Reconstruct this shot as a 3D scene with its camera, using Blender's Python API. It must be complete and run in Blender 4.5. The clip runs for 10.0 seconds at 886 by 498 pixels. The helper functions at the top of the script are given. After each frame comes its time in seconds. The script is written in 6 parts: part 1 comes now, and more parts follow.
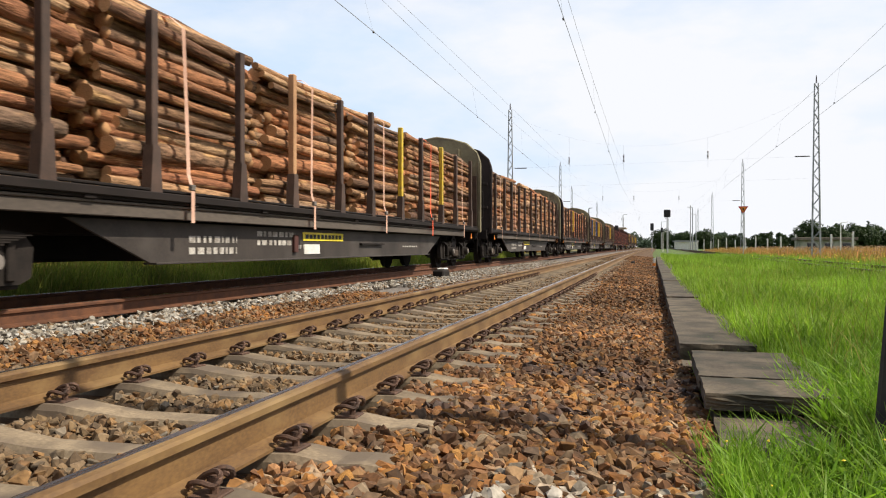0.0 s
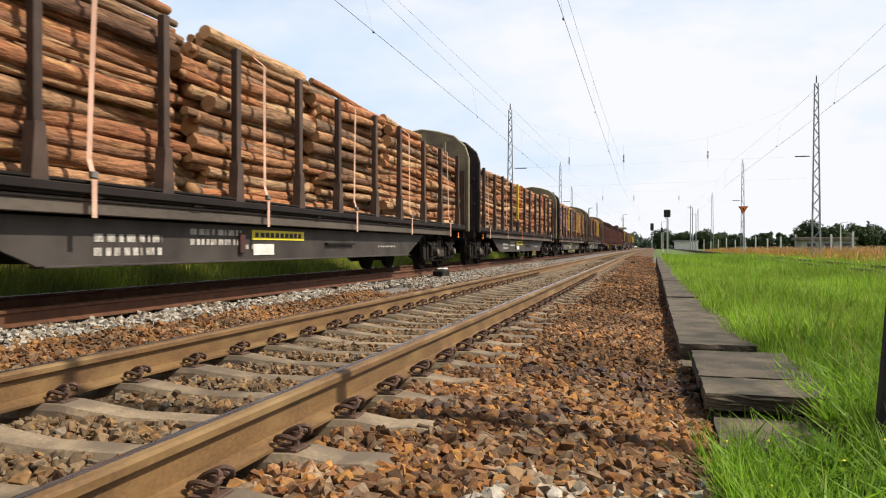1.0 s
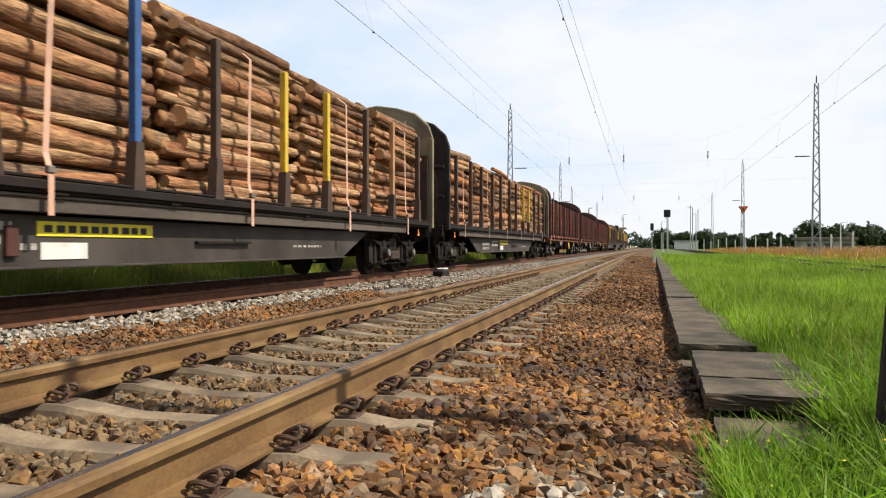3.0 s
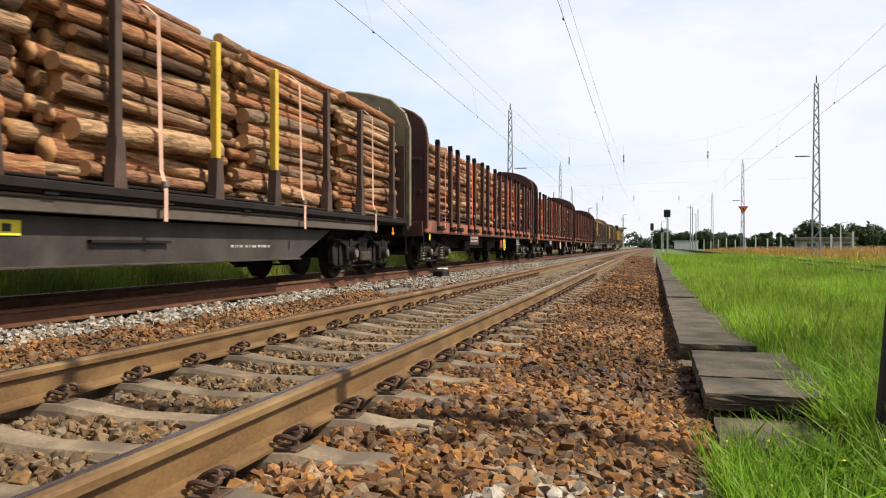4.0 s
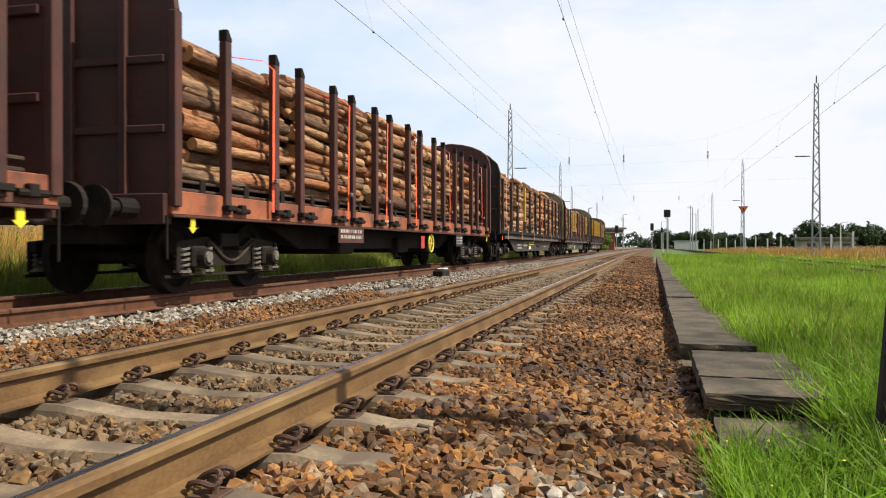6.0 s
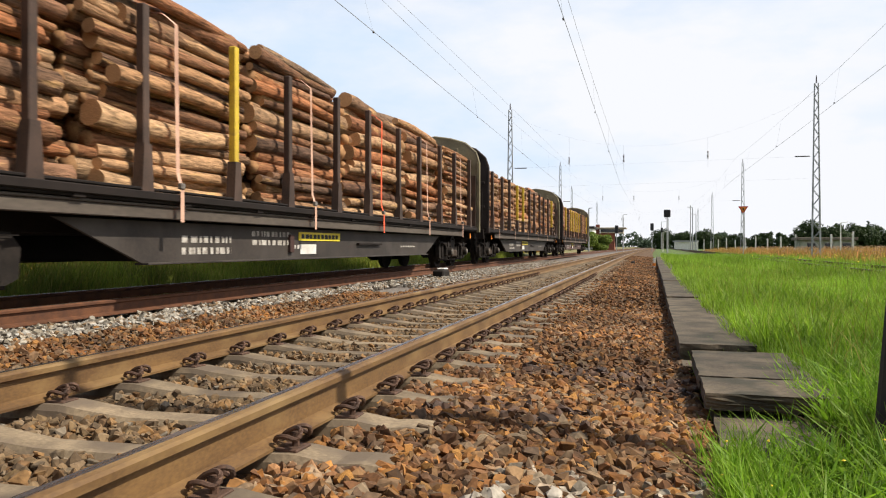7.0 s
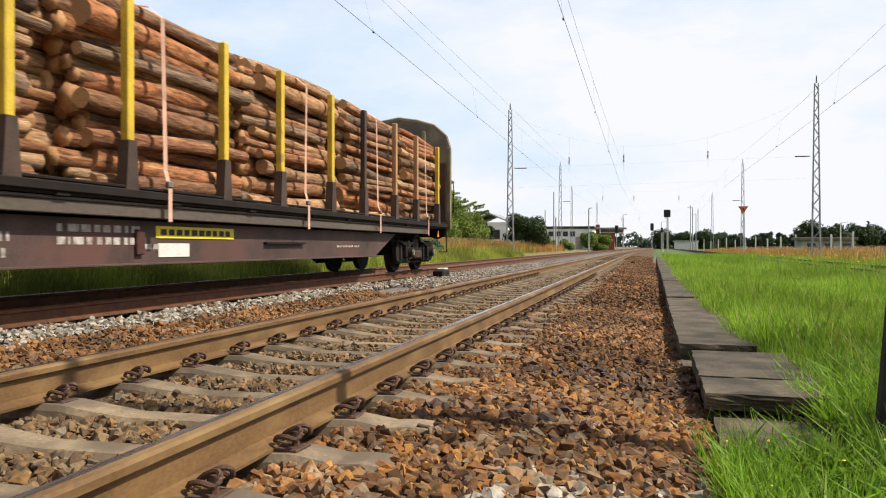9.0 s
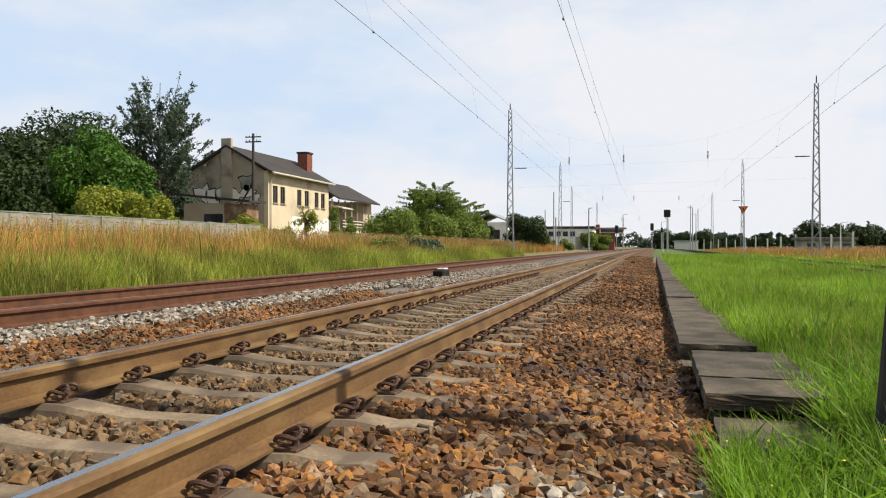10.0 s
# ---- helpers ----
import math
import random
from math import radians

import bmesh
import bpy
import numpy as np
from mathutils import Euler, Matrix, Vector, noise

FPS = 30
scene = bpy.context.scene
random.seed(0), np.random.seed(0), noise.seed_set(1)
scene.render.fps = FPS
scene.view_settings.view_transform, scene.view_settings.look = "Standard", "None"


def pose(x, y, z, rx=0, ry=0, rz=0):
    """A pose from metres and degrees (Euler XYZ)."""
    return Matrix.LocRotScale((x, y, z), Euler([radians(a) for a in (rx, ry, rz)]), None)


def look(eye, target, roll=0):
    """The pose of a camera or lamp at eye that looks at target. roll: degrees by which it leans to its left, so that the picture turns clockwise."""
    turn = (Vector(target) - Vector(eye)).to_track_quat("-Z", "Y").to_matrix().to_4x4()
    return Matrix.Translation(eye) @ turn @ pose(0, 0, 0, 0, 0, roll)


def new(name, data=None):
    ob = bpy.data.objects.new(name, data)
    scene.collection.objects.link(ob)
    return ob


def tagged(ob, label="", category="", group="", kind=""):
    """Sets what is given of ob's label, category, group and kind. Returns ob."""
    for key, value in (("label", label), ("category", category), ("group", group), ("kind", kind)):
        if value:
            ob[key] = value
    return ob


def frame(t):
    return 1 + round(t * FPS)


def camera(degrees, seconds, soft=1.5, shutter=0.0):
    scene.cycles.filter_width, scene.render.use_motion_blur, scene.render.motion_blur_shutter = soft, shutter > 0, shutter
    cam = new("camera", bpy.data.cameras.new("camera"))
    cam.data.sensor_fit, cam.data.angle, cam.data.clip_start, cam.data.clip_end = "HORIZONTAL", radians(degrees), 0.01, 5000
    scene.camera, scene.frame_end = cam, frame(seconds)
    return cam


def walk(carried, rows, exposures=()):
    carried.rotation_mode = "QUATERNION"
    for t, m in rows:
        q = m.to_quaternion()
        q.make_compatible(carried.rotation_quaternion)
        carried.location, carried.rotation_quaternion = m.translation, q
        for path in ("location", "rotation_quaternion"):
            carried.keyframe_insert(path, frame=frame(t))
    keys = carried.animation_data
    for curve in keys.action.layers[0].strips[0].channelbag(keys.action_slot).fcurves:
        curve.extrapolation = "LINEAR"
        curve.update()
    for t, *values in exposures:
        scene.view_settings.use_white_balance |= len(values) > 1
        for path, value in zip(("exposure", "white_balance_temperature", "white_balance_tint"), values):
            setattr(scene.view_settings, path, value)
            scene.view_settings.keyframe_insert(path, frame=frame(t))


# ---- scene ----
cam = camera(57.4, 10.0, soft=1.1, shutter=0.04)
EYE = (0.0, 0.0, 0.59)
walk(cam, [(0.0, pose(*EYE, 89.84, 0, 14.1)), (10.0, pose(*EYE, 89.84, 0, 14.1))], [(0.0, 0.40), (9.3, 0.40), (9.9, 0.26), (10.0, 0.26)])

# ---- light: high summer sun from the platform side, thin bright cloud ----
SUN_EL, SUN_AZ = radians(50), radians(90)   # azimuth clockwise from +y
world = bpy.data.worlds.new("world")
scene.world = world
world.use_nodes = True
wn, wl = world.node_tree.nodes, world.node_tree.links
wn.clear()
sky = wn.new("ShaderNodeTexSky")
sky.sky_type, sky.sun_disc = "NISHITA", False
sky.sun_elevation, sky.sun_rotation = SUN_EL, SUN_AZ
sky.air_density, sky.dust_density, sky.ozone_density = 1.0, 1.5, 1.0
coord = wn.new("ShaderNodeTexCoord")
east = wn.new("ShaderNodeSeparateXYZ")
wl.new(coord.outputs["Generated"], east.inputs["Vector"])
stretch = wn.new("ShaderNodeMapping")
stretch.inputs["Scale"].default_value = (1.0, 1.0, 2.6)
wl.new(coord.outputs["Generated"], stretch.inputs["Vector"])
cloud = wn.new("ShaderNodeTexNoise")
cloud.inputs["Scale"].default_value, cloud.inputs["Detail"].default_value = 3.2, 7
cloud.inputs["Roughness"].default_value = 0.55
wl.new(stretch.outputs["Vector"], cloud.inputs["Vector"])
cover = wn.new("ShaderNodeValToRGB")
cover.color_ramp.elements[0].position, cover.color_ramp.elements[1].position = 0.20, 0.46
cover.color_ramp.elements[0].color = (0.08, 0.08, 0.08, 1)
cover.color_ramp.elements[1].color = (0.97, 0.97, 0.97, 1)
thick = wn.new("ShaderNodeMath")
thick.operation = "MULTIPLY_ADD"
thick.inputs[1].default_value = 0.30
wl.new(east.outputs["X"], thick.inputs[0])
wl.new(cloud.outputs["Fac"], thick.inputs[2])
lift = wn.new("ShaderNodeMath")
lift.operation = "MULTIPLY_ADD"
lift.inputs[1].default_value = -0.42
wl.new(east.outputs["Z"], lift.inputs[0])
wl.new(thick.outputs["Value"], lift.inputs[2])
wl.new(lift.outputs["Value"], cover.inputs["Fac"])
gain = wn.new("ShaderNodeMix")
gain.data_type = "RGBA"
gain.inputs["B"].default_value = (9.3, 9.4, 9.8, 1)
wl.new(cover.outputs["Color"], gain.inputs["Factor"])
veil = wn.new("ShaderNodeMix")
veil.data_type = "RGBA"
haze = wn.new("ShaderNodeMapRange")
haze.inputs["From Min"].default_value, haze.inputs["From Max"].default_value = 0.25, 0.65
haze.inputs["To Min"].default_value, haze.inputs["To Max"].default_value = 0.85, 0.05
wl.new(east.outputs["Z"], haze.inputs["Value"])
wl.new(haze.outputs["Result"], veil.inputs["Factor"])
veil.inputs["B"].default_value = (7.0, 8.7, 11.0, 1)
wl.new(sky.outputs["Color"], veil.inputs["A"])
wl.new(veil.outputs["Result"], gain.inputs["A"])
back = wn.new("ShaderNodeBackground")
back.inputs["Strength"].default_value = 0.078
wl.new(gain.outputs["Result"], back.inputs["Color"])
wout = wn.new("ShaderNodeOutputWorld")
wl.new(back.outputs["Background"], wout.inputs["Surface"])
sun = new("sun", bpy.data.lights.new("sun", "SUN"))
sun.data.energy, sun.data.angle, sun.data.color = 5.0, radians(0.8), (1.0, 0.93, 0.80)
sun.matrix_world = look((30 * math.sin(SUN_AZ) * math.cos(SUN_EL), 30 * math.cos(SUN_AZ) * math.cos(SUN_EL), 30 * math.sin(SUN_EL)), (0, 0, 0))

# ---- plan, in metres; z = 0 is the top of the rails ----
TRACK_1, TRACK_2, TRACK_3 = -2.175, -6.6, 6.4
SLEEPER_TOP = -0.175
CURVE_Y, CURVE_R, CURVE_END = 30.0, 9000.0, 150.0


def bend(y):
    """Sideways drift of the line, which curves gently to the east."""
    if y < CURVE_Y:
        return 0.0
    e = min(y, CURVE_END) - CURVE_Y
    return e * e / (2 * CURVE_R) + max(0.0, y - CURVE_END) * e / CURVE_R


def heading(y):
    return -math.degrees(math.atan(max(0.0, min(y, CURVE_END) - CURVE_Y) / CURVE_R))


# ---- small builders ----
def link_up(name, mesh, parent=None, label=""):
    ob = new(name, mesh)
    if parent is not None:
        ob.parent = parent
    if label:
        ob["label"] = label
    return ob


def mesh_of(name, bm, material, smooth=False):
    me = bpy.data.meshes.new(name)
    bm.normal_update()
    bm.to_mesh(me)
    bm.free()
    me.materials.append(material)
    if smooth:
        me.shade_smooth()
    return me


def part(name, bm, material, parent, label="", smooth=False):
    return link_up(name, mesh_of(name, bm, material, smooth), parent, label)


def thing(name, label, category, group="", kind=""):
    return tagged(new(name), label, category, group, kind)


def raw_mesh(name, verts, faces, material, smooth=False):
    me = bpy.data.meshes.new(name)
    me.from_pydata(verts, [], faces)
    me.materials.append(material)
    if smooth:
        me.shade_smooth()
    return me


def big_mesh(name, verts, faces, material):
    """Many equal polygons at once from arrays."""
    verts, faces = np.asarray(verts, dtype=np.float32), np.asarray(faces, dtype=np.int32)
    me = bpy.data.meshes.new(name)
    n, k = faces.shape
    me.vertices.add(len(verts))
    me.vertices.foreach_set("co", verts.ravel())
    me.loops.add(n * k)
    me.loops.foreach_set("vertex_index", faces.ravel())
    me.polygons.add(n)
    me.polygons.foreach_set("loop_start", np.arange(0, n * k, k, dtype=np.int32))
    me.update(calc_edges=True)
    me.shade_flat()
    me.materials.append(material)
    return me


def add_box(bm, x0, x1, y0, y1, z0, z1, bevel=0.0):
    r = bmesh.ops.create_cube(bm, size=1.0)
    m = Matrix.Translation(((x0 + x1) / 2, (y0 + y1) / 2, (z0 + z1) / 2)) @ Matrix.Diagonal((abs(x1 - x0), abs(y1 - y0), abs(z1 - z0), 1))
    bmesh.ops.transform(bm, matrix=m, verts=r["verts"])
    if bevel:
        edges = list({e for v in r["verts"] for e in v.link_edges})
        bmesh.ops.bevel(bm, geom=edges, offset=bevel, segments=1, affect="EDGES")
    return bm


def box(x0, x1, y0, y1, z0, z1, bevel=0.0):
    return add_box(bmesh.new(), x0, x1, y0, y1, z0, z1, bevel)


def add_rod(bm, a, b, r0, r1=None, seg=8):
    a, b = Vector(a), Vector(b)
    d = b - a
    m = Matrix.Translation((a + b) / 2) @ d.to_track_quat("Z", "Y").to_matrix().to_4x4()
    bmesh.ops.create_cone(bm, cap_ends=True, segments=seg, radius1=r0, radius2=r0 if r1 is None else r1, depth=d.length, matrix=m)
    return bm


def rod(a, b, r0, r1=None, seg=8):
    return add_rod(bmesh.new(), a, b, r0, r1, seg)


def add_prism(bm, outline, y0, y1):
    """Extrudes an outline of (x, z) along y."""
    n = len(outline)
    a = [bm.verts.new((x, y0, z)) for x, z in outline]
    b = [bm.verts.new((x, y1, z)) for x, z in outline]
    for i in range(n):
        bm.faces.new((a[i], a[(i + 1) % n], b[(i + 1) % n], b[i]))
    bm.faces.new(a[::-1])
    bm.faces.new(b)
    bmesh.ops.recalc_face_normals(bm, faces=bm.faces[:])
    return bm


def prism(outline, y0, y1):
    return add_prism(bmesh.new(), outline, y0, y1)


def side_prism(outline, x0, x1):
    """Extrudes an outline of (y, z) along x."""
    bm = prism([(y, z) for y, z in outline], x0, x1)
    for v in bm.verts:
        v.co = (v.co.y, v.co.x, v.co.z)
    bmesh.ops.recalc_face_normals(bm, faces=bm.faces[:])
    return bm


def add_tube(bm, points, radius, seg=6):
    """One bent bar swept along points."""
    pts = [Vector(p) for p in points]
    rings = []
    for i, p in enumerate(pts):
        d = (pts[min(i + 1, len(pts) - 1)] - pts[max(i - 1, 0)]).normalized()
        q = d.to_track_quat("Z", "Y")
        rings.append([bm.verts.new(p + q @ Vector((radius * math.cos(2 * math.pi * k / seg), radius * math.sin(2 * math.pi * k / seg), 0))) for k in range(seg)])
    for u, v in zip(rings, rings[1:]):
        best = min(range(seg), key=lambda o: sum((u[k].co - v[(k + o) % seg].co).length for k in range(seg)))
        for k in range(seg):
            bm.faces.new((u[k], u[(k + 1) % seg], v[(k + 1 + best) % seg], v[(k + best) % seg]))
    bm.faces.new(rings[0][::-1])
    bm.faces.new(rings[-1])
    bmesh.ops.recalc_face_normals(bm, faces=bm.faces[:])
    return bm


def tube(points, radius, seg=6):
    return add_tube(bmesh.new(), points, radius, seg)


# ---- materials ----
def material(name, base, dark, scale=8.0, rough=0.8, metal=0.0, fine=60.0, bump=0.15, bump_size=0.01, vary=0.0, spec=0.4, stretch=(1, 1, 1), third=None, third_scale=1.5, third_amount=(0.5, 0.68), flat=False, randomise="object"):
    """Two colours mixed by coarse noise, fine grain on top, relief, and optional stains of a third colour."""
    m = bpy.data.materials.new(name)
    m.use_nodes = True
    n, l = m.node_tree.nodes, m.node_tree.links
    bsdf = n["Principled BSDF"]
    bsdf.inputs["Metallic"].default_value = metal
    bsdf.inputs["Specular IOR Level"].default_value = spec
    tc = n.new("ShaderNodeTexCoord")
    mp = n.new("ShaderNodeMapping")
    mp.inputs["Scale"].default_value = stretch
    l.new(tc.outputs["Object"], mp.inputs["Vector"])
    info = None
    vec = mp.outputs["Vector"]
    if randomise == "object":
        info = n.new("ShaderNodeObjectInfo")
        shift = n.new("ShaderNodeVectorMath")
        shift.operation = "MULTIPLY_ADD"
        comb = n.new("ShaderNodeCombineXYZ")
        for k in "XYZ":
            l.new(info.outputs["Random"], comb.inputs[k])
        l.new(comb.outputs["Vector"], shift.inputs[0])
        shift.inputs[1].default_value = (37.0, 53.0, 71.0)
        l.new(vec, shift.inputs[2])
        vec = shift.outputs["Vector"]
    coarse = n.new("ShaderNodeTexNoise")
    coarse.inputs["Scale"].default_value, coarse.inputs["Detail"].default_value = scale, 5
    l.new(vec, coarse.inputs["Vector"])
    grain = n.new("ShaderNodeTexNoise")
    grain.inputs["Scale"].default_value, grain.inputs["Detail"].default_value = fine, 4
    l.new(vec, grain.inputs["Vector"])
    both = n.new("ShaderNodeMath")
    both.operation = "MULTIPLY_ADD"
    both.inputs[1].default_value = 0.45
    l.new(grain.outputs["Fac"], both.inputs[0])
    half = n.new("ShaderNodeMath")
    half.operation = "MULTIPLY"
    half.inputs[1].default_value = 0.6
    l.new(coarse.outputs["Fac"], half.inputs[0])
    l.new(half.outputs["Value"], both.inputs[2])
    ramp = n.new("ShaderNodeValToRGB")
    ramp.color_ramp.elements[0].position, ramp.color_ramp.elements[1].position = 0.40, 0.66
    ramp.color_ramp.elements[0].color, ramp.color_ramp.elements[1].color = (*dark, 1), (*base, 1)
    l.new(both.outputs["Value"], ramp.inputs["Fac"])
    col = ramp.outputs["Color"]
    if third:
        st = n.new("ShaderNodeTexNoise")
        st.inputs["Scale"].default_value, st.inputs["Detail"].default_value = third_scale, 6
        l.new(vec, st.inputs["Vector"])
        sr = n.new("ShaderNodeValToRGB")
        sr.color_ramp.elements[0].position, sr.color_ramp.elements[1].position = third_amount
        l.new(st.outputs["Fac"], sr.inputs["Fac"])
        mx = n.new("ShaderNodeMix")
        mx.data_type = "RGBA"
        l.new(sr.outputs["Color"], mx.inputs["Factor"])
        l.new(col, mx.inputs["A"])
        mx.inputs["B"].default_value = (*third, 1)
        col = mx.outputs["Result"]
    if vary:
        hs = n.new("ShaderNodeHueSaturation")
        mr = n.new("ShaderNodeMapRange")
        mr.inputs["To Min"].default_value, mr.inputs["To Max"].default_value = 1 - vary, 1 + vary
        if randomise == "object":
            l.new(info.outputs["Random"], mr.inputs["Value"])
        else:
            geo = n.new("ShaderNodeNewGeometry")
            l.new(geo.outputs["Random Per Island"], mr.inputs["Value"])
        l.new(mr.outputs["Result"], hs.inputs["Value"])
        l.new(col, hs.inputs["Color"])
        col = hs.outputs["Color"]
    l.new(col, bsdf.inputs["Base Color"])
    rr = n.new("ShaderNodeMapRange")
    rr.inputs["To Min"].default_value, rr.inputs["To Max"].default_value = max(0.05, rough - 0.12), min(1.0, rough + 0.1)
    l.new(grain.outputs["Fac"], rr.inputs["Value"])
    l.new(rr.outputs["Result"], bsdf.inputs["Roughness"])
    if bump:
        bp = n.new("ShaderNodeBump")
        bp.inputs["Strength"].default_value, bp.inputs["Distance"].default_value = bump, bump_size
        l.new(both.outputs["Value"], bp.inputs["Height"])
        l.new(bp.outputs["Normal"], bsdf.inputs["Normal"])
    return m


def palette(name, colours, rough=0.85, per_object=False, scale=20.0, bump=0.3, spec=0.3, two_sided_light=0.0, stain=0.0, stain_scale=0.9):
    """A colour picked for each loose piece, with grain."""
    m = bpy.data.materials.new(name)
    m.use_nodes = True
    n, l = m.node_tree.nodes, m.node_tree.links
    bsdf = n["Principled BSDF"]
    bsdf.inputs["Roughness"].default_value = rough
    bsdf.inputs["Specular IOR Level"].default_value = spec
    if per_object:
        src = n.new("ShaderNodeObjectInfo").outputs["Random"]
    else:
        src = n.new("ShaderNodeNewGeometry").outputs["Random Per Island"]
    ramp = n.new("ShaderNodeValToRGB")
    ramp.color_ramp.interpolation = "LINEAR"
    while len(ramp.color_ramp.elements) < len(colours):
        ramp.color_ramp.elements.new(0.5)
    for i, c in enumerate(colours):
        ramp.color_ramp.elements[i].position = i / (len(colours) - 1)
        ramp.color_ramp.elements[i].color = (*c, 1)
    l.new(src, ramp.inputs["Fac"])
    tc = n.new("ShaderNodeTexCoord")
    gr = n.new("ShaderNodeTexNoise")
    gr.inputs["Scale"].default_value, gr.inputs["Detail"].default_value = scale, 5
    l.new(tc.outputs["Object"], gr.inputs["Vector"])
    mr = n.new("ShaderNodeMapRange")
    mr.inputs["From Min"].default_value, mr.inputs["From Max"].default_value = 0.3, 0.7
    mr.inputs["To Min"].default_value, mr.inputs["To Max"].default_value = 0.6, 1.35
    l.new(gr.outputs["Fac"], mr.inputs["Value"])
    hs = n.new("ShaderNodeHueSaturation")
    value = mr.outputs["Result"]
    if stain:
        dirt = n.new("ShaderNodeTexNoise")
        dirt.inputs["Scale"].default_value, dirt.inputs["Detail"].default_value = stain_scale, 4
        l.new(tc.outputs["Object"], dirt.inputs["Vector"])
        dr = n.new("ShaderNodeMapRange")
        dr.inputs["From Min"].default_value, dr.inputs["From Max"].default_value = 0.4, 0.6
        dr.inputs["To Min"].default_value, dr.inputs["To Max"].default_value = 1 - stain, 1.12
        l.new(dirt.outputs["Fac"], dr.inputs["Value"])
        times = n.new("ShaderNodeMath")
        times.operation = "MULTIPLY"
        l.new(value, times.inputs[0])
        l.new(dr.outputs["Result"], times.inputs[1])
        value = times.outputs["Value"]
    l.new(value, hs.inputs["Value"])
    l.new(ramp.outputs["Color"], hs.inputs["Color"])
    l.new(hs.outputs["Color"], bsdf.inputs["Base Color"])
    if bump:
        bp = n.new("ShaderNodeBump")
        bp.inputs["Strength"].default_value, bp.inputs["Distance"].default_value = bump, 0.01
        l.new(gr.outputs["Fac"], bp.inputs["Height"])
        l.new(bp.outputs["Normal"], bsdf.inputs["Normal"])
    if two_sided_light:
        tr = n.new("ShaderNodeBsdfTranslucent")
        l.new(hs.outputs["Color"], tr.inputs["Color"])
        mixs = n.new("ShaderNodeMixShader")
        mixs.inputs["Fac"].default_value = two_sided_light
        l.new(bsdf.outputs["BSDF"], mixs.inputs[1])
        l.new(tr.outputs["BSDF"], mixs.inputs[2])
        l.new(mixs.outputs["Shader"], n["Material Output"].inputs["Surface"])
    return m


RAIL_RUST = material("rail_rust", (0.185, 0.103, 0.037), (0.10, 0.052, 0.02), 6, 0.7, 0.1, 90, 0.25, 0.003, stretch=(1, 0.4, 1), third=(0.22, 0.14, 0.058), third_scale=3)
RAIL_RED = material("rail_red_rust", (0.135, 0.0522, 0.0216), (0.063, 0.0252, 0.0126), 6, 0.8, 0.1, 90, 0.2, 0.003)
RAIL_SHINE = material("rail_running_surface", (0.42, 0.42, 0.43), (0.30, 0.29, 0.28), 5, 0.28, 0.95, 60, 0.03, 0.001, stretch=(1, 0.05, 1))
CONCRETE_SLEEPER = material("sleeper_concrete", (0.26, 0.195, 0.122), (0.13, 0.095, 0.06), 5, 0.9, 0, 60, 0.5, 0.006, vary=0.18, third=(0.115, 0.085, 0.058), third_scale=4, third_amount=(0.44, 0.62))
CLIP_STEEL = material("clip_steel", (0.13, 0.07, 0.045), (0.05, 0.03, 0.022), 30, 0.75, 0.3, 200, 0.3, 0.002)
BALLAST_BED = material("ballast_bed", (0.1462, 0.0774, 0.03096), (0.043, 0.02408, 0.01204), 14, 0.95, 0, 45, 0.9, 0.03, randomise="none")
BALLAST_GREY = material("ballast_bed_grey", (0.22, 0.19, 0.165), (0.06, 0.048, 0.04), 14, 0.95, 0, 45, 0.9, 0.03, randomise="none")
STONE_RUSTY = palette("stone_rusty", [(0.279, 0.1125, 0.027), (0.0945, 0.045, 0.0216), (0.189, 0.1035, 0.045), (0.333, 0.1485, 0.0378), (0.0585, 0.0324, 0.018), (0.234, 0.0945, 0.0279), (0.243, 0.171, 0.1035), (0.135, 0.081, 0.045), (0.189, 0.0765, 0.0252), (0.108, 0.072, 0.045)], 0.85, scale=35, stain=0.45)
# dark tones for the oily band and the painted post shadow
STONE_OIL_SHADE = palette("stone_oil_shade", [(0.055, 0.032, 0.022), (0.085, 0.045, 0.027), (0.04, 0.026, 0.02), (0.12, 0.06, 0.03)], 0.7, scale=35)
STONE_GREY = palette("stone_grey", [(0.289, 0.2635, 0.221), (0.1275, 0.1062, 0.085), (0.408, 0.3825, 0.34), (0.2125, 0.1275, 0.0595), (0.085, 0.068, 0.0527), (0.306, 0.2635, 0.204), (0.357, 0.34, 0.3145)], 0.9, scale=35)
STONE_PALE = palette("stone_pale", [(0.29, 0.245, 0.19), (0.17, 0.14, 0.105), (0.37, 0.325, 0.265), (0.27, 0.15, 0.06), (0.12, 0.095, 0.07), (0.30, 0.22, 0.135)], 0.9, scale=35)
STONE_BETWEEN = palette("stone_between_rails", [(0.1716, 0.1103, 0.05392), (0.06944, 0.04494, 0.02614), (0.2124, 0.143, 0.07761), (0.1389, 0.07353, 0.03105), (0.1062, 0.0817, 0.0531), (0.2288, 0.1225, 0.04494), (0.1552, 0.1307, 0.09804)], 0.9, scale=35)
GRASS_GREEN = palette("grass_green", [(0.1613, 0.3119, 0.01632), (0.2089, 0.3664, 0.02362), (0.1205, 0.2468, 0.01361), (0.2575, 0.4033, 0.04082), (0.1769, 0.3295, 0.02002), (0.2896, 0.3489, 0.08183)], 0.6, bump=0, two_sided_light=0.5, stain=0.25, stain_scale=0.6)
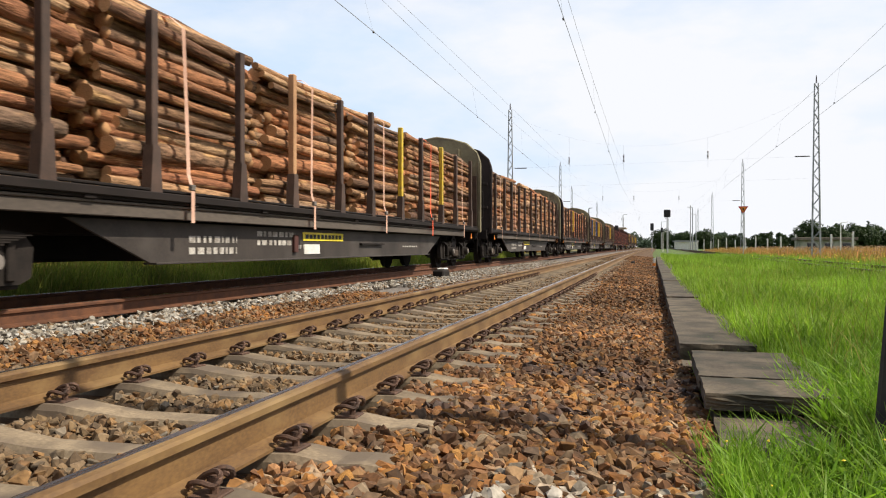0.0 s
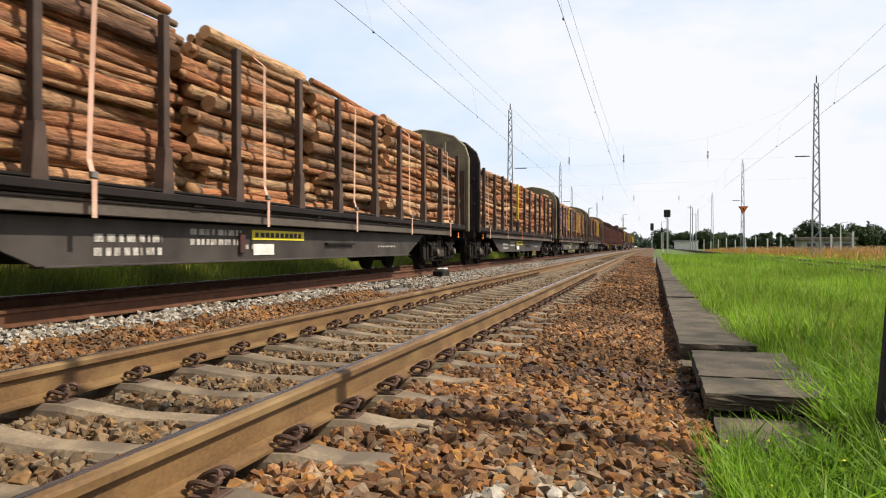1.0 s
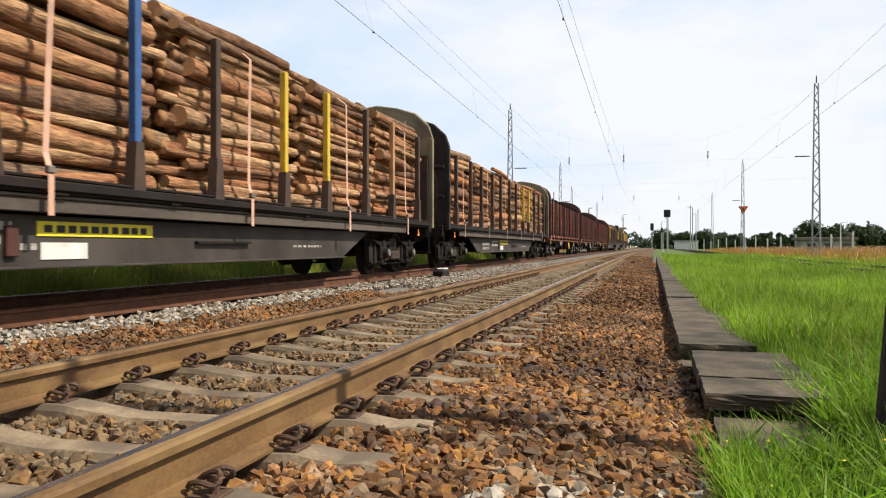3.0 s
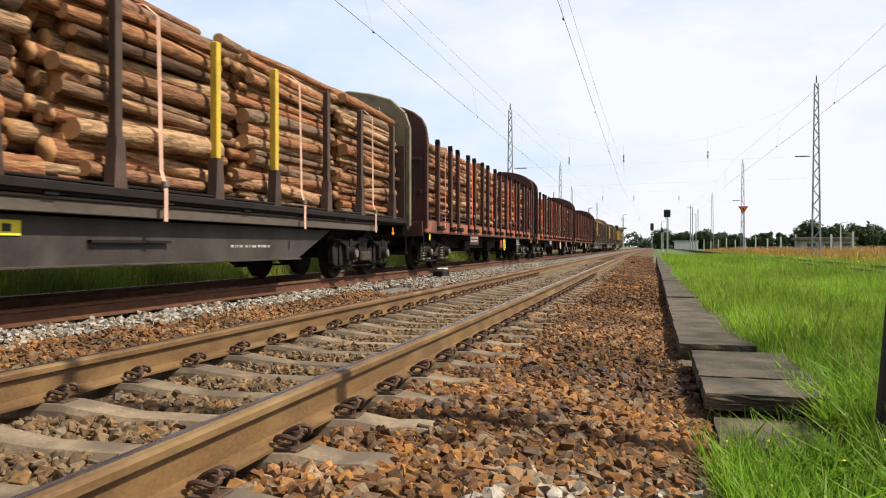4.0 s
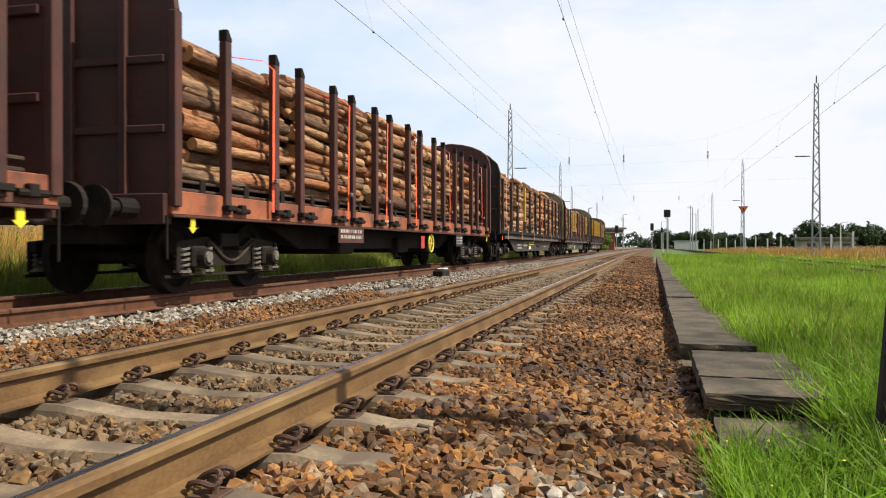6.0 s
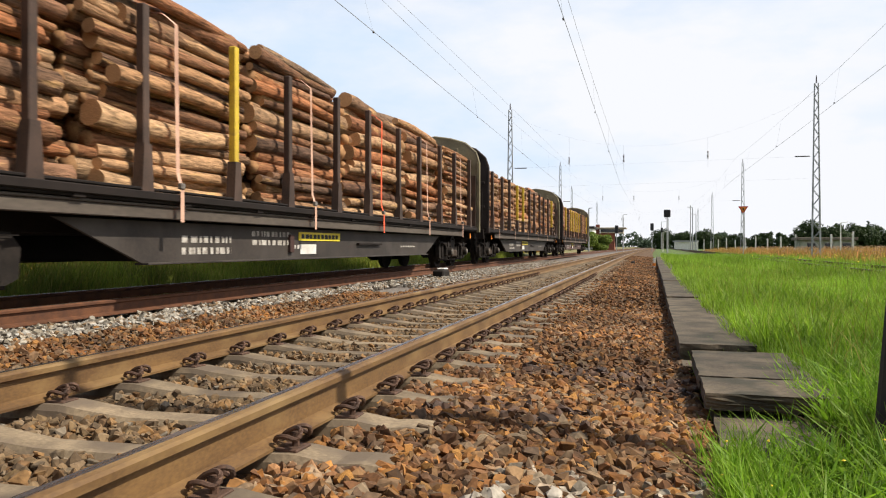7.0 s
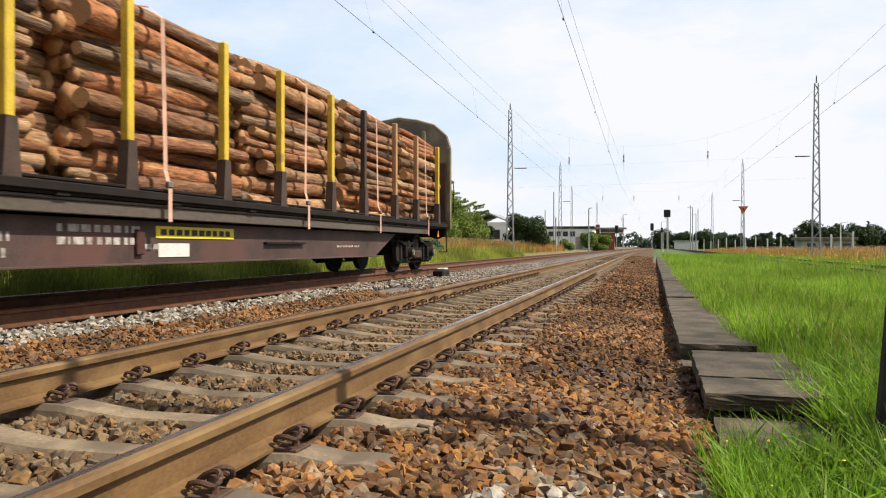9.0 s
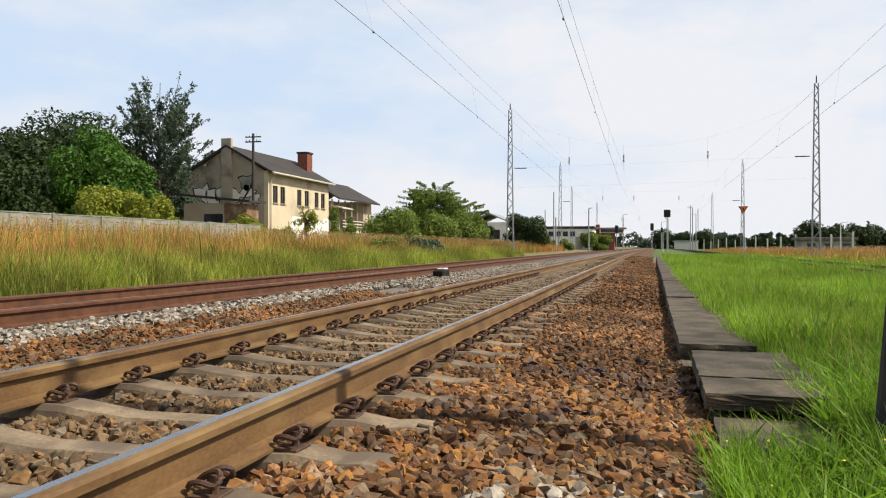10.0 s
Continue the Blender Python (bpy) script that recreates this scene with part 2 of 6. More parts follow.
GRASS_DRY = palette("grass_dry", [(0.5957, 0.2502, 0.08942), (0.2979, 0.2502, 0.03974), (0.6848, 0.3294, 0.1288), (0.3869, 0.2953, 0.05962), (0.6254, 0.2272, 0.08446), (0.5056, 0.3064, 0.07949)], 0.75, bump=0, two_sided_light=0.32, stain=0.5, stain_scale=0.4)
GRASS_WEED = palette("grass_weed", [(0.10, 0.19, 0.02), (0.15, 0.25, 0.03), (0.08, 0.15, 0.018), (0.2, 0.27, 0.04)], 0.65, bump=0, two_sided_light=0.35, stain=0.3, stain_scale=0.8)
GRASS_MEADOW = palette("grass_meadow", [(0.205, 0.37, 0.02), (0.265, 0.42, 0.03), (0.165, 0.31, 0.018), (0.32, 0.47, 0.055), (0.23, 0.39, 0.027), (0.36, 0.42, 0.10)], 0.6, bump=0, two_sided_light=0.5, stain=0.3, stain_scale=0.35)
GRASS_DEAD = palette("grass_dead", [(0.13, 0.085, 0.035), (0.07, 0.05, 0.025), (0.18, 0.14, 0.06), (0.11, 0.13, 0.03)], 0.85, bump=0, stain=0.35, stain_scale=0.6)
GRASS_DRY_GREEN = palette("grass_dry_green", [(0.2549, 0.3447, 0.0285), (0.3824, 0.4022, 0.057), (0.1784, 0.2729, 0.02375), (0.4844, 0.4309, 0.095), (0.2294, 0.3591, 0.03325)], 0.7, bump=0, two_sided_light=0.32, stain=0.5, stain_scale=0.4)
SOIL = material("soil_and_turf", (0.11, 0.19, 0.02), (0.05, 0.05, 0.02), 2.5, 0.95, 0, 30, 0.5, 0.03, randomise="none")
SOIL_DRY = material("dry_turf", (0.22, 0.17, 0.07), (0.09, 0.1, 0.03), 0.7, 0.95, 0, 18, 0.5, 0.03, randomise="none")
SLAB_CONCRETE = material("platform_concrete", (0.13, 0.1, 0.066), (0.05, 0.038, 0.025), 4, 0.92, 0, 50, 0.6, 0.008, vary=0.2, third=(0.036, 0.031, 0.019), third_scale=3.5, third_amount=(0.47, 0.62))
GALVANISED = material("mast_steel", (0.336, 0.344, 0.344), (0.24, 0.24, 0.24), 3, 0.6, 0.2, 40, 0.05, 0.002)
WIRE = material("wire", (0.336, 0.35, 0.35), (0.14, 0.14, 0.14), 3, 0.6, 0.5, 40, 0, 0)
INSULATOR = material("insulator_brown", (0.06, 0.04, 0.035), (0.04, 0.03, 0.03), 8, 0.3, 0, 40, 0, 0)
WAGON_GREY = material("wagon_dirty_grey", (0.0525, 0.04125, 0.03375), (0.0225, 0.01725, 0.01425), 1.6, 0.7, 0.1, 30, 0.12, 0.004, third=(0.06375, 0.0525, 0.045), third_scale=0.9)
WAGON_SILL = material("wagon_sill_dusty", (0.1053, 0.08424, 0.0663), (0.0585, 0.04524, 0.03588), 1.2, 0.75, 0.1, 25, 0.1, 0.004, stretch=(1, 0.3, 1))
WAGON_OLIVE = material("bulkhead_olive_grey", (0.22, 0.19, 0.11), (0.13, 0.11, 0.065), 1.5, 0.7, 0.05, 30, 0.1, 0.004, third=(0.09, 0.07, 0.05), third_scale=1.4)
WAGON_DARK = material("wagon_dark_brown", (0.018, 0.0125, 0.0105), (0.009, 0.0065, 0.0055), 2, 0.8, 0, 30, 0.12, 0.004, spec=0.2)
WAGON_RED = material("wagon_red_oxide", (0.085, 0.028, 0.02), (0.042, 0.016, 0.013), 1.4, 0.72, 0.05, 30, 0.12, 0.004, third=(0.05, 0.025, 0.02), third_scale=2)
WAGON_RED_BRIGHT = material("wagon_red_sill", (0.36, 0.115, 0.05), (0.2, 0.06, 0.03), 1.4, 0.7, 0.05, 30, 0.12, 0.004, third=(0.10, 0.045, 0.03), third_scale=2)
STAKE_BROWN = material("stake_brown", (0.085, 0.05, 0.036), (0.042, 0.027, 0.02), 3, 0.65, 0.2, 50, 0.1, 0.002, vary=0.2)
STAKE_YELLOW = material("stake_yellow", (0.62, 0.43, 0.03), (0.42, 0.28, 0.03), 3, 0.6, 0.05, 50, 0.1, 0.002, third=(0.16, 0.11, 0.05), third_scale=3, third_amount=(0.6, 0.75))
STAKE_BLUE = material("stake_blue", (0.035, 0.11, 0.30), (0.02, 0.06, 0.16), 3, 0.6, 0.05, 50, 0.1, 0.002)
STAKE_PALE = material("stake_pale_timber", (0.45, 0.25, 0.12), (0.3, 0.16, 0.08), 3, 0.7, 0.05, 50, 0.1, 0.002)
STRAP_PINK = material("strap_faded_pink", (0.62, 0.38, 0.28), (0.48, 0.29, 0.21), 6, 0.85, 0, 120, 0.1, 0.001)
STRAP_ORANGE = material("strap_orange", (0.85, 0.13, 0.05), (0.62, 0.09, 0.035), 6, 0.8, 0, 120, 0.1, 0.001)
BOGIE_STEEL = material("bogie_steel", (0.0252, 0.0189, 0.0154), (0.0098, 0.0077, 0.0063), 5, 0.85, 0, 50, 0.15, 0.003, spec=0.2)
AXLE_CAP = material("axle_box_cap", (0.22, 0.19, 0.165), (0.11, 0.095, 0.08), 8, 0.6, 0.2, 60, 0.1, 0.002)
WHEEL_STEEL = material("wheel_steel", (0.026, 0.02, 0.016), (0.012, 0.009, 0.008), 5, 0.85, 0, 50, 0.1, 0.002, spec=0.15)
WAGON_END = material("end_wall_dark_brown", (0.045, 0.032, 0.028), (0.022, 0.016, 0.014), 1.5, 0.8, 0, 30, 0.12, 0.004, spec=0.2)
DUSTY_STEEL = material("dusty_bogie_steel", (0.0663, 0.047, 0.03426), (0.02482, 0.01768, 0.01385), 6, 0.85, 0, 50, 0.15, 0.003, spec=0.2)
WAGON_MAROON = material("wagon_dirty_maroon", (0.085, 0.05, 0.042), (0.042, 0.026, 0.022), 1.6, 0.7, 0.1, 30, 0.12, 0.004, third=(0.10, 0.045, 0.035), third_scale=0.8)
STENCIL = material("stencil_worn_white", (0.525, 0.488, 0.438), (0.175, 0.15, 0.125), 9, 0.8, 0, 60, 0, 0)
SIGN_YELLOW = material("sign_yellow", (0.75, 0.62, 0.03), (0.6, 0.48, 0.03), 3, 0.6, 0, 50, 0, 0)
SIGN_WHITE = material("sign_white", (0.72, 0.7, 0.66), (0.5, 0.47, 0.42), 4, 0.7, 0, 50, 0, 0)
SIGN_BLACK = material("sign_black", (0.02, 0.02, 0.02), (0.012, 0.012, 0.012), 4, 0.7, 0, 50, 0, 0)
SIGN_RED = material("sign_red", (0.5, 0.04, 0.04), (0.35, 0.03, 0.03), 4, 0.7, 0, 50, 0, 0)
SIGN_ORANGE = material("sign_orange", (0.8, 0.25, 0.02), (0.6, 0.18, 0.02), 4, 0.7, 0, 50, 0, 0)

# ---- ground: one sheet to the horizon ----
def ground_height(x):
    """Cross-section of the land: ballast beds, cess, verges."""
    stops = [(-400, 0.6), (-60, 0.5), (-26, 0.4), (-18, 0.35), (-13, 0.1), (-11, 0.0), (-9.2, -0.2), (-8.4, -0.26), (-4.9, -0.25), (-4.4, -0.32), (-3.6, -0.245),
             (-0.75, -0.245), (-0.3, -0.285), (0.25, -0.34), (0.5, -0.34), (1.2, -0.24), (4, -0.25), (9, -0.35), (14, -0.2), (30, -0.1), (400, -0.1)]
    for (a, za), (b, zb) in zip(stops, stops[1:]):
        if x <= b:
            return za + (zb - za) * max(0.0, (x - a) / (b - a))
    return stops[-1][1]


XS = [-400, -120, -60, -40, -26, -18, -14, -11, -9.2, -8.4, -7.5, -6, -4.9, -4.4, -3.6, -2.2, -0.75, -0.3, 0.0, 0.25, 0.5, 0.8, 1.2, 2.5, 4, 6.4, 9, 14, 30, 80, 400]
YS = [-30, -10, 0, 5, 10, 15, 20, 30, 40, 50, 60, 70, 80, 90, 100, 120, 140, 160, 200, 260, 340, 500, 900, 1600]
BANDS = [("ground", SOIL_DRY, -400, -8.4, "dry uneven turf and soil beside the railway"), ("ballast_bed", BALLAST_GREY, -8.4, -3.6, "grey and rusty crushed stone ballast bed"),
         ("ballast_bed", BALLAST_BED, -3.6, 0.5, "rust-brown crushed stone ballast bed under the track"), ("ground", SOIL, 0.5, 400, "green turf and soil beside the platform")]


def build_ground():
    for name, mat, xa, xb, label in BANDS:
        xs = [x for x in XS if xa <= x <= xb]
        bm = bmesh.new()
        rows = [[bm.verts.new((x + bend(y) * (1 if abs(x) < 30 else 0.0), y, ground_height(x))) for x in xs] for y in YS]
        for r0, r1 in zip(rows, rows[1:]):
            for i in range(len(xs) - 1):
                bm.faces.new((r0[i], r0[i + 1], r1[i + 1], r1[i]))
        ob = new(name, mesh_of(name, bm, mat))
        tagged(ob, label, "ground", kind="structure")


build_ground()

RAIL_FOOT = [(-0.075, -0.172), (0.075, -0.172), (0.075, -0.16), (0.012, -0.14), (0.009, -0.046), (-0.009, -0.046), (-0.012, -0.14), (-0.075, -0.16)]
RAIL_HEAD = [(-0.009, -0.05), (0.009, -0.05), (0.036, -0.038), (0.0365, -0.014), (0.027, -0.004), (0.004, 0.0), (-0.030, 0.0), (-0.0365, -0.008), (-0.036, -0.038)]


def rail_sweep(name, x, outline, mat):
    ys = [-12, 0, 10, 20, 30, 38, 46, 56, 66, 78, 92, 110, 130, 150, 200, 300, 500]
    bm = bmesh.new()
    rings = [[bm.verts.new((x + bend(y) + px, y, pz)) for px, pz in outline] for y in ys]
    n = len(outline)
    for a, b in zip(rings, rings[1:]):
        for i in range(n):
            bm.faces.new((a[i], a[(i + 1) % n], b[(i + 1) % n], b[i]))
    bm.faces.new(rings[0])
    bm.faces.new(rings[-1][::-1])
    bmesh.ops.recalc_face_normals(bm, faces=bm.faces[:])
    return mesh_of(name, bm, mat)


def build_rail(x, mat, label):
    ob = tagged(new("rail", rail_sweep("rail", x, RAIL_FOOT, mat)), label, "rail", "running rails")
    me = rail_sweep("rail_head", x, RAIL_HEAD, mat)
    me.materials.append(RAIL_SHINE)
    for f in me.polygons:
        if f.normal.z > 0.97 and f.center.z > -0.001:
            f.material_index = 1
    link_up("rail_head", me, ob, "rail head with a worn bright top")
    return ob


for tx, mat, label in ((TRACK_1, RAIL_RUST, "brown rusty steel rail with a worn bright top"), (TRACK_2, RAIL_RED, "red-brown rusty steel rail with a worn bright top")):
    for s in (-0.755, 0.755):
        build_rail(tx + s, mat, label)


def sleeper_mesh():
    """Concrete sleeper: deep ends, waisted middle, sloping sides."""
    xs = [-1.30, -1.26, -1.18, -1.08, -0.93, -0.58, -0.44, -0.22, 0.22, 0.44, 0.58, 0.93, 1.08, 1.18, 1.26, 1.30]
    half = [-0.220, -0.196, -0.190, -0.197, -0.174, -0.176, -0.196, -0.220]
    tops = half + half[::-1]
    bm = bmesh.new()
    rings = []
    for x, t in zip(xs, tops):
        w = 0.09 if abs(x) > 0.4 else 0.08
        rings.append([bm.verts.new((x, y, z)) for y, z in ((-0.14, -0.36), (-w - 0.018, t - 0.028), (-w, t), (w, t), (w + 0.018, t - 0.028), (0.14, -0.36))])
    for a, b in zip(rings, rings[1:]):
        for i in range(6):
            bm.faces.new((a[i], a[(i + 1) % 6], b[(i + 1) % 6], b[i]))
    bm.faces.new(rings[0])
    bm.faces.new(rings[-1][::-1])
    bmesh.ops.recalc_face_normals(bm, faces=bm.faces[:])
    return mesh_of("sleeper", bm, CONCRETE_SLEEPER)


def clip_mesh():
    """Spring clip: two loops of bent bar and a screw on a guide plate."""
    plate = box(-0.055, 0.055, -0.06, 0.06, -0.185, -0.165, 0.004)
    bm = bmesh.new()
    for s in (-1, 1):
        pts = [(-0.045, s * 0.014, -0.135), (-0.005, s * 0.022, -0.105), (0.045, s * 0.036, -0.088), (0.072, s * 0.062, -0.098), (0.06, s * 0.095, -0.128), (0.015, s * 0.108, -0.118), (-0.03, s * 0.098, -0.122), (-0.058, s * 0.068, -0.142), (-0.055, s * 0.045, -0.148)]
        pts = [Vector((x * 0.82, y * 0.56, -0.118 + (z + 0.118) * 0.9)) for x, y, z in pts]
        ends = [pts[0]] + pts + [pts[-1]]
        path = []
        for a, b, c, d in zip(ends, ends[1:], ends[2:], ends[3:]):
            for q in (0, 0.33, 0.67):
                path.append(tuple(0.5 * (2 * b + (c - a) * q + (2 * a - 5 * b + 4 * c - d) * q * q + (3 * b - a - 3 * c + d) * q ** 3)))
        add_tube(bm, path + [tuple(pts[-1])], 0.0095, 6)
    screw = rod((0.02, 0, -0.18), (0.02, 0, -0.11), 0.014, seg=6)
    add_rod(screw, (0.02, 0, -0.135), (0.02, 0, -0.112), 0.024, seg=6)
    return mesh_of("rail_clip", bm, CLIP_STEEL), mesh_of("guide_plate", plate, CLIP_STEEL), mesh_of("screw", screw, CLIP_STEEL)


SLEEPER, (CLIP, CLIP_PLATE, CLIP_SCREW) = sleeper_mesh(), clip_mesh()
S_Y0, S_STEP = 2.235, 0.601


def build_sleepers():
    for i in range(-2, 78):
        y = S_Y0 + i * S_STEP
        h = heading(y)
        rnd = random.Random(i)
        s = new("sleeper", SLEEPER)
        s.matrix_basis = pose(TRACK_1 + bend(y), y, 0, 0, 0, h + rnd.uniform(-0.25, 0.25))
        tagged(s, "worn brown-grey concrete sleeper bedded in ballast", "sleeper", "sleepers of the near track")
        if y < 22:
            for side in (-1, 1):
                for inner in (-1, 1):
                    c = link_up("rail_clip", CLIP, s, "rusty steel spring clip")
                    c.matrix_basis = pose(side * 0.755 + inner * 0.115, 0, rnd.uniform(-0.003, 0.003), 0, 0, (0 if inner > 0 else 180) + rnd.uniform(-4, 4))
                    link_up("guide_plate", CLIP_PLATE, c)
                    link_up("screw", CLIP_SCREW, c)
    for i in range(0, 60):
        y = 4.0 + i * 0.65
        s = new("sleeper", SLEEPER)
        s.matrix_basis = pose(TRACK_2 + bend(y), y, -0.05, 0, 0, heading(y))
        tagged(s, "concrete sleeper half buried in grey ballast", "sleeper", "sleepers of the far track")


build_sleepers()

# ---- the train ----
def log_material(name, per_object):
    m = bpy.data.materials.new(name)
    m.use_nodes = True
    n, l = m.node_tree.nodes, m.node_tree.links
    bsdf = n["Principled BSDF"]
    bsdf.inputs["Specular IOR Level"].default_value = 0.2
    bsdf.inputs["Roughness"].default_value = 0.85
    src = n.new("ShaderNodeObjectInfo").outputs["Random"] if per_object else n.new("ShaderNodeNewGeometry").outputs["Random Per Island"]
    ramp = n.new("ShaderNodeValToRGB")
    tones = [(0.204, 0.106, 0.0581), (0.347, 0.138, 0.0581), (0.133, 0.0754, 0.0458), (0.367, 0.202, 0.101), (0.245, 0.092, 0.0422), (0.214, 0.138, 0.088), (0.0867, 0.046, 0.0299), (0.306, 0.143, 0.0669), (0.449, 0.276, 0.15), (0.163, 0.0902, 0.0528)]
    while len(ramp.color_ramp.elements) < len(tones):
        ramp.color_ramp.elements.new(0.5)
    for i, c in enumerate(tones):
        ramp.color_ramp.elements[i].position = i / (len(tones) - 1)
        ramp.color_ramp.elements[i].color = (*c, 1)
    l.new(src, ramp.inputs["Fac"])
    tc = n.new("ShaderNodeTexCoord")
    mp = n.new("ShaderNodeMapping")
    mp.inputs["Scale"].default_value = (0.1, 0.42, 0.1) if per_object else (1, 0.13, 1)
    off = n.new("ShaderNodeVectorMath")
    off.operation = "MULTIPLY_ADD"
    comb = n.new("ShaderNodeCombineXYZ")
    for k in "XYZ":
        l.new(src, comb.inputs[k])
    l.new(comb.outputs["Vector"], off.inputs[0])
    off.inputs[1].default_value = (91.0, 57.0, 33.0)
    l.new(tc.outputs["Object"], mp.inputs["Vector"])
    l.new(mp.outputs["Vector"], off.inputs[2])
    big = n.new("ShaderNodeTexNoise")
    big.inputs["Scale"].default_value, big.inputs["Detail"].default_value = 9.0, 7
    l.new(off.outputs["Vector"], big.inputs["Vector"])
    fine = n.new("ShaderNodeTexNoise")
    fine.inputs["Scale"].default_value, fine.inputs["Detail"].default_value = 30.0, 8
    fine.inputs["Roughness"].default_value = 0.65
    l.new(off.outputs["Vector"], fine.inputs["Vector"])
    bare = n.new("ShaderNodeValToRGB")
    bare.color_ramp.elements[0].position, bare.color_ramp.elements[1].position = 0.60, 0.68
    l.new(big.outputs["Fac"], bare.inputs["Fac"])
    half = n.new("ShaderNodeMath")
    half.operation = "MULTIPLY"
    half.inputs[1].default_value = 0.7
    l.new(bare.outputs["Color"], half.inputs[0])
    mx = n.new("ShaderNodeMix")
    mx.data_type = "RGBA"
    l.new(half.outputs["Value"], mx.inputs["Factor"])
    l.new(ramp.outputs["Color"], mx.inputs["A"])
    mx.inputs["B"].default_value = (0.46, 0.27, 0.115, 1)
    mr = n.new("ShaderNodeMapRange")
    mr.inputs["From Min"].default_value, mr.inputs["From Max"].default_value = 0.3, 0.7
    mr.inputs["To Min"].default_value, mr.inputs["To Max"].default_value = 0.22, 1.6
    l.new(fine.outputs["Fac"], mr.inputs["Value"])
    hs = n.new("ShaderNodeHueSaturation")
    l.new(mr.outputs["Result"], hs.inputs["Value"])
    l.new(mx.outputs["Result"], hs.inputs["Color"])
    l.new(hs.outputs["Color"], bsdf.inputs["Base Color"])
    bp = n.new("ShaderNodeBump")
    bp.inputs["Strength"].default_value, bp.inputs["Distance"].default_value = 1.0, 0.03
    l.new(fine.outputs["Fac"], bp.inputs["Height"])
    l.new(bp.outputs["Normal"], bsdf.inputs["Normal"])
    return m


BARK, BARK_LOOSE = log_material("pine_bark", True), log_material("pine_bark_inner", False)
END_GRAIN = material("sawn_end_grain", (0.50, 0.27, 0.12), (0.28, 0.14, 0.06), 9, 0.85, 0, 60, 0.2, 0.004, vary=0.3)


def log_arrays(rnd, sides, rings):
    """A crooked, tapered log of length 1 along y and radius about 1."""
    ph, ph2 = rnd.uniform(0, 6.28), rnd.uniform(0, 6.28)
    crook = rnd.uniform(0.15, 0.75)
    vs, fs, caps = [], [], []
    for j in range(rings + 1):
        t = j / rings
        taper = 1.1 - 0.22 * t
        ox, oz = crook * math.sin(2.6 * t + ph), crook * 0.7 * math.sin(3.4 * t + ph2)
        for i in range(sides):
            a = 2 * math.pi * i / sides
            r = taper * (1 + rnd.uniform(-0.09, 0.09))
            vs.append((ox + r * math.cos(a), t - 0.5, oz + r * math.sin(a)))
    for j in range(rings):
        for i in range(sides):
            k = (i + 1) % sides
            fs.append((j * sides + i, (j + 1) * sides + i, (j + 1) * sides + k, j * sides + k))
    caps = [tuple(range(sides)), tuple(range(rings * sides + sides - 1, rings * sides - 1, -1))]
    return vs, fs, caps


def log_mesh(rnd, sides=12, rings=7):
    vs, fs, caps = log_arrays(rnd, sides, rings)
    me = raw_mesh("log", vs, fs + caps, BARK, True)
    me.materials.append(END_GRAIN)
    for p in me.polygons:
        if len(p.vertices) == sides:
            p.material_index = 1
            p.use_smooth = False
    return me


LOGS = [log_mesh(random.Random(100 + i)) for i in range(14)]
RAW_LOGS = [log_arrays(random.Random(300 + i), 7, 2) for i in range(10)]


def log_stack(seed, length, base, height, mean, half_width=1.22, arch=0.12):
    """A bay of logs lying along the wagon: the outer ones singly, the heart as one heap."""
    rnd = random.Random(seed)
    st = thing("log_stack", "stack of rough pine logs with bark, lying lengthwise on a wagon", "logs", "log stacks on the train")
    heap_v, heap_f, heap_m = [], [], []

    def lay(x, z, r, single):
        dy = rnd.uniform(-0.27, 0.27)
        ln = length * rnd.uniform(0.84, 1.04)
        if single:
            o = link_up("log", LOGS[rnd.randrange(len(LOGS))], st)
            o.matrix_basis = pose(x, dy, z, rnd.uniform(-1.6, 1.6), rnd.uniform(0, 360), rnd.uniform(-0.9, 0.9)) @ Matrix.Diagonal((r, ln * rnd.choice((-1, 1)), r, 1))
        else:
            vs, fs, caps = RAW_LOGS[rnd.randrange(len(RAW_LOGS))]
            b = len(heap_v)
            heap_v.extend([(x + vx * r, dy + vy * ln, z + vz * r) for vx, vy, vz in vs])
            heap_f.extend([tuple(b + q for q in f) for f in fs + caps])
            heap_m.extend([0] * len(fs) + [1] * len(caps))

    # the near side, one above another; then column by column to the far side
    x = half_width
    col = 0
    while x > -half_width:
        z = base
        while True:
            r = mean * rnd.choice((0.62, 0.75, 0.85, 0.95, 1.05, 1.2, 1.45)) * 0.5
            top = height + arch * (1 - (x / half_width) ** 2) + rnd.uniform(-0.05, 0.1)
            if z + r > top:
                break
            jitter = rnd.uniform(-0.16, 0.02) if col == 0 else rnd.uniform(-0.04, 0.04)
            lay(x - r + jitter, z + r, r, col == 0 or (z + 3.2 * r > top and x > -0.3))
            z += (2.05 if col == 0 else 1.93) * r
        x -= mean * 0.98
        col += 1
    me = raw_mesh("log_heap", heap_v, heap_f, BARK_LOOSE, True)
    me.materials.append(END_GRAIN)
    me.polygons.foreach_set("material_index", np.array(heap_m, dtype=np.int32))
    tagged(link_up("log_heap", me, st, "inner logs of the stack with sawn ends"), kind="stuff")
    return st


